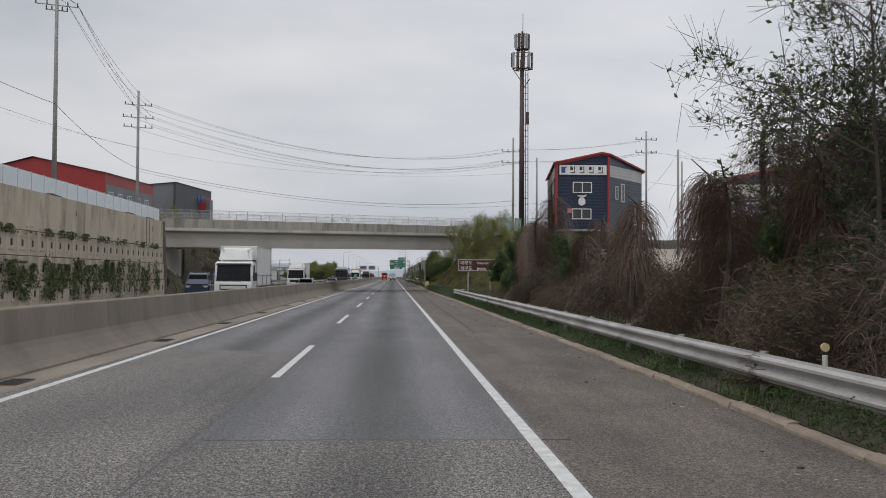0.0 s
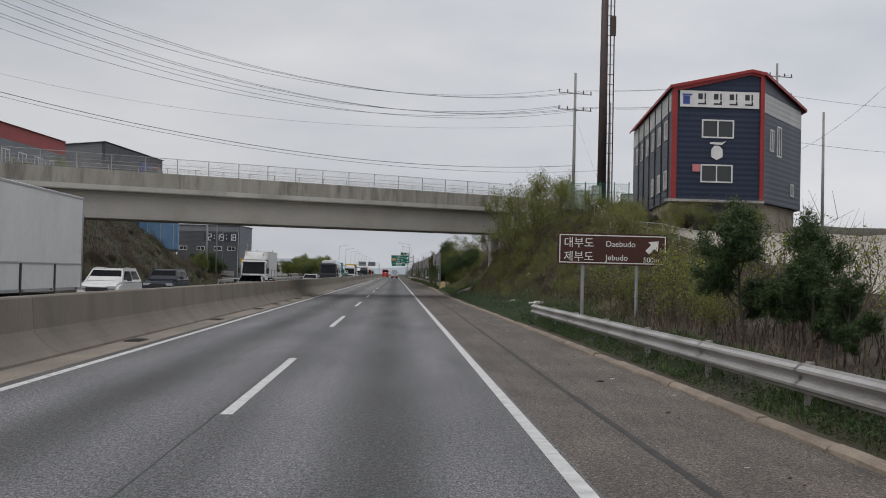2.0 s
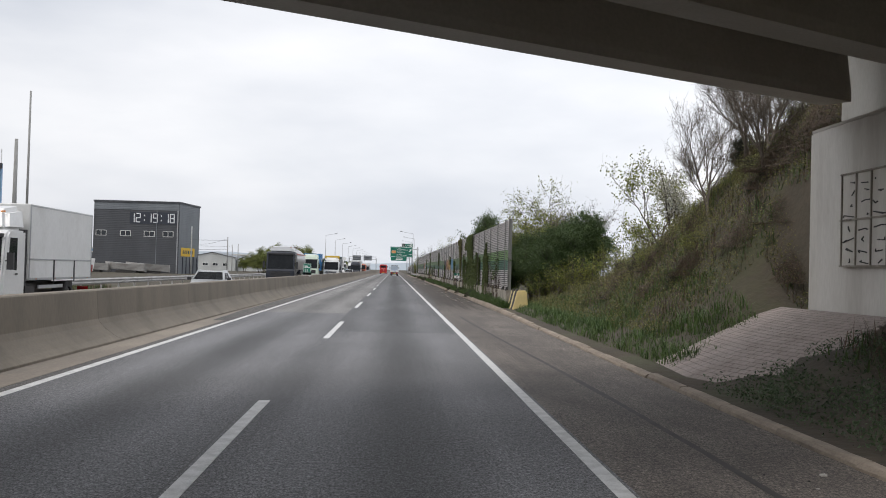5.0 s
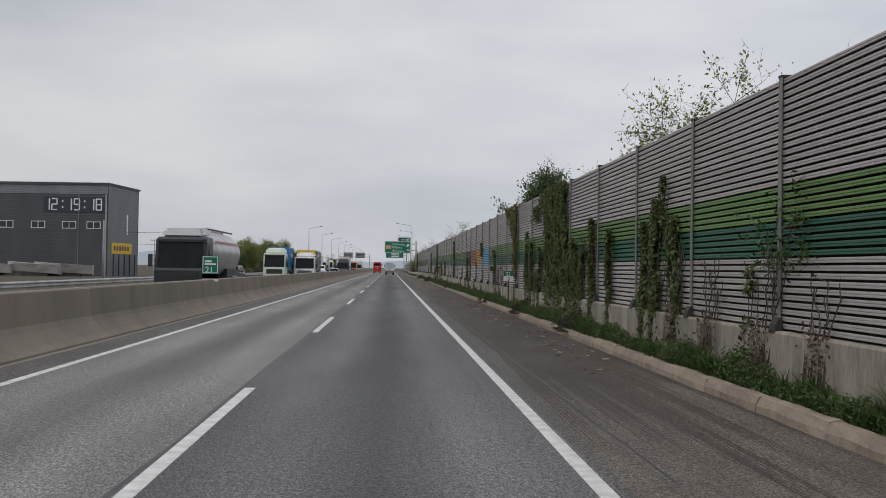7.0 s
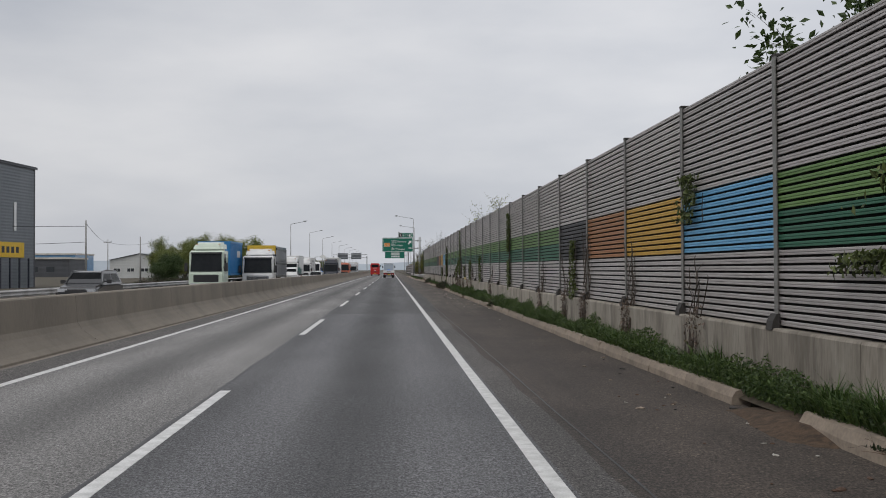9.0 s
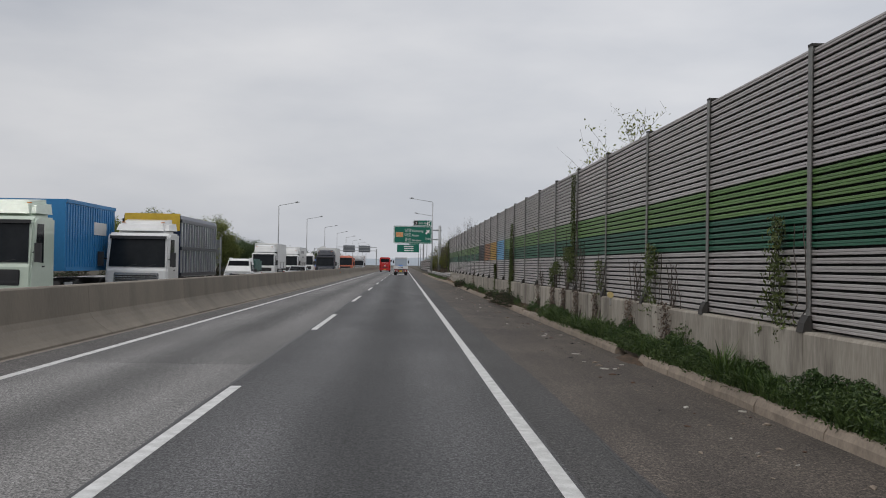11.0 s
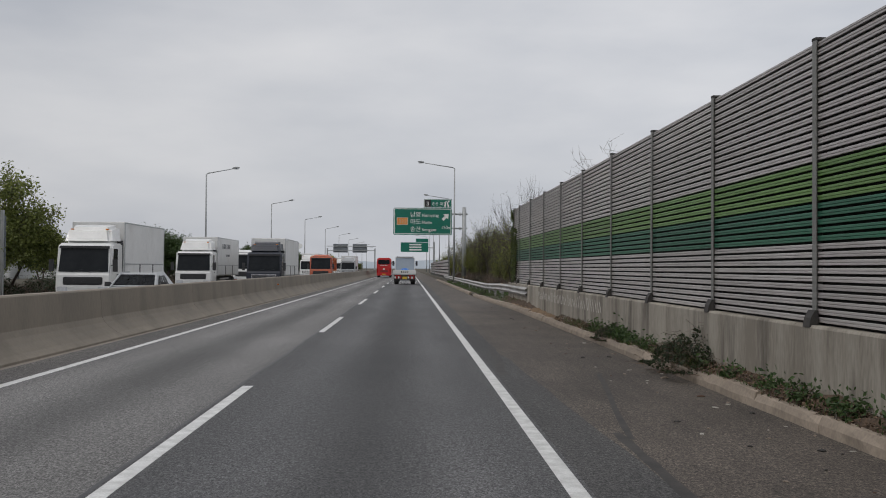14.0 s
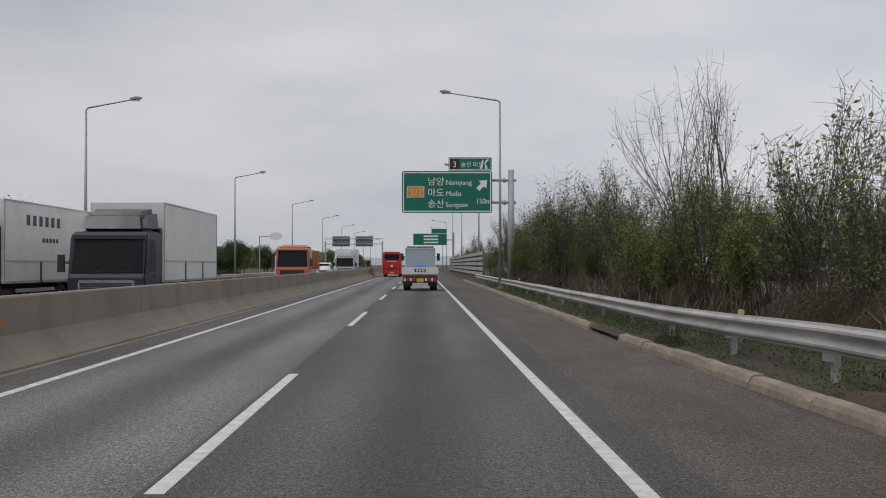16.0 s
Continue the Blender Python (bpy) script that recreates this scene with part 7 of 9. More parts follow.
        yc, yd = (y1 + y2) / 2 + 0.05, y2 + 0.02
        pane("side_window", [(side_x(zb), ya - 0.15, zb), (side_x(zb), yb, zb), (side_x(zt), yb, zt), (side_x(zt), ya + 0.35, zt)])
        pane("side_window", [(side_x(zb), yc, zb), (side_x(zb), yd + 0.2, zb), (side_x(zt), yd - 0.1, zt), (side_x(zt), yc, zt)])
        zl = low[2][1] - 0.22
        box_part("headlight", (s * (w / 2 - 0.3) - 0.2, -0.01, zl, s * (w / 2 - 0.3) + 0.2, 0.2, zl + 0.14), V_LENS, body, bevel=0.02)
        box_part("tail_light", (s * (w / 2 - 0.25) - 0.17, ln - 0.12, zl + 0.05, s * (w / 2 - 0.25) + 0.17, ln + 0.005, zl + 0.2), V_TAIL, body)
        mirror(roof, s * (w / 2 - 0.08), y0 + 0.55, z0 + 0.02, s, 0.17)
        for yw in (0.88, ln - 0.95):
            add_wheel(v, s * (w / 2 - 0.13), yw, 0.33, 0.22, s)
    box_part("grille", (-0.5, -0.015, low[1][1] - 0.12, 0.5, 0.1, low[1][1] + 0.06), V_PLASTIC, body)
    box_part("number_plate_bar", (-0.26, -0.02, 0.42, 0.26, 0.0, 0.53), V_WHITE, body)
    if kind == "pickup":
        box_part("cargo_load", (-0.8, 1.95, 1.1, 0.8, 5.0, 1.95), load or V_TARP, v, "load under a cover", 0.12)
    v.matrix_basis = Matrix.Translation((x, y, 0))
    return v


box_truck("white box lorry with a rounded roof deflector", V_WHITE, -11.9, 63.5, 7.4, 3.75, 2.7, 0.95)
car("suv", "clean white sport utility car", V_WHITE, -15.2, 90, "suv")
car("pickup_truck", "dark blue light truck with a covered load", V_NAVY, -15.5, 70, "pickup")
car("suv", "dark slate blue sport utility car", V_STEELBLUE, -15.5, 103, "suv")
car("sedan", "white four-door saloon car", V_WHITE, -11.6, 112, "sedan")
box_truck("white box lorry with dark-fronted cab", V_WHITE, -15.6, 143, 7.0, 3.7, 2.75, 0.85, V_WHITE, V_PLASTIC)
car("sedan", "silver four-door saloon car", V_GREY, -11.8, 163, "sedan")
tank_truck(-12.0, 199.5)
car("suv", "dark grey sport utility car", V_BLACK, -15.6, 236, "suv")
container_truck(-14.7, 263)
cage_truck(-11.9, 270)
car("pickup_truck", "white light truck with a green covered load", V_WHITE, -11.7, 293, "pickup", V_GREEN_TARP)
car("sedan", "pale silver saloon car", V_GREY, -11.6, 326, "sedan")
box_truck("white box lorry with a plain cargo body", V_WHITE, -16.0, 335, 7.6, 3.8, 2.75, 0.9, V_WHITE, V_PLASTIC)
box_truck("white box lorry with lettered cargo body", V_WHITE, -16.0, 358, 8.6, 3.8, 2.75, 0.9, V_WHITE, V_PLASTIC, True)
box_truck("dark blue-fronted box lorry with a white body", V_STEELBLUE, -11.5, 360, 8.6, 3.8, 2.75, 0.8, V_GREY, V_CHROME)
tarp_truck(-15.9, 379)
dump_truck(-11.4, 404)
box_truck("white box lorry far down the road", V_WHITE, -15.6, 432, 7.4, 3.7, 2.7, 0.8)
box_truck("grey box lorry far down the road", V_GREY, -11.6, 458, 7.4, 3.7, 2.7, 0.8)
car("van", "plain white delivery van", V_WHITE, -15.6, 470, "van")
box_truck("white box lorry far down the road", V_WHITE, -15.5, 500, 8.0, 3.8, 2.75, 0.8)

# red coach ahead
bus = thing("coach", "red long-distance coach seen from behind", "bus", at=(-5.6, 462, 0))
bm = bmesh.new()
add_prism(bm, [(-1.24, 0.35), (-1.25, 2.6), (-1.16, 3.25), (-1.02, 3.4), (1.02, 3.4), (1.16, 3.25), (1.25, 2.6), (1.24, 0.35)], 0.0, 11.5)
round_edges(bm, 0.08, 2)
bb2 = part("body", bm, V_RED, bus)
bm = bmesh.new()
plate_xz(bm, -0.98, 2.3, 0.98, 3.05, -0.03, 0.05, 0.15)
part("rear_window", bm, V_SCREEN, bb2)
for k in range(5):
    box_part("letter_bar", (-0.62 + 0.26 * k, -0.03, 2.02, -0.45 + 0.26 * k, 0.0, 2.16), V_WHITE, bb2)
box_part("emblem_bar", (-0.14, -0.03, 1.35, 0.14, 0.0, 1.6), V_WHITE, bb2)
box_part("bumper", (-1.22, -0.08, 0.38, 1.22, 0.1, 0.75), V_RED, bb2, bevel=0.05)
box_part("number_plate_bar", (-0.28, -0.095, 0.5, 0.28, -0.08, 0.66), V_YELLOW, bb2)
for s in (-1, 1):
    box_part("tail_light", (s * 1.08 - 0.1, -0.03, 0.85, s * 1.08 + 0.1, 0.05, 1.6), V_TAIL, bb2)
    bm = bmesh.new()
    x0, x1 = sorted((s * 1.235, s * 1.26))
    add_box(bm, x0, 0.6, 1.7, x1, 10.9, 2.75)
    part("side_windows", bm, V_SCREEN, bb2)
    mirror(bb2, s * 1.2, 11.4, 2.4, s, 0.5)
    for yy in (2.6, 8.6):
        add_wheel(bus, s * 1.03, yy, 0.5, 0.34, s)
for k in range(4):
    box_part("vent_slat", (-0.7, -0.025, 0.95 + 0.08 * k, 0.7, 0.0, 0.99 + 0.08 * k), V_PLASTIC, bb2)

# flatbed lorry ahead
fl = thing("flatbed_truck", "white flatbed lorry with grey headboard and blue tarpaulin load", "truck", at=(-1.72, 392, 0))
bm = bmesh.new()
add_box(bm, -1.05, 4.9, 0.7, 1.05, 6.8, 2.55)
round_edges(bm, 0.1, 2)
part("cab", bm, V_WHITE, fl)
box_part("bed", (-1.15, 0.1, 0.98, 1.15, 4.7, 1.1), V_GREY, fl)
box_part("headboard", (-1.0, 4.55, 1.1, 1.0, 4.68, 2.78), V_COVER, fl, "grey-blue headboard panel", 0.03)
bm = bmesh.new()
ring_xz(bm, -1.04, 1.1, 1.04, 2.82, 0.06, 4.5, 4.72)
part("headboard_frame", bm, V_WHITE, fl)
tg = box_part("tailgate", (-1.15, 0.0, 1.05, 1.15, 0.06, 1.5), V_WHITE, fl)
for s in (-1, 1):
    box_part("side_gate", (s * 1.14 - 0.025, 0.06, 1.05, s * 1.14 + 0.025, 4.6, 1.48), V_WHITE, fl)
    for k in range(4):
        box_part("reflective_stripe", (s * 0.68 - 0.36 + 0.19 * k, -0.035, 0.62, s * 0.68 - 0.24 + 0.19 * k, -0.02, 0.82), V_RED if k % 2 else V_WHITE, fl)
    box_part("tail_light", (s * 0.7 - 0.3, -0.03, 0.85, s * 0.7 + 0.3, 0.02, 0.95), V_TAIL, fl)
    box_part("mudguard", (s * 0.8 - 0.3, 0.3, 0.3, s * 0.8 + 0.3, 0.34, 0.8), V_PLASTIC, fl)
    mirror(fl, s * 1.05, 6.6, 1.95, s, 0.5)
    for yy in (1.2, 5.6):
        add_wheel(fl, s * 0.85, yy, 0.4, 0.45 if yy < 2 else 0.24, s)
box_part("plate_bar", (-0.36, -0.015, 1.2, 0.36, 0.0, 1.4), V_PLASTIC, tg)
for k in range(3):
    box_part("digit_bar", (-0.26 + 0.2 * k, -0.025, 1.23, -0.12 + 0.2 * k, -0.012, 1.37), V_WHITE, tg)
box_part("rear_frame", (-1.1, -0.02, 0.5, 1.1, 0.1, 0.98), V_CHASSIS, fl)
box_part("number_plate_bar", (-0.22, -0.045, 0.55, 0.22, -0.022, 0.8), V_YELLOW, fl)
bm = bmesh.new()
bmesh.ops.create_icosphere(bm, subdivisions=3, radius=1)
for p in bm.verts:
    p.co = Vector((p.co.x * 0.55, 2.2 + p.co.y * 1.3, 1.32 + max(-0.22, p.co.z * 0.36) + 0.05 * noise.noise(p.co * 3)))
part("tarpaulin_load", bm, V_TARP, fl, smooth=True)
bm = bmesh.new()
for yy in (5.2, 6.4):
    add_box(bm, -0.9, yy, 2.6, 0.9, yy + 0.08, 2.92)
for xx in (-0.9, 0.82):
    add_box(bm, xx, 5.0, 2.82, xx + 0.08, 6.6, 2.95)
part("roof_rack", bm, V_PLASTIC, fl)

# ---- plants ----
BARK = mat("bark", (0.085, 0.07, 0.058), (0.05, 0.042, 0.036), rough=0.95, scale=6, fine=40, bump=0.5, depth=0.01)
BARK_PALE = mat("bark_pale", (0.15, 0.125, 0.10), (0.09, 0.075, 0.06), rough=0.95, scale=6, fine=40, bump=0.4, depth=0.01)
L_FRESH = leaf_mat("leaf_fresh", (0.27, 0.29, 0.06), (0.13, 0.15, 0.04), trans=0.42)
L_SPRING = leaf_mat("leaf_spring", (0.23, 0.26, 0.065), (0.09, 0.11, 0.032), trans=0.38)
L_OLIVE = leaf_mat("leaf_olive", (0.19, 0.18, 0.05), (0.07, 0.07, 0.025))
L_IVY_DEEP = leaf_mat("leaf_deep_green", (0.07, 0.12, 0.032), (0.022, 0.048, 0.014))
L_GREEN = leaf_mat("leaf_green", (0.075, 0.115, 0.03), (0.035, 0.065, 0.02))
L_DARK = leaf_mat("leaf_dark", (0.03, 0.048, 0.016), (0.012, 0.022, 0.009))
L_IVY = leaf_mat("leaf_ivy", (0.13, 0.165, 0.045), (0.04, 0.055, 0.019))
L_DRY = leaf_mat("dry_stalk", (0.15, 0.103, 0.07), (0.045, 0.031, 0.024), trans=0.1)
L_RUSSET = leaf_mat("russet_vine", (0.17, 0.108, 0.072), (0.05, 0.032, 0.025), trans=0.1)
L_TAN = leaf_mat("tan_grass", (0.21, 0.165, 0.095), (0.10, 0.08, 0.045), trans=0.15)
L_GRASS = leaf_mat("grass_blade", (0.095, 0.15, 0.034), (0.032, 0.068, 0.018))
L_BLUE = leaf_mat("bluish_grass", (0.1, 0.145, 0.07), (0.04, 0.068, 0.03))
L_BRUSH = leaf_mat("brush_leaf", (0.24, 0.235, 0.075), (0.1, 0.095, 0.045), trans=0.38)
L_WEED = leaf_mat("weed_leaf", (0.1, 0.15, 0.04), (0.03, 0.055, 0.018))
L_WHITE = leaf_mat("blossom", (0.5, 0.48, 0.42), (0.25, 0.26, 0.14))


class Soup:
    """Loose faces gathered for one mesh."""

    def __init__(self):
        self.v, self.f = [], []
        self.thin = 0.5

    def stick(self, p, q, r0, r1, sides=4):
        d = (q - p)
        if d.length < 1e-5:
            return
        d.normalize()
        s = d.orthogonal().normalized()
        t = d.cross(s)
        b = len(self.v)
        for c, r in ((p, r0), (q, r1)):
            for k in range(sides):
                a = k * math.tau / sides
                self.v.append(tuple(c + (s * math.cos(a) + t * math.sin(a)) * r))
        for k in range(sides):
            self.f.append((b + k, b + (k + 1) % sides, b + sides + (k + 1) % sides, b + sides + k))

    def leaf(self, p, size, rnd, flat=None):
        n = Vector((rnd.gauss(0, 1), rnd.gauss(0, 1), rnd.gauss(0, 1) + 0.4)) if flat is None else flat + Vector((rnd.gauss(0, 0.45), rnd.gauss(0, 0.45), rnd.gauss(0, 0.45)))
        n.normalize()
        u = n.orthogonal().normalized()
        u = Matrix.Rotation(rnd.uniform(0, math.tau), 3, n) @ u
        w = n.cross(u)
        b = len(self.v)
        self.v += [tuple(p - u * size), tuple(p + w * size * self.thin + n * size * 0.15), tuple(p + u * size), tuple(p - w * size * self.thin + n * size * 0.15)]
        self.f.append((b, b + 1, b + 2, b + 3))

    def blade(self, p, h, w, lean, rnd):
        a = rnd.uniform(0, math.tau)
        d = Vector((math.cos(a), math.sin(a), 0))
        e = Vector((-d.y, d.x, 0)) * w
        k = rnd.uniform(0.2, 1.0) * lean
        m = p + Vector((0, 0, h * 0.55)) + d * h * k * 0.3
        t = p + Vector((0, 0, h * (1 - 0.3 * k))) + d * h * k
        b = len(self.v)
        self.v += [tuple(p - e), tuple(p + e), tuple(m + e * 0.7), tuple(m - e * 0.7), tuple(t)]
        self.f += [(b, b + 1, b + 2, b + 3), (b + 3, b + 2, b + 4)]

    def ribbon(self, pts, w):
        b = len(self.v)
        for k, p in enumerate(pts):
            d = (pts[min(k + 1, len(pts) - 1)] - pts[max(k - 1, 0)])
            e = d.cross(Vector((0.3, 1, 0.2)))
            e = (e.normalized() if e.length > 1e-6 else Vector((1, 0, 0))) * w * (1 - 0.6 * k / len(pts))
            self.v += [tuple(p - e), tuple(p + e)]
        for k in range(len(pts) - 1):
            self.f.append((b + 2 * k, b + 2 * k + 1, b + 2 * k + 3, b + 2 * k + 2))

    def put(self, name, material, parent=None, label="", smooth=False):
        return raw_mesh(name, self.v, self.f, material, parent, label, smooth)


def plant(name, label, category, seed, height, trunk_r=0.1, stems=1, levels=3, kids=4, angle=0.6, rise=0.25, shrink=0.62, leaves=3, leaf_size=0.06, puff=0.25, leaf=None, bark=None, bare_top=0.0, group="", twigs=0, low=0.25, thin=0.5):
    """A tree or shrub: tapered stems that fork into limbs and twigs, and small leaves round the twig ends."""
    rnd = random.Random(seed)
    wood, crown = Soup(), Soup()
    crown.thin = thin

    def grow(p, d, length, r, level):
        n = 4 if level == 0 else 3
        pts = [p]
        for k in range(n):
            d = (d + Vector((rnd.gauss(0, 0.13), rnd.gauss(0, 0.13), rnd.gauss(0, 0.06) + rise * 0.25))).normalized()
            q = pts[-1] + d * length / n
            wood.stick(pts[-1], q, r * (1 - 0.5 * k / n), r * (1 - 0.5 * (k + 1) / n), 6 if level == 0 else 4 if level == 1 else 3)
            pts.append(q)
        if level >= levels:
            for k in range(leaves):
                c = pts[rnd.randrange(1, len(pts))] + Vector((rnd.gauss(0, puff), rnd.gauss(0, puff), rnd.gauss(0, puff * 0.8)))
                if c.z < height * (1 - bare_top) * rnd.uniform(0.85, 1.1):
                    crown.leaf(c, leaf_size * rnd.uniform(0.6, 1.3), rnd)
            for k in range(twigs):
                c = pts[rnd.randrange(1, len(pts))]
                wood.stick(c, c + Vector((rnd.gauss(0, 0.25), rnd.gauss(0, 0.25), rnd.gauss(0.1, 0.25))), 0.006, 0.003, 3)
            return
        for k in range(kids):
            t = rnd.uniform(low if level == 0 else 0.35, 1.0)
            i = min(len(pts) - 2, int(t * (len(pts) - 1)))
            o = pts[i].lerp(pts[i + 1], t * (len(pts) - 1) - i)
            a = rnd.uniform(0, math.tau)
            side = Matrix.Rotation(a, 3, d) @ d.orthogonal().normalized()
            nd = (d * math.cos(angle * rnd.uniform(0.6, 1.3)) + side * math.sin(angle * rnd.uniform(0.6, 1.3)) + Vector((0, 0, rise))).normalized()
            grow(o, nd, length * shrink * rnd.uniform(0.7, 1.15), r * 0.5 * rnd.uniform(0.8, 1.1), level + 1)
        grow(pts[-1], d, length * shrink, r * 0.5, level + 1)

    for s in range(stems):
        a = rnd.uniform(0, math.tau)
        o = Vector((math.cos(a), math.sin(a), 0)) * (0.0 if stems == 1 else rnd.uniform(0.1, 0.5))
        d = Vector((o.x * 0.5, o.y * 0.5, 1)).normalized()
        total = sum(shrink ** k for k in range(levels + 1))
        grow(o + Vector((0, 0, -0.15)), d, height / total * rnd.uniform(0.8, 1.05), trunk_r, 0)
    ob = thing(name, label, category, group)
    wood.put("trunk", bark or BARK, ob)
    if crown.f:
        crown.put("crown", leaf or L_GREEN, ob)
    return ob


def thicket(name, label, seed, w, d, h, strands=900, leafy=400, leaf=None, stalk=None, group="", size=0.05):
    """A mound of tangled dry vines and stalks with scattered leaves."""
    rnd = random.Random(seed)
    tang, green = Soup(), Soup()

    def top(x, y):
        k = max(0.0, 1 - (2 * x / w) ** 2 - (2 * y / d) ** 2)
        return h * (k ** 0.5) * (0.75 + 0.45 * noise.noise((x * 0.9 + seed, y * 0.9, 2)))

    for k in range(int(strands * 1.9)):
        x, y = rnd.uniform(-w / 2, w / 2), rnd.uniform(-d / 2, d / 2)
        z = top(x, y) * rnd.uniform(0.15, 1.05)
        p = Vector((x, y, max(0.0, z)))
        v = Vector((rnd.gauss(0, 0.8), rnd.gauss(0, 0.8), rnd.gauss(0.4, 0.9))).normalized()
        pts = [p]
        for j in range(5):
            v = (v + Vector((rnd.gauss(0, 0.3), rnd.gauss(0, 0.3), rnd.gauss(-0.42, 0.3)))).normalized()
            q = pts[-1] + v * rnd.uniform(0.1, 0.26)
            q.z = max(0.02, q.z)
            pts.append(q)
        tang.ribbon(pts, rnd.uniform(0.003, 0.011))
    for k in range(leafy):
        x, y = rnd.uniform(-w / 2, w / 2), rnd.uniform(-d / 2, d / 2)
        green.leaf(Vector((x, y, max(0.05, top(x, y) * rnd.uniform(0.3, 1.05)))), size * rnd.uniform(0.6, 1.5), rnd)
    ob = thing(name, label, "bush", group)
    tang.put("tangle", stalk or L_DRY, ob)
    if leafy:
        green.put("leaves", leaf or L_GREEN, ob)
    return ob


def snag(name, label, seed, height, strands=420, group=""):
    """A dead trunk hung with bare vines that fall around it like a ragged tent."""
    rnd = random.Random(seed)
    wood, vine = Soup(), Soup()
    p = Vector((0, 0, -0.2))
    pts = [p]
    for k in range(6):
        p = p + Vector((rnd.gauss(0, 0.07), rnd.gauss(0, 0.07), (height + 0.2) / 6))
        wood.stick(pts[-1], p, 0.11 - 0.012 * k, 0.1 - 0.012 * k, 6)
        pts.append(p)
    for k in range(5):
        q = pts[rnd.randrange(3, 7)]
        wood.stick(q, q + Vector((rnd.gauss(0, 0.22), rnd.gauss(0, 0.22), rnd.uniform(0.1, 0.4))), 0.025, 0.01, 4)
    for k in range(strands):
        z = height * rnd.uniform(0.3, 1.03) ** 0.7
        a = rnd.uniform(0, math.tau)
        q = Vector((0.1 * math.cos(a), 0.1 * math.sin(a), z))
        v = Vector((math.cos(a), math.sin(a), rnd.uniform(-0.2, 0.9))).normalized()
        line = [q]
        for j in range(rnd.randrange(5, 11)):
            v = (v + Vector((rnd.gauss(0, 0.16), rnd.gauss(0, 0.16), -0.42 + rnd.gauss(0, 0.12)))).normalized()
            line.append(line[-1] + v * rnd.uniform(0.1, 0.2))
            if line[-1].z < 0.05:
                break
        vine.ribbon(line, rnd.uniform(0.003, 0.009))
    ob = thing(name, label, "dead tree", group)
    wood.put("trunk", BARK, ob)
    tagged(vine.put("hanging_vine", L_RUSSET, ob), kind="stuff")
    return ob


def settle(x, y, r):
    """The lowest ground within r of a spot, so that a wide bush is bedded into a slope."""
    return min(ground_z(x + a, y + b) for a, b in ((0, 0), (-r, 0), (r, 0), (0, -r), (0, r), (-0.7 * r, -0.7 * r), (-0.7 * r, 0.7 * r))) - 0.05


def place(ob, x, y, s=1.0, turn=0.0, z=None, flat=1.0):
    return copy_thing(ob, Matrix.Translation((x, y, ground_z(x, y) - 0.05 if z is None else z)) @ Matrix.Rotation(turn, 4, "Z") @ Matrix.Diagonal((s, s, s * flat, 1)))


def first(ob, x, y, s=1.0, turn=0.0, z=None):
    ob.matrix_basis = Matrix.Translation((x, y, ground_z(x, y) - 0.05 if z is None else z)) @ Matrix.Rotation(turn, 4, "Z") @ Matrix.Diagonal((s, s, s, 1))
    return ob


# roadside trees before the overpass
near_tree = first(plant("roadside_tree", "tall roadside tree with thin branches and clumps of dark leaves", "tree", 11, 12.0, 0.13, 1, 4, 5, 1.0, 0.02, 0.56, 3, 0.07, 0.13, L_GREEN, BARK, 0.0, "roadside trees", 2, 0.12), 8.4, 15.8, 1.0, 0.4)
tree_b = first(plant("roadside_tree", "slender roadside tree with drooping bare twigs and few leaves", "tree", 12, 9.0, 0.06, 1, 4, 4, 0.8, -0.06, 0.58, 2, 0.06, 0.1, L_GREEN, BARK, 0.0, "roadside trees", 3, 0.15), 6.9, 15.4)
for x, y, s, t in ((10.4, 16.6, 0.85, 2.0),):
    place(near_tree, x, y, s, t)
for x, y, s, t in ((7.9, 16.9, 0.95, 3.9), (9.2, 15.0, 0.9, 1.7)):
    place(tree_b, x, y, s, t)
pine = first(plant("pine_tree", "dark green young pine behind the guard rail", "tree", 21, 4.8, 0.06, 1, 3, 8, 1.0, 0.08, 0.44, 22, 0.11, 0.1, L_IVY_DEEP, BARK, 0.0, "dark pines", 1, 0.08, 0.13), 5.9, 53.5)
for x, y, s, t in ((6.5, 50.2, 0.9, 1.0), (5.7, 64.4, 0.72, 3.0), (5.9, 61.4, 0.5, 2.0), (6.9, 47.5, 0.8, 4.0), (6.4, 62.8, 0.6, 5.5), (5.6, 59.4, 0.36, 0.6), (6.2, 40.5, 0.6, 2.2), (7.6, 17.2, 0.75, 4.2), (5.8, 55.2, 0.95, 1.7), (9.0, 18.0, 0.9, 0.8), (6.6, 21.5, 0.6, 0.4), (7.6, 22.0, 0.75, 2.4), (8.8, 21.0, 0.85, 3.6), (6.3, 18.6, 0.6, 5.4), (7.2, 19.6, 0.7, 1.1), (10.2, 20.5, 0.95, 4.9), (5.9, 36.6, 0.5, 1.2), (8.2, 27.0, 0.7, 5.0)):
    place(pine, x, y, s, t)
dead_tree = first(snag("dead_tree", "dead trunk hung with bare brown vines", 25, 3.6, 760, "vine-hung dead trees"), 6.0, 29.0)
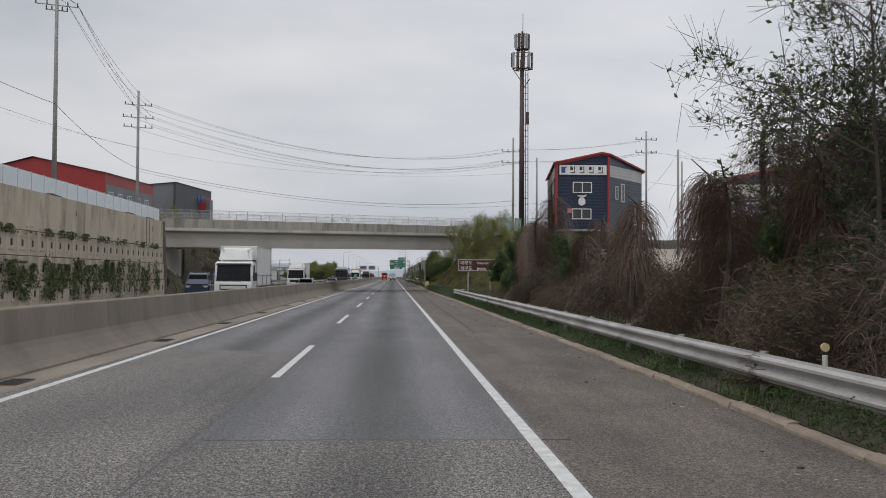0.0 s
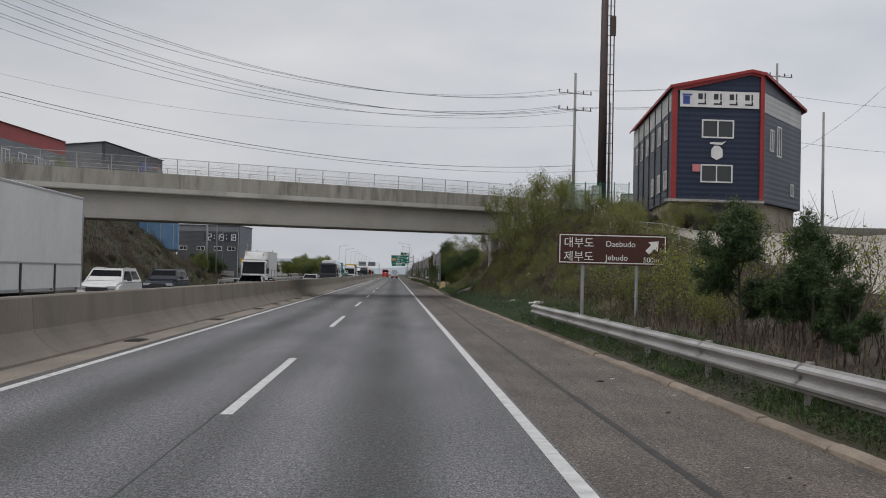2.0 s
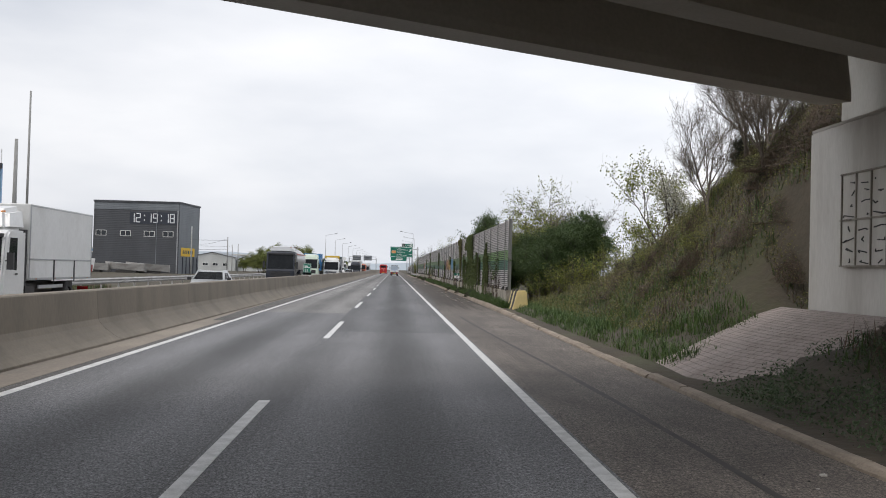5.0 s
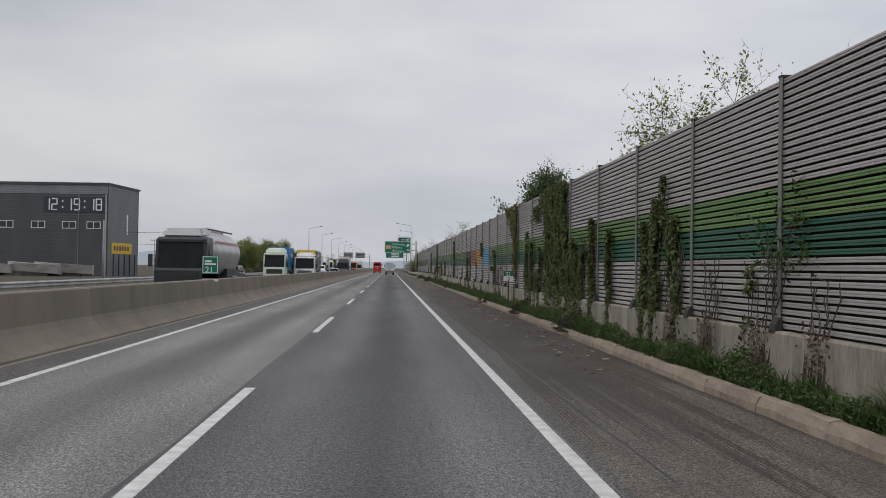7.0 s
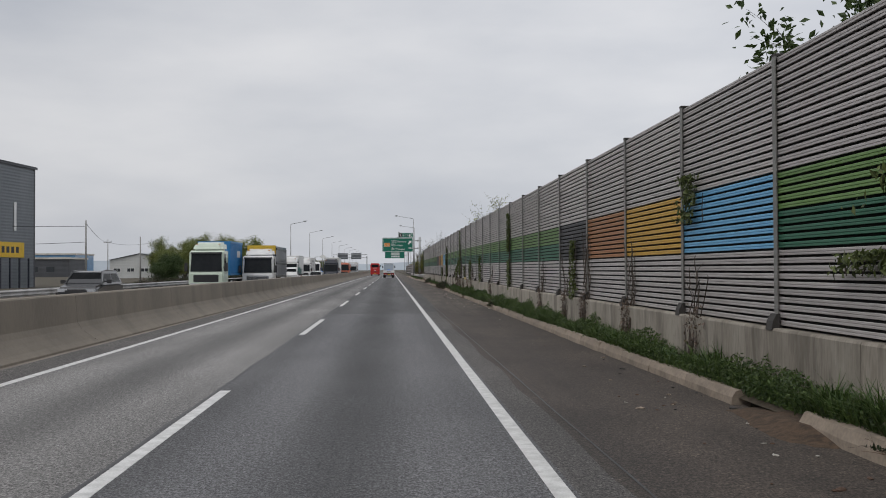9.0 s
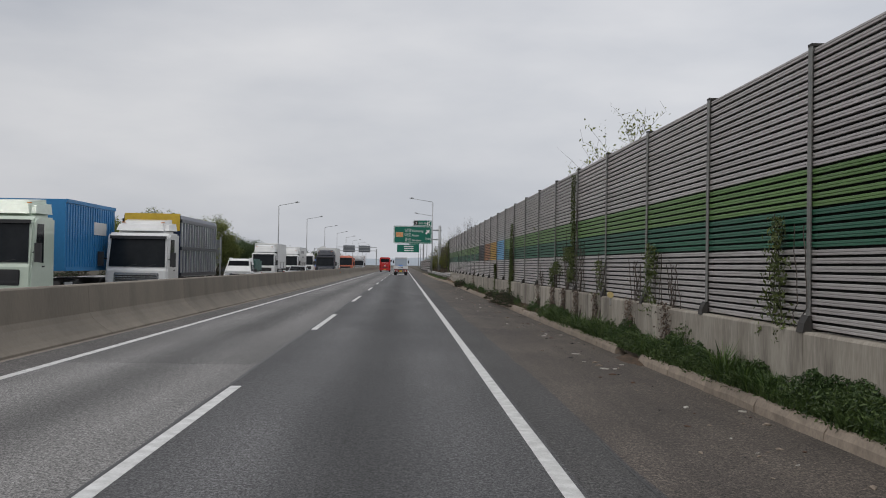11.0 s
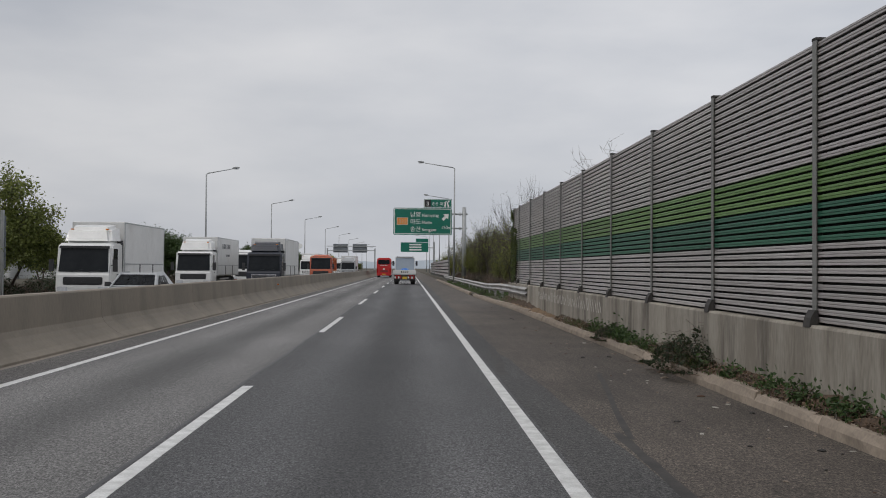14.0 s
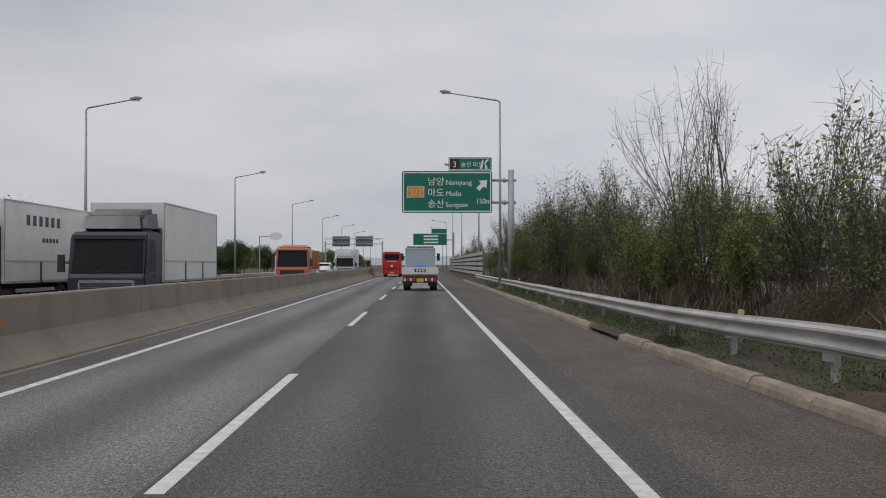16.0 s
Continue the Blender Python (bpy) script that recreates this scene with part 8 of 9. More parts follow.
for x, y, s, t in ((5.7, 19.5, 1.0, 0.9), (6.9, 20.2, 1.25, 1.9), (8.2, 21.5, 1.3, 3.9), (9.6, 22.2, 1.3, 5.9), (6.3, 22.8, 1.1, 0.1), (6.9, 17.6, 1.0, 0.3), (8.2, 18.6, 1.25, 2.6), (9.6, 19.5, 1.3, 4.6), (6.5, 20.4, 0.75, 5.0), (6.8, 49.5, 1.5, 1.3), (6.2, 53.0, 1.2, 3.3), (5.8, 36.2, 0.85, 1.0), (5.3, 45.0, 1.12, 2.0), (5.7, 50.6, 1.02, 3.0), (7.4, 41.0, 1.0, 4.0), (6.4, 32.5, 0.8, 0.7)):
    place(dead_tree, x, y, s, t)
vine_a = first(thicket("vine_thicket", "brown mound of dry tangled vines with scattered leaves", 31, 4.2, 4.2, 3.4, 2300, 1100, L_GREEN, None, "dry vine thickets"), 6.7, 42.5, 0.85)
vine_b = first(thicket("vine_thicket", "brown dry vine mound with some green leaves", 32, 3.6, 4.4, 3.0, 1900, 1800, L_DARK, None, "dry vine thickets"), 6.2, 36.0, 0.9)
rnd = random.Random(77)
for k in range(34):
    y = 8 + 1.45 * k
    x = rnd.uniform(5.3, 8.5)
    hmax = 0.9 if y < 51 else 0.55
    place(vine_a if k % 2 else vine_b, x, y, rnd.uniform(0.72, 1.0) * hmax, rnd.uniform(0, 6.2), None, rnd.uniform(0.85, 1.15))
for k in range(8):
    place(vine_b if k % 2 else vine_a, rnd.uniform(9, 12), 10 + 5 * k, rnd.uniform(0.6, 0.85), rnd.uniform(0, 6.2))
shrub = first(plant("shrub", "leafy shrub with fresh yellow-green leaves", "shrub", 41, 2.6, 0.03, 6, 2, 5, 0.7, 0.15, 0.7, 9, 0.045, 0.14, L_FRESH, BARK_PALE, 0.0, "fresh shrubs", 0, 0.1), 6.3, 71.0)
for x, y, s, t in ((6.2, 69.0, 0.7, 1.0), (6.2, 78.0, 0.8, 2.0), (7.2, 73.5, 1.0, 3.0), (8.6, 84.0, 0.9, 4.0), (5.9, 66.5, 0.6, 5.0), (9.6, 92.0, 0.9, 0.3), (10.8, 97.0, 1.0, 2.2), (11.5, 101, 1.2, 1.2), (12.2, 104, 1.1, 4.4), (10.4, 88, 0.7, 5.1)):
    place(shrub, x, y, s, t)
stem_tree = first(plant("sapling", "thin leggy sapling with few young leaves", "tree", 52, 2.4, 0.025, 2, 2, 4, 0.8, 0.1, 0.68, 7, 0.045, 0.08, L_FRESH, BARK_PALE, 0.0, "leggy saplings", 2, 0.2), 6.4, 57.3)
for x, y, s, t in ((7.4, 58.2, 0.9, 1.0), (8.2, 60.0, 1.0, 2.0), (9.0, 63.0, 0.9, 3.0), (9.6, 67.0, 1.1, 4.0), (6.8, 55.5, 0.9, 5.0), (8.8, 71.5, 1.2, 0.5), (7.0, 64.6, 1.25, 0.9), (7.6, 66.2, 1.2, 2.9), (7.3, 62.6, 1.0, 4.0)):
    place(stem_tree, x, y, s, t)

# saplings and brush on the bank by the overpass
sapling = first(plant("sapling", "young tree with airy fresh leaves by the overpass", "tree", 51, 5.2, 0.05, 2, 3, 4, 0.65, 0.15, 0.68, 14, 0.055, 0.17, L_FRESH, BARK_PALE, 0.0, "bank saplings", 1, 0.15), 6.6, 112.0)
for x, y, s, t in ((7.6, 110.0, 0.95, 1.0), (8.4, 114.0, 1.0, 2.0), (6.2, 116.4, 0.85, 3.0), (9.6, 111.5, 0.8, 5.0), (10.4, 116.0, 0.85, 0.5), (6.4, 107.5, 0.6, 2.6), (11.0, 107.5, 0.6, 1.6)):
    place(sapling, x, y, s, t)
blossom = first(plant("blossom_tree", "small pale blossoming tree on the bank", "tree", 61, 4.4, 0.07, 1, 3, 5, 0.8, 0.1, 0.66, 12, 0.06, 0.2, L_WHITE, BARK, 0.0, "blossom trees", 1, 0.3), 12.4, 127.5)
for x, y, s, t in ((10.5, 131, 0.8, 1.0), (14.2, 133, 1.0, 2.0), (8.6, 148, 0.75, 3.0)):
    place(blossom, x, y, s, t)
over_c = first(plant("barrier_tree", "bare-twigged tree behind the barrier", "tree", 73, 7.4, 0.08, 2, 4, 4, 0.65, 0.2, 0.66, 0, 0.05, 0.2, None, BARK_PALE, 0.0, "trees behind the barrier", 2, 0.3), 8.6, 167.0, 0.9)
dark_shrub = first(plant("shrub", "dark twiggy shrub on the bank", "shrub", 42, 2.4, 0.04, 6, 3, 4, 0.75, 0.1, 0.66, 6, 0.05, 0.15, L_DARK, BARK, 0.0, "dark shrubs", 3, 0.1), 9.5, 143.0, 0.6)
rnd = random.Random(78)
for k in range(46):
    x, y, sc = rnd.uniform(5.6, 10.5), rnd.uniform(135, 158), rnd.uniform(0.28, 0.58)
    place((vine_b, shrub, vine_a, dark_shrub)[k % 4], x, y, sc, rnd.uniform(0, 6.2), settle(x, y, (1.7 if k % 2 == 0 else 0.5) * sc))
for x, y, sc in ((7.4, 132.9, 0.34), (7.9, 134.4, 0.42), (7.0, 135.4, 0.36), (8.8, 133.4, 0.5), (8.6, 136.0, 0.55), (6.4, 137.0, 0.38), (9.4, 134.8, 0.6)):
    place(vine_a if x < 8 else vine_b, x, y, sc, 3 * x, settle(x, y, 1.2 * sc))
for x, y, sc in ((7.9, 136.5, 0.6), (8.6, 138.5, 0.7), (7.6, 140.0, 0.62), (9.2, 141.5, 0.8)):
    place(over_c, x, y, sc, 5 * x)
for x, y, sc in ((5.6, 110.5, 0.5), (6.3, 113.0, 0.55), (5.5, 115.5, 0.45), (6.8, 117.6, 0.5), (7.6, 112.2, 0.6), (6.0, 107.0, 0.55), (7.4, 115.6, 0.55), (5.3, 104.0, 0.45)):
    place((vine_b, vine_a, dark_shrub)[int(10 * y) % 3], x, y, sc, 4 * x, settle(x, y, 1.3 * sc))
for k in range(90):
    x, y, sc = rnd.uniform(5.4, 11.5), rnd.uniform(74, 116), rnd.uniform(0.2, 0.46)
    place((dark_shrub, vine_b, vine_a, shrub)[k % 4], x, y, sc, rnd.uniform(0, 6.2), settle(x, y, (1.7 if k % 4 in (1, 2) else 0.4) * sc))
for k in range(46):
    x, y, sc = rnd.uniform(5.0, 9.5), rnd.uniform(100, 120.5), rnd.uniform(0.26, 0.5)
    place((shrub, shrub, shrub, vine_a)[k % 4], x, y, sc, rnd.uniform(0, 6.2), settle(x, y, (1.7 if k % 4 == 3 else 0.4) * sc))
for k in range(14):
    place((dark_shrub, shrub)[k % 2], rnd.uniform(11.0, 14.5), rnd.uniform(104, 118), rnd.uniform(0.45, 0.8), rnd.uniform(0, 6.2))
for k in range(12):
    place((dark_shrub, shrub, sapling)[k % 3], 15.2 + 0.6 * k, rnd.uniform(105.6, 107.6), rnd.uniform(0.75, 1.0) * (0.5 if k % 3 == 2 else 1.0), rnd.uniform(0, 6.2))
for x, y, s, t in ((9.5, 152, 1.0, 1.0), (8.0, 163, 1.0, 2.0), (7.2, 170, 1.1, 3.0), (9.0, 176, 1.15, 4.4), (12, 166, 1.2, 3.0)):
    place(sapling, x, y, s, t)

# trees that look over the noise barrier
over_a = first(plant("barrier_tree", "airy tree with yellow-green leaves behind the barrier", "tree", 71, 8.2, 0.1, 1, 4, 5, 1.1, 0.03, 0.7, 9, 0.06, 0.12, L_FRESH, BARK, 0.0, "trees behind the barrier", 1, 0.45), 7.7, 180.5, 1.05)
over_b = first(plant("barrier_tree", "dense dark green tree behind the barrier", "tree", 72, 8.2, 0.12, 2, 4, 5, 0.8, 0.12, 0.66, 22, 0.08, 0.2, L_GREEN, BARK, 0.0, "trees behind the barrier", 0, 0.45), 6.0, 203.5, 0.92)
for ob, x, y, s, t in ((over_b, 8.2, 206.5, 0.84, 3.4), (over_a, 9.2, 181.5, 1.12, 2.0), (over_a, 5.9, 265, 0.95, 3.0), (over_a, 5.4, 288.5, 0.68, 3.0), (over_c, 8.4, 327, 0.8, 2.0), (over_c, 5.8, 317.5, 0.85, 2.4)):
    place(ob, x, y, s, t)

for x, y, sc in ((5.6, 157.5, 0.5), (6.4, 160.0, 0.58), (5.4, 163.0, 0.52), (7.6, 158.5, 0.6), (6.6, 165.5, 0.55)):
    place(over_b, x, y, sc, 3 * x)
for x, y, sc in ((5.0, 156.4, 0.8), (5.8, 155.6, 0.9), (6.8, 156.2, 1.0), (7.8, 154.6, 0.9), (5.2, 159.5, 0.9)):
    place(shrub, x, y, sc, 2 * x)
place(blossom, 8.8, 186.0, 1.75, 1.0)

# wild hedge beyond the barrier
shoot = first(plant("wild_shrub", "tall wild shrub with long bare upright shoots", "shrub", 81, 8.6, 0.05, 7, 3, 3, 0.34, 0.32, 0.66, 1, 0.05, 0.15, L_FRESH, BARK, 0.3, "wild shrubs by the exit", 1, 0.12), 7.2, 359.5)
shoot_b = first(plant("wild_shrub", "airy wild shrub with few pale leaves", "shrub", 82, 5.4, 0.04, 4, 3, 4, 0.5, 0.28, 0.68, 2, 0.06, 0.12, L_FRESH, BARK, 0.0, "wild shrubs by the exit", 2, 0.1), 6.6, 349.5)
leafy = first(plant("wild_shrub", "wild shrub with yellow-green leaves in its middle", "shrub", 83, 4.2, 0.035, 5, 3, 4, 0.55, 0.26, 0.66, 8, 0.05, 0.16, L_FRESH, BARK, 0.1, "wild shrubs by the exit", 1, 0.1), 6.4, 357.0)
rnd = random.Random(79)
for k in range(52):
    y = 345.0 + 1.6 * k
    ob = (shoot_b, leafy if y > 362 else shoot_b, shoot_b, leafy, shoot)[k % 5]
    x = rnd.uniform(5.6, 10.5)
    if abs(y - 400) < 2 and x < 6.4:
        x = 7.5
    place(ob, x, y, rnd.uniform(0.65, 0.95) * (0.75 if ob is shoot else 0.95), rnd.uniform(0, 6.2))
for k in range(26):
    place((shoot_b, leafy, shoot_b, shoot)[k % 4], rnd.uniform(5.8, 9.5), 374 + 1.9 * k, rnd.uniform(0.95, 1.25) * (0.62 if k % 4 == 3 else 1.0), rnd.uniform(0, 6.2))
for x, y, sc in ((6.6, 353.0, 0.8), (7.6, 358.5, 0.95)):
    place(leafy, x, y, sc, 2 * x)
for k in range(52):
    x, y = rnd.uniform(4.6, 8.5), 337 + 1.6 * k
    if y < 358 and k % 3 == 2:
        continue
    place((vine_a, vine_b, dark_shrub)[k % 3], x, y, rnd.uniform(0.34, 0.52) * (1.0 if k % 3 < 2 else 1.2), rnd.uniform(0, 6.2))
for k in range(24):
    place((over_a, leafy, shoot)[k % 3], rnd.uniform(6, 14), 425 + 6 * k, rnd.uniform(0.6, 0.9), rnd.uniform(0, 6.2))

# trees across the road
left_a = first(plant("field_tree", "round green tree beside the far carriageway", "tree", 91, 6.4, 0.12, 2, 4, 5, 0.75, 0.12, 0.64, 10, 0.09, 0.25, L_GREEN, BARK, 0.0, "trees along the far carriageway", 0, 0.25), -28.2, 395.0)
left_b = first(plant("field_tree", "light green spreading tree beside the far carriageway", "tree", 92, 6.0, 0.1, 2, 4, 5, 0.8, 0.14, 0.64, 10, 0.075, 0.2, L_SPRING, BARK, 0.0, "trees along the far carriageway", 0, 0.42), -23.0, 344.0)
rnd = random.Random(80)
for ob, x, y, s in ((left_a, -23.2, 288, 0.6), (left_b, -24.0, 300, 0.95), (left_b, -25.5, 305, 1.05), (left_b, -23.8, 312, 1.05), (left_b, -24.4, 317, 1.1), (left_b, -23.6, 323, 1.1), (left_b, -25.5, 327, 1.15), (left_b, -25, 334, 1.25), (left_b, -27, 335, 1.2), (left_b, -30, 346, 1.15), (left_b, -34, 352, 1.1), (left_a, -24.5, 333, 0.85), (left_b, -24.5, 341, 1.3), (left_a, -24.0, 383, 0.92), (left_a, -26.4, 381, 0.84), (left_a, -25.9, 371, 0.72), (over_c, -22.0, 391, 0.62), (left_a, -22.8, 386, 0.8), (left_a, -25.6, 402, 0.85), (left_b, -31, 400, 0.95), (over_c, -25.0, 409, 0.8), (left_a, -24, 432, 0.8), (left_a, -23, 440, 0.75), (left_b, -25, 448, 0.8), (left_a, -38, 390, 0.9), (left_b, -42, 380, 0.85), (left_b, -36, 372, 0.8), (left_a, -27.5, 186, 0.7), (pine, -30.0, 186, 0.9), (left_b, -24.5, 163, 0.5)):
    place(ob, x, y, s * rnd.uniform(0.95, 1.05), rnd.uniform(0, 6.2))
for k in range(30):
    place((left_a, left_b)[k % 2], rnd.uniform(-32, -22.5), 455 + 9 * k, rnd.uniform(0.65, 0.95), rnd.uniform(0, 6.2))
hedge = first(thicket("low_hedge", "dark low hedge beside the far guard rail", 93, 5.0, 3.0, 1.3, 500, 1600, L_DARK, None, "low hedges", 0.07), -22.4, 281.0)
for k in range(32):
    place(hedge, -22.2 - rnd.uniform(0, 1.8), 284 + 5.0 * k, rnd.uniform(0.8, 1.1), 1.57 + rnd.uniform(-0.2, 0.2))
for k in range(60):
    x, y, sc = rnd.uniform(-29, -21.5), rnd.uniform(116, 168), rnd.uniform(0.35, 0.7)
    place((vine_a, vine_b, dark_shrub)[k % 3], x, y, sc, rnd.uniform(0, 6.2), settle(x, y, (1.7 if k % 3 < 2 else 0.5) * sc))
for k in range(7):
    place((dark_shrub, vine_b)[k % 2], rnd.uniform(-24.5, -21.2), rnd.uniform(86, 98), rnd.uniform(0.4, 0.7), rnd.uniform(0, 6.2))
place(left_b, -31.5, 128, 0.8, 1.0)
place(sapling, -40, 172, 1.2, 1.0, 6.0)


# grasses and dry stalks on the verges and banks
def scatter(name, label, seed, n, xr, yr, h, w, lean, material, where=None, z=None):
    rnd = random.Random(seed)
    s = Soup()
    for k in range(n):
        x, y = rnd.uniform(*xr), rnd.uniform(*yr)
        m = noise.noise((x * 0.9, y * 0.45, seed))
        if m < rnd.uniform(-0.75, 0.25):
            continue
        if where and not where(x, y):
            continue
        hh = rnd.uniform(*h) * (0.75 + 0.7 * max(0.0, m + 0.2))
        s.blade(Vector((x, y, (ground_z(x, y) if z is None else z) - 0.02)), hh * (0.45 + 1.1 * max(0.0, noise.noise((x * 3.1, y * 2.6, seed + 4)) + 0.35)), rnd.uniform(*w), lean, rnd)
    ob = s.put(name, material)
    return tagged(ob, label, "grass", kind="stuff")


clear = lambda x, y: not (6.4 < x < 9.8 and 121.5 < y < 131) and not (x < 6.8 and 125.6 < y < 134)
scatter("verge_grass", "green grass tufts behind the kerb", 101, 52000, (3.26, 5.2), (4, 84), (0.1, 0.3), (0.005, 0.011), 1.3, L_GRASS)
scatter("verge_grass", "bluish green grass below the bank", 102, 60000, (3.3, 6.0), (80, 121), (0.07, 0.27), (0.005, 0.012), 1.0, L_BLUE)
scatter("verge_grass", "green grass under the bank", 103, 22000, (3.3, 6.0), (129, 158), (0.12, 0.38), (0.006, 0.014), 0.9, L_GRASS)
scatter("barrier_grass", "green weeds along the noise barrier", 104, 100000, (3.06, 3.42), (156, 262), (0.14, 0.46), (0.006, 0.016), 1.2, L_GRASS, None, 0.15)
scatter("barrier_grass", "sparse weeds along the noise barrier", 105, 9000, (3.12, 3.42), (262, 318), (0.05, 0.2), (0.005, 0.012), 0.9, L_GRASS, None, 0.17)
scatter("bank_brush", "dry brown stalks on the road bank", 106, 60000, (4.8, 13), (70, 160), (0.15, 0.6), (0.005, 0.012), 1.1, L_DRY, clear)
scatter("bank_brush", "tan dry grass on the road bank", 107, 14000, (5.2, 13), (74, 160), (0.12, 0.45), (0.005, 0.012), 1.2, L_TAN, clear)
scatter("bank_brush", "green undergrowth on the road bank", 108, 60000, (4.6, 13), (72, 162), (0.1, 0.4), (0.007, 0.018), 1.0, L_GREEN, clear)
scatter("bank_brush", "dry stalks under the roadside trees", 109, 22000, (4.4, 12), (4, 72), (0.2, 0.8), (0.006, 0.014), 0.9, L_DRY)
scatter("bank_brush", "dry brown grass on the far bank", 110, 42000, (-31, -20.6), (87, 178), (0.2, 0.6), (0.007, 0.018), 1.1, L_DRY, lambda x, y: not (x > -26 and 99 < y < 113.5))
scatter("bank_brush", "tan grass on the far bank", 111, 7000, (-31, -20.6), (118, 178), (0.2, 0.5), (0.007, 0.018), 1.1, L_TAN)
scatter("bank_brush", "green undergrowth on the far bank", 114, 42000, (-31, -20.6), (87, 178), (0.12, 0.45), (0.01, 0.025), 1.0, L_GREEN, lambda x, y: not (x > -26 and 99 < y < 113.5))
scatter("verge_grass", "weeds by the exit guard rail", 112, 12000, (3.75, 6.5), (346, 420), (0.1, 0.45), (0.006, 0.015), 0.9, L_GRASS)
scatter("bank_brush", "dry stalks by the exit guard rail", 113, 12000, (4.4, 9), (338, 420), (0.3, 1.0), (0.01, 0.022), 0.8, L_DRY)


scatter("bank_brush", "dense dry brush on the bank before the abutment", 115, 42000, (4.2, 10.5), (98, 122), (0.15, 0.55), (0.005, 0.013), 1.2, L_DRY, clear)
scatter("bank_brush", "tan dry grass on the bank before the abutment", 116, 34000, (4.4, 10.5), (98, 122), (0.15, 0.5), (0.005, 0.011), 1.2, L_TAN, clear)


def weeds_bed(name, label, seed, n, xr, yr, h, size, material, lift_z=0.05, where=None):
    """Low leafy weeds in uneven clumps over the ground."""
    rnd = random.Random(seed)
    bed = Soup()
    bed.thin = 0.4
    for k in range(n):
        x, y = rnd.uniform(*xr), rnd.uniform(*yr)
        m = noise.noise((x * 1.3, y * 0.7, seed)) + 0.5 * noise.noise((x * 4.0, y * 3.0, seed + 2))
        if m < rnd.uniform(-0.55, 0.3) or (where and not where(x, y)):
            continue
        bed.leaf(Vector((x, y, max(ground_z(x, y), lift_z) + h * rnd.random() * max(0.25, 0.6 + m))), rnd.uniform(*size), rnd)
    return tagged(bed.put(name, material), label, "weeds", kind="stuff")


weeds_bed("weed_bed", "dark green weeds under the guard rail", 501, 130000, (3.2, 4.5), (4, 82), 0.38, (0.012, 0.034), L_IVY_DEEP, 0.06)
weeds_bed("weed_bed", "lush green weeds along the barrier foot", 502, 150000, (3.0, 3.4), (157, 262), 0.42, (0.014, 0.042), L_WEED, 0.14)
weeds_bed("weed_bed", "tall green weeds before the barrier footing", 508, 100000, (3.12, 3.42), (238, 259), 0.42, (0.014, 0.04), L_IVY_DEEP, 0.14)
weeds_bed("weed_bed", "grey-green weeds along the foot of the bank", 503, 90000, (2.9, 5.4), (78, 126), 0.36, (0.014, 0.04), L_BLUE, 0.06)
weeds_bed("bank_leaves", "fresh and olive leaves of low brush on the bank", 504, 90000, (4.6, 11), (74, 121), 0.55, (0.014, 0.036), L_BRUSH, 0.05, clear)
weeds_bed("bank_leaves", "green leaves of low brush on the bank", 505, 130000, (4.4, 10.5), (98, 122), 0.65, (0.014, 0.036), L_SPRING, 0.05, clear)
weeds_bed("bank_leaves", "brown and olive brush leaves beyond the overpass", 506, 110000, (4.2, 10.5), (131, 160), 0.6, (0.016, 0.04), L_BRUSH, 0.05, clear)
weeds_bed("weed_bed", "green weeds behind the exit guard rail", 507, 90000, (2.9, 4.6), (331, 400), 0.36, (0.014, 0.036), L_WEED, 0.06, lambda x, y: x > kerb_x(y) + 0.28)


# ivy
def ivy(name, label, seed, spots, face, n, size, material, spread=1.0):
    """Leaves and thin stems that climb a wall; each spot is y, foot, top, half width, count share."""
    rnd = random.Random(seed)
    lf, st = Soup(), Soup()
    out = Vector((face, 0, 0))
    for x, y, z0, z1, hw, share in spots:
        for k in range(int(n * share)):
            t = rnd.random() ** 0.8
            z = z0 + (z1 - z0) * t
            w = hw * (1.0 - 0.55 * t) * (0.6 + 0.8 * abs(noise.noise((y, z * 1.3, seed)))) * spread
            yy = y + rnd.gauss(0, 0.5) * w + 0.25 * noise.noise((z * 0.8, y, seed + 3))
            if noise.noise((yy * 2.0, z * 2.0, seed)) < -0.28:
                continue
            lf.leaf(Vector((x + face * rnd.uniform(0.02, 0.14), yy, z)), size * rnd.uniform(0.6, 1.4), rnd, out)
        for k in range(int(3 + 8 * share)):
            p = Vector((x + face * 0.03, y + rnd.gauss(0, 0.4) * hw, z0))
            pts = [p]
            while pts[-1].z < z1 * rnd.uniform(0.75, 1.02) and len(pts) < 26:
                pts.append(pts[-1] + Vector((0, rnd.gauss(0, 0.07), rnd.uniform(0.1, 0.25))))
            for a, b in zip(pts, pts[1:]):
                st.stick(a, b, 0.008, 0.007, 3)
    ob = thing(name, label, "ivy", "climbing ivy")
    tagged(st.put("vine_stem", BARK, ob), kind="stuff")
    lf.put("leaves", material, ob)
    return ob


NF = NX - 0.02
ivy("barrier_ivy", "climbing ivy columns on the noise barrier", 121, [(NF, 167.7, 0.3, 2.7, 0.55, 0.9), (NF, 168.9, 0.3, 3.1, 0.6, 1.2), (NF, 168.4, 2.6, 3.5, 0.25, 0.12), (NF, 169.8, 0.3, 2.7, 0.4, 0.7), (NF, 173.0, 0.3, 2.7, 0.4, 0.6), (NF, 175.0, 0.3, 3.0, 0.5, 0.8), (NF, 163.9, 0.3, 1.8, 0.35, 0.1)], -1, 2300, 0.05, L_IVY)
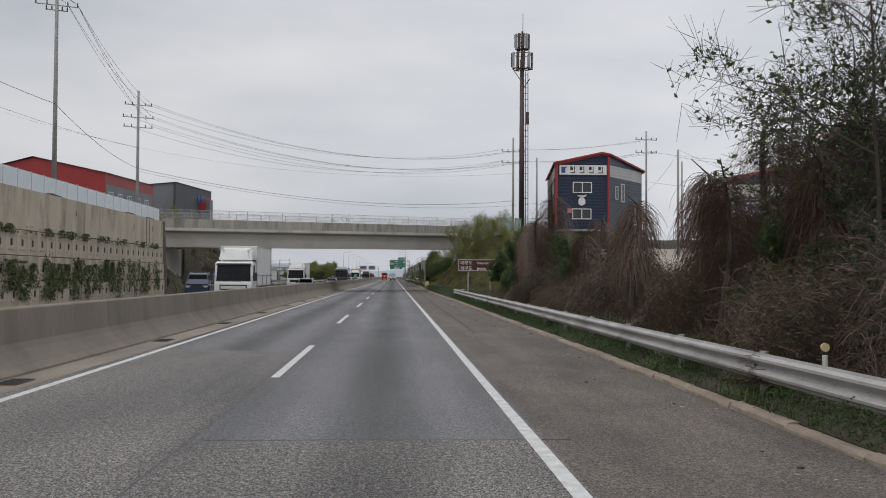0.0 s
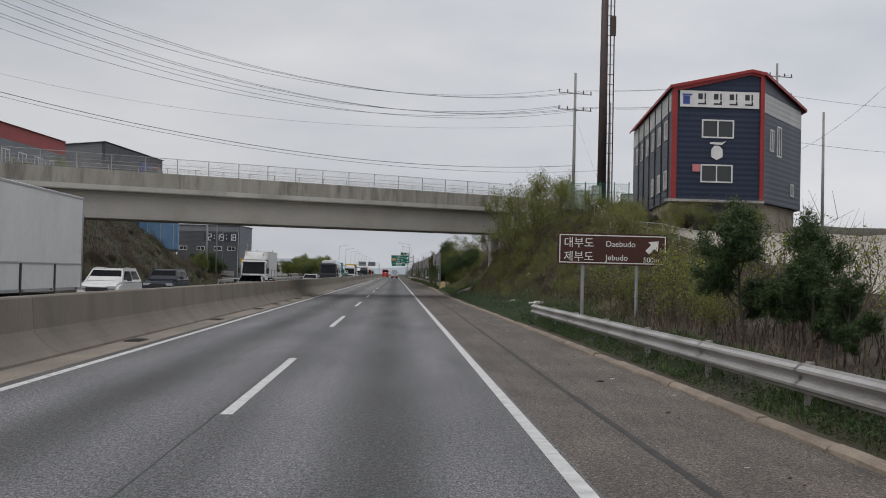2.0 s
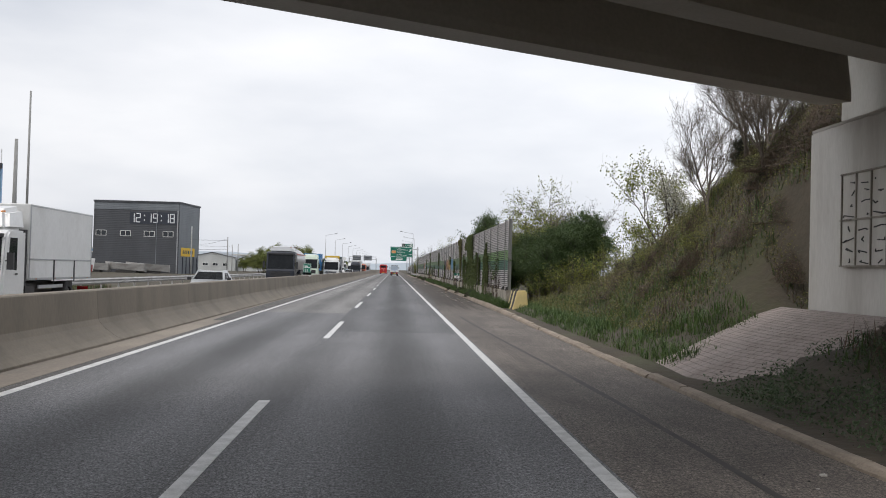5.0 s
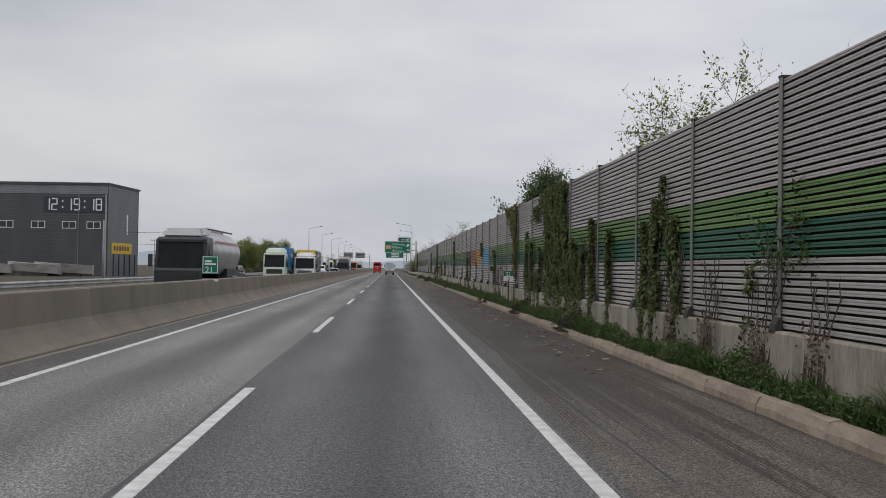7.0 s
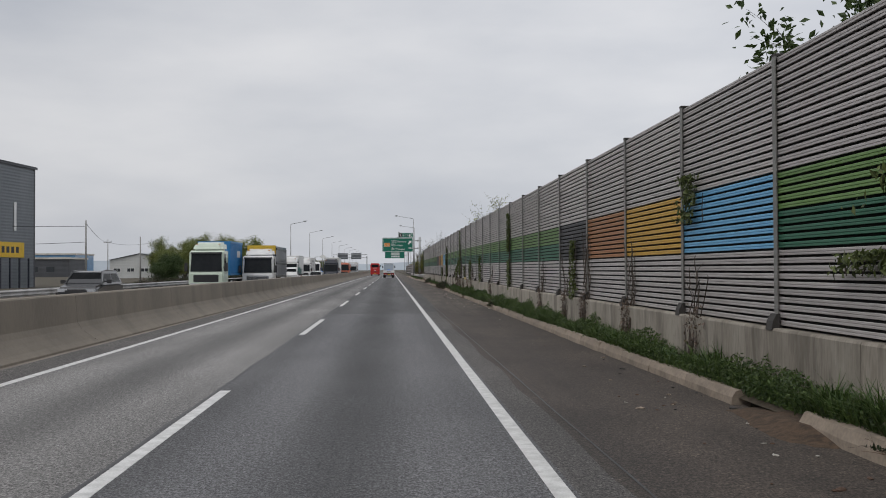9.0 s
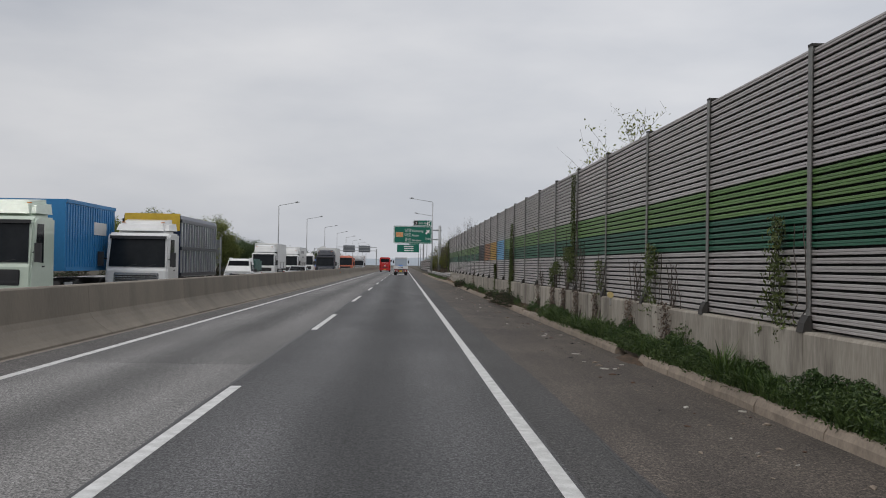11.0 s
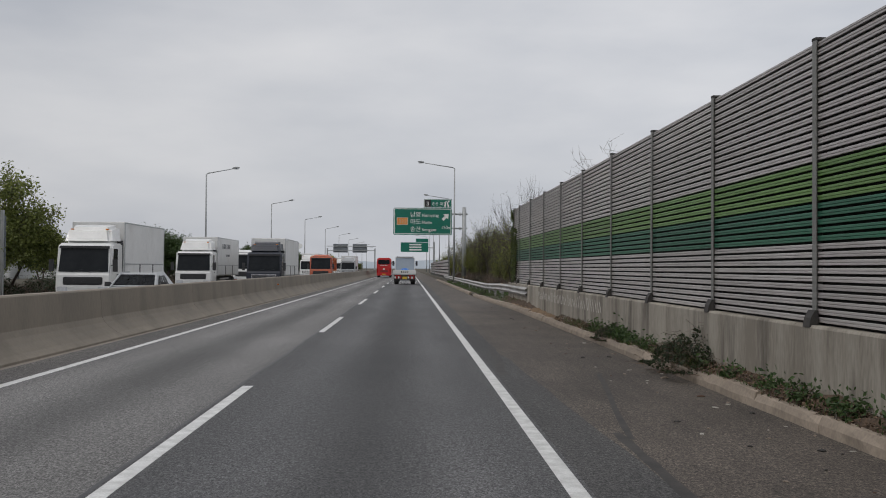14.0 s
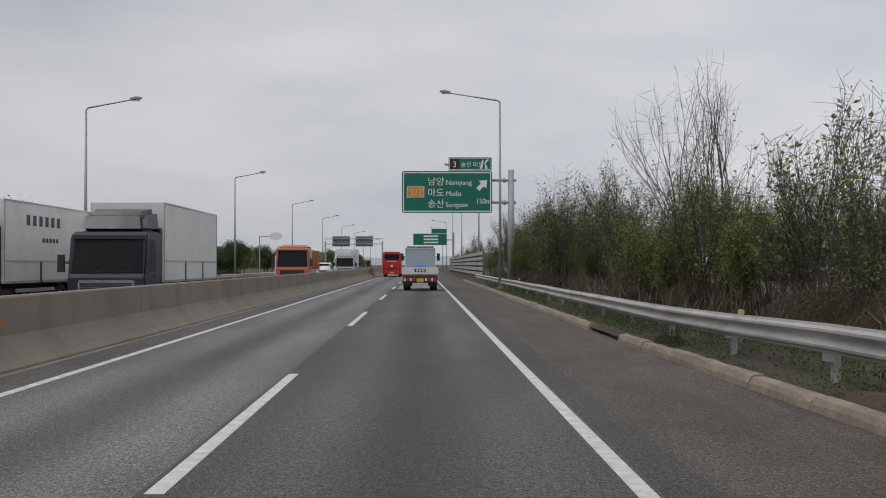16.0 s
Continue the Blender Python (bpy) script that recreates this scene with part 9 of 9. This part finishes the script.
ivy("barrier_ivy", "dense ivy curtain covering a barrier bay", 122, [(NF, 179.15 + 0.35 * k, 0.4, 4.3, 0.5, 0.75) for k in range(10)] + [(NF, 179.2 + 0.35 * k, 2.4, 4.34, 0.7, 0.5) for k in range(10)] + [(NF, 184.6, 3.35, 3.9, 1.5, 0.3), (NF, 183.4, 3.6, 4.3, 0.9, 0.2)], -1, 1900, 0.055, L_IVY, 1.1)
ivy("barrier_ivy", "leafy ivy columns beside the ivy curtain", 128, [(NF, 176.4 + 0.6 * k, 0.3, 2.6 - 0.4 * (k % 2), 0.5, 0.75) for k in range(5)], -1, 1900, 0.05, L_IVY)
ivy("barrier_ivy", "patchy ivy climbing the noise barrier", 123, [(NF, 183.7, 0.3, 2.5, 0.35, 0.4), (NF, 184.3, 0.3, 1.7, 1.0, 0.6), (NF, 185.7, 0.3, 2.7, 0.35, 0.5), (NF, 187.0, 0.3, 3.1, 0.5, 0.6), (NF, 198.5, 0.6, 2.5, 0.35, 0.25), (NF, 198.9, 2.25, 2.65, 1.2, 0.08), (NF, 199.4, 1.6, 1.85, 1.6, 0.12), (NF, 205.6, 2.4, 3.15, 0.7, 0.22), (NF, 215.6, 0.9, 2.4, 0.5, 0.25), (NF, 229.6, 0.8, 3.9, 0.35, 0.5)], -1, 2000, 0.05, L_IVY)
ivy("barrier_ivy", "yellow-olive ivy draped from the barrier top along a post", 129, [(NF, 190.3, 0.3, 4.36, 0.35, 0.6), (NF, 190.8, 1.9, 4.36, 0.6, 0.4), (NF, 191.6, 3.0, 4.36, 0.8, 0.3), (NF, 192.5, 3.6, 4.36, 0.7, 0.16), (NF, 193.3, 3.95, 4.34, 0.5, 0.08), (NF, 190.8, 1.6, 2.3, 0.9, 0.1)], -1, 1900, 0.05, L_OLIVE)
ivy("barrier_ivy", "ivy climbing a barrier post", 124, [(NF, 257.7, 1.0, 4.3, 0.25, 0.4), (NF, 258.6, 1.9, 2.3, 1.6, 0.25), (NF, 258.2, 1.3, 2.1, 0.5, 0.3), (NF, 260.6, 1.5, 1.9, 1.4, 0.15), (NF, 261.6, 1.1, 1.7, 0.7, 0.15), (NF, 273.7, 0.3, 2.5, 0.9, 1.5), (NF, 273.5, 1.4, 3.6, 0.35, 0.3), (NF, 281.1, 0.4, 1.85, 0.35, 0.35), (NF, 254.0, 0.8, 1.9, 0.9, 0.12), (NF, 249.0, 0.8, 2.2, 0.9, 0.25), (NF, 242.6, 0.8, 2.4, 0.7, 0.25)], -1, 3200, 0.034, L_IVY)
ivy("barrier_ivy", "leafy ivy at the barrier's open end", 125, [(NF, 334.0, 1.1, 3.5, 0.8, 1.0), (NF, 335.0, 1.1, 4.4, 0.4, 0.6)], -1, 1700, 0.05, L_IVY)


def dead_vine(y, top, seed, n=9, spread=0.7):
    """Bare dead climbing stems, with a dark matted clump where they hang over the footing."""
    rnd = random.Random(seed)
    st, mt = Soup(), Soup()
    for k in range(n):
        p = Vector((NF - 0.14, y + rnd.gauss(0, 0.35) * spread, 0.2))
        q = Vector((NF - 0.02, p.y + rnd.gauss(0, 0.1), 1.06))
        st.stick(p, p.lerp(q, 0.5) + Vector((-0.01, rnd.gauss(0, 0.05), 0.1)), 0.016, 0.014, 3)
        st.stick(p.lerp(q, 0.5) + Vector((-0.01, 0, 0.1)), q, 0.014, 0.011, 3)
        end = rnd.uniform(1.3, top)
        while q.z < end:
            r = q + Vector((rnd.uniform(-0.006, 0.006), rnd.gauss(0, 0.09), rnd.uniform(0.08, 0.2)))
            st.stick(q, r, 0.009, 0.008, 3)
            if rnd.random() < 0.35:
                st.stick(r, r + Vector((-0.01, rnd.gauss(0, 0.2), rnd.uniform(0.0, 0.22))), 0.006, 0.004, 3)
            q = r
    for k in range(30 * n):
        mt.leaf(Vector((NF - rnd.uniform(0.1, 0.2), y + rnd.gauss(0, 0.28) * spread, rnd.uniform(0.45, 1.12))), rnd.uniform(0.015, 0.045), rnd, Vector((-1, 0, 0.3)))
    ob = thing("dead_vine", "bare dead vine stems on the noise barrier's foot", "vine", "dead vines")
    tagged(st.put("vine_stem", BARK, ob), kind="stuff")
    tagged(mt.put("matted_twig", L_DRY, ob), kind="stuff")


for k, (y, top, n) in enumerate(((161.5, 1.7, 6), (163.4, 2.4, 8), (165.6, 2.0, 9), (167.6, 2.2, 8), (186.2, 2.3, 8), (195.6, 2.2, 9), (197.2, 1.8, 7), (205.0, 1.9, 6), (209.4, 2.3, 9), (213.8, 2.6, 11), (216.4, 2.0, 8), (220.8, 1.9, 7), (236.5, 2.2, 7), (247.6, 1.8, 8), (250.4, 1.9, 8), (254.0, 2.2, 9), (256.8, 2.4, 10), (258.9, 2.6, 12), (261.0, 2.1, 9), (264.4, 1.7, 7), (296.2, 1.3, 5))):
    dead_vine(y, top, 400 + k, n)
rnd = random.Random(55)
ivy("wall_ivy", "ivy patches hanging on the retaining wall", 126, [(-20.98, 44 + 1.35 * k + rnd.uniform(-0.5, 0.5), rnd.uniform(0.1, 1.3), rnd.uniform(1.9, 3.0), 1.1, rnd.uniform(0.2, 1.0) * (1.0 if k < 20 else 0.45)) for k in range(29)], 1, 800, 0.085, L_IVY, 1.3)
ivy("wall_ivy", "ivy trailing from the wall's upper ledge", 127, [(-21.14, 46 + 2.4 * k + rnd.uniform(-0.8, 0.8), 3.9, 4.35, 1.1, rnd.uniform(0.05, 0.35)) for k in range(16)], 1, 600, 0.075, L_IVY, 1.4)
for x, y, s in ((3.5, 274.2, 0.42), (3.42, 279.4, 0.3), (3.46, 272.0, 0.36), (3.5, 305.6, 0.42), (3.5, 296.4, 0.22), (3.5, 312, 0.25), (3.5, 197.6, 0.3), (3.3, 347.5, 0.2), (3.5, 270.2, 0.3), (3.5, 232, 0.3), (3.5, 186, 0.35), (3.5, 176, 0.35)):
    place(hedge, x - 0.22, y, s, 1.57, 0.12, 1.3)
# far ridge, its haze painted in by the material's colour
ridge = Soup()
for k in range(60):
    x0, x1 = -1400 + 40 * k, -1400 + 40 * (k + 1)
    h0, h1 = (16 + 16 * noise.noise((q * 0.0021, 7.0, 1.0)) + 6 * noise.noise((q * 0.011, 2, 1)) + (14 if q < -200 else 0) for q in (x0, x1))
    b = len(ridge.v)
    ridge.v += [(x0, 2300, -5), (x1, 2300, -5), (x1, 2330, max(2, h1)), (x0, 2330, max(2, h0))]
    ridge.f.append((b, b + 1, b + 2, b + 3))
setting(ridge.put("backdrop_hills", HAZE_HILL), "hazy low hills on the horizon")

# ---- small things along the road ----
SAND = mat("yellow_sand", (0.21, 0.138, 0.078), (0.11, 0.072, 0.042), rough=1, scale=1.5, fine=18, bump=0.6, depth=0.02)
LITTER = mat("bleached_litter", (0.5, 0.48, 0.44), (0.3, 0.28, 0.25), rough=0.9, scale=8, fine=40)
LEAF_LITTER = mat("dead_leaves", (0.1, 0.064, 0.04), (0.04, 0.027, 0.018), rough=1, scale=10, fine=60, bump=0.6, depth=0.01)
WHITE_PLASTIC = mat("white_plastic", (0.6, 0.6, 0.57), (0.48, 0.48, 0.45), rough=0.6, scale=4, fine=30, bump=0.05)
AMBER = mat("amber_lens", (0.6, 0.48, 0.26), (0.5, 0.4, 0.2), rough=0.3, bump=0)


def delineator(x, y, z=0.1, h=0.95):
    d = thing("delineator_post", "white delineator post with a round amber reflector", "post", "delineator posts", (x, y, z))
    bm = bmesh.new()
    add_tube(bm, (0, 0, -0.2), (0, 0, h - 0.1), 0.035, sides=10)
    part("post", bm, WHITE_PLASTIC, d)
    bm = bmesh.new()
    add_tube(bm, (0, -0.02, h), (0, 0.02, h), 0.055, sides=16)
    part("reflector", bm, AMBER, d)


for x, y, h in ((4.0, 10.95, 0.9), (4.0, 346.1, 0.83), (4.0, 386.0, 0.83)):
    delineator(x, y, 0.0, h)


def heap(name, label, material, x0, x1, y0, y1, z0, h, seed, category):
    """A low uneven heap, higher away from the road."""
    nx_, ny_ = 10, max(8, int((y1 - y0) * 3))
    v, f = [], []
    for j in range(ny_ + 1):
        for i in range(nx_ + 1):
            x, y = x0 + (x1 - x0) * i / nx_, y0 + (y1 - y0) * j / ny_
            k = min(1.0, 4 * min(j, ny_ - j) / ny_) * min(1.0, 3 * i / nx_)
            v.append((x + 0.04 * noise.noise((y * 2, seed, 0)) * (i < 2), y, z0 - 0.03 + k * (h * i / nx_ + 0.05 + 0.09 * noise.noise((x * 3, y * 1.4, seed)) + 0.04 * noise.noise((x * 11, y * 7, seed)))))
    f = [(j * (nx_ + 1) + i, j * (nx_ + 1) + i + 1, (j + 1) * (nx_ + 1) + i + 1, (j + 1) * (nx_ + 1) + i) for j in range(ny_) for i in range(nx_)]
    return tagged(raw_mesh(name, v, f, material, smooth=True), label, category)


heap("sand_ridge", "yellow sand washed up behind the kerb", SAND, 3.1, 3.46, 318, 337, 0.14, 0.13, 3.0, "sand")
heap("soil_strip", "dark soil heaped under the guard rail's start", LEAF_LITTER, 3.2, 3.46, 324, 341, 0.16, 0.3, 13.0, "soil")
heap("soil_strip", "brown soil strip with litter along the barrier foot", LEAF_LITTER, 3.1, 3.44, 262, 318, 0.15, 0.14, 5.0, "soil")
heap("leaf_litter", "pile of dead leaves in the kerb gap", LEAF_LITTER, 2.45, 3.5, 198.6, 201.9, 0.0, 0.12, 8.0, "leaves")
heap("leaf_litter", "dead leaves and mud in the kerb gap", LEAF_LITTER, 2.7, 3.5, 247.2, 249.8, 0.0, 0.1, 9.0, "leaves")
heap("leaf_litter", "dead leaves in the broken kerb", LEAF_LITTER, 2.6, 3.5, 349.6, 352.4, 0.0, 0.1, 11.0, "leaves")

# litter and chips of stone on the shoulder
rnd = random.Random(301)
chips = []
for s in range(4):
    bm = bmesh.new()
    bmesh.ops.create_icosphere(bm, subdivisions=1, radius=1)
    for p in bm.verts:
        p.co = Vector((p.co.x * rnd.uniform(0.7, 1.3), p.co.y * rnd.uniform(0.7, 1.3), p.co.z * 0.5 * rnd.uniform(0.6, 1.2)))
    chips.append(to_mesh("stone_chip", bm, (LITTER, KERB, DARK_IRON, RUST)[s]))
chip_bed = thing("shoulder_debris", "scattered stone chips and litter on the hard shoulder", "debris")
tagged(chip_bed, kind="stuff")
for k in range(560):
    y = rnd.choice((rnd.uniform(6, 120), rnd.uniform(165, 335), rnd.uniform(235, 310), rnd.uniform(166, 205)))
    x = kerb_x(y) - 0.05 - abs(rnd.gauss(0, 0.55)) if k % 2 else rnd.gauss(2.05, 0.22)
    ob = piece("stone_chip", rnd.choice(chips), chip_bed, max(0.7, x), y, 0.004, rnd.uniform(0, 6.2))
    sc = rnd.choice((0.012, 0.015, 0.02, 0.025, 0.04))
    ob.scale = (sc, sc * rnd.uniform(1, 2.4), sc)
for x, y, w, l in ((4.6, 95.0, 0.08, 0.35), (4.9, 88.6, 0.1, 0.4), (6.4, 103.0, 0.08, 0.12)):
    sheet = thing("litter", "crumpled white plastic litter in the grass", "litter", "roadside litter", (x, y, ground_z(x, y) + 0.16))
    bm = bmesh.new()
    bmesh.ops.create_icosphere(bm, subdivisions=3, radius=1)
    for p in bm.verts:
        p.co = Vector((p.co.x * l, p.co.y * w, p.co.z * 0.09)) * (1 + 0.5 * noise.noise(p.co * 2.2))
    part("sheet", bm, WHITE_PLASTIC, sheet)
BOARD_ART = mat("poster_red", (0.4, 0.06, 0.05), (0.3, 0.05, 0.04), rough=0.5, bump=0)
bb = thing("billboard", "dark billboard with a faded coloured picture beyond the bushes", "billboard", at=(27.2, 420, 0))
box_part("panel", (-2.8, 0, 3.4, 2.8, 0.3, 6.3), DARK_IRON, bb)
box_part("picture", (-0.3, -0.03, 3.7, 2.3, 0.0, 6.0), PANEL_BLUE, bb)
box_part("picture_patch", (0.5, -0.06, 4.3, 1.3, -0.032, 5.6), BOARD_ART, bb)
for x in (-2.2, 2.2):
    box_part("leg", (x - 0.12, 0.05, -0.2, x + 0.12, 0.28, 3.4), STEEL_OLD, bb)

house = thing("farm_house", "low dark house with pale eaves and grey-green roof beyond bushes", "house", at=(25.5, 402, 0))
box_part("wall", (0, 0, -0.2, 15, 8, 2.9), DARK_CLAD, house)
box_part("eave_band", (-0.5, -0.5, 2.9, 15.5, 8.5, 3.45), WHITE_PLASTIC, house, "pale eave band")
raw_mesh("roof", [(-0.7, -0.7, 3.46), (15.7, -0.7, 3.46), (15.7, 8.7, 3.46), (-0.7, 8.7, 3.46), (3.5, 4, 4.9), (11.5, 4, 4.9)], [(0, 1, 5, 4), (1, 2, 5), (2, 3, 4, 5), (3, 0, 4)], PANEL_GREEN, house)
for x in (2.2, 7.2, 11.6):
    wd = box_part("window", (x, -0.06, 1.3, x + 1.5, 0.02, 2.4), WHITE_PLASTIC, house, "white-framed window")
    for a in (0.1, 0.8):
        box_part("pane", (x + a, -0.075, 1.4, x + a + 0.6, -0.062, 2.3), DARK_INK, wd)

# low chain-link fence along the top of the bank
bank_fence = thing("bank_fence", "low grey chain-link fence along the top of the bank", "fence")
line = [(12.0, 88.0), (12.0, 91.0), (12.0, 94.0), (12.0, 97.1), (12.0, 100.2), (12.0, 103.3), (12.0, 106.4), (12.0, 109.3), (12.0, 111.6), (12.0, 113.6)]
tops = [Vector((x, y, ground_z(x, y) + 0.95)) for x, y in line]
for p in tops:
    bm = bmesh.new()
    add_tube(bm, p - Vector((0, 0, 1.2)), p, 0.035, sides=6)
    part("post", bm, STEEL_OLD, bank_fence)
for p, q in zip(tops, tops[1:]):
    bm = bmesh.new()
    add_tube(bm, p - Vector((0, 0, 0.03)), q - Vector((0, 0, 0.03)), 0.028, sides=6)
    part("rail", bm, STEEL_OLD, bank_fence)
    v, f = [], []
    n = int((q - p).length / 0.12)
    for k in range(n):
        for d in (1, -1):
            a = p.lerp(q, k / n)
            c = p.lerp(q, min(1.0, max(0.0, (k + 4 * d) / n)))
            b = len(v)
            v += [tuple(a - Vector((0, 0, 0.9))), tuple(a - Vector((0, -0.01, 0.9))), tuple(c - Vector((0, -0.01, 0.05))), tuple(c - Vector((0, 0, 0.05)))]
            f.append((b, b + 1, b + 2, b + 3))
    tagged(raw_mesh("chain_link_mesh", v, f, STEEL_OLD, bank_fence), kind="stuff")

# amber reflector lamp on the barrier footing
REFLECTOR_Y = 252.4
rl = thing("footing_reflector", "yellow reflector on a small bracket at the barrier footing", "reflector", at=(3.38, REFLECTOR_Y, 1.0))
bm = bmesh.new()
add_tube(bm, (0, -0.03, 0.12), (0, 0.03, 0.12), 0.07, sides=14)
part("lens", bm, YELLOW_PAINT, rl)
box_part("bracket", (-0.02, -0.02, -0.12, 0.03, 0.02, 0.1), STEEL_OLD, rl)

# dead leaves and grit strewn over the soil by the barrier
rnd = random.Random(611)
mulch = Soup()
for k in range(16000):
    y = rnd.uniform(262, 320)
    x = rnd.uniform(3.1, 3.4)
    mulch.leaf(Vector((x, y, 0.17 + 0.14 * (x - 3.1) / 0.34 + rnd.uniform(-0.02, 0.05))), rnd.uniform(0.012, 0.035), rnd, Vector((0, 0, 1)))
tagged(mulch.put("leaf_mulch", leaf_mat("mulch", (0.17, 0.11, 0.065), (0.04, 0.028, 0.018), trans=0.05)), "brown dead leaves strewn along the barrier foot", "leaves", kind="stuff")
weeds = Soup()
for c in range(42):
    y0, r0 = rnd.uniform(264, 314), rnd.uniform(0.2, 0.8)
    for k in range(int(420 * r0)):
        y, x = y0 + rnd.gauss(0, 0.45) * r0, rnd.uniform(3.12, 3.4)
        weeds.leaf(Vector((x, y, 0.2 + abs(rnd.gauss(0, 0.13)) * (0.4 + r0))), rnd.uniform(0.02, 0.05), rnd)
tagged(weeds.put("weed_clump", L_IVY_DEEP), "low dark green weed clumps along the barrier foot", "weeds", kind="stuff")
# pale scrawl of diagonal strokes on the barrier footing
scrawl = thing("painted_scrawl", "white painted zigzag strokes on the concrete footing", "graffiti", at=(NX - 0.122, 313.8, 0.6))
for k in range(38):
    bm = bmesh.new()
    y = 0.31 * k + rnd.uniform(-0.08, 0.08)
    h = rnd.uniform(0.22, 0.38)
    vs = [bm.verts.new((-0.003, y + a, z)) for a, z in ((0, 0.03), (0.07, 0.03), (0.3, h), (0.23, h))]
    vs2 = [bm.verts.new((0.001, q.co.y, q.co.z)) for q in vs]
    bm.faces.new(vs)
    for i in range(4):
        bm.faces.new((vs[i], vs[(i + 1) % 4], vs2[(i + 1) % 4], vs2[i]))
    part("paint_stroke", bm, LITTER, scrawl)
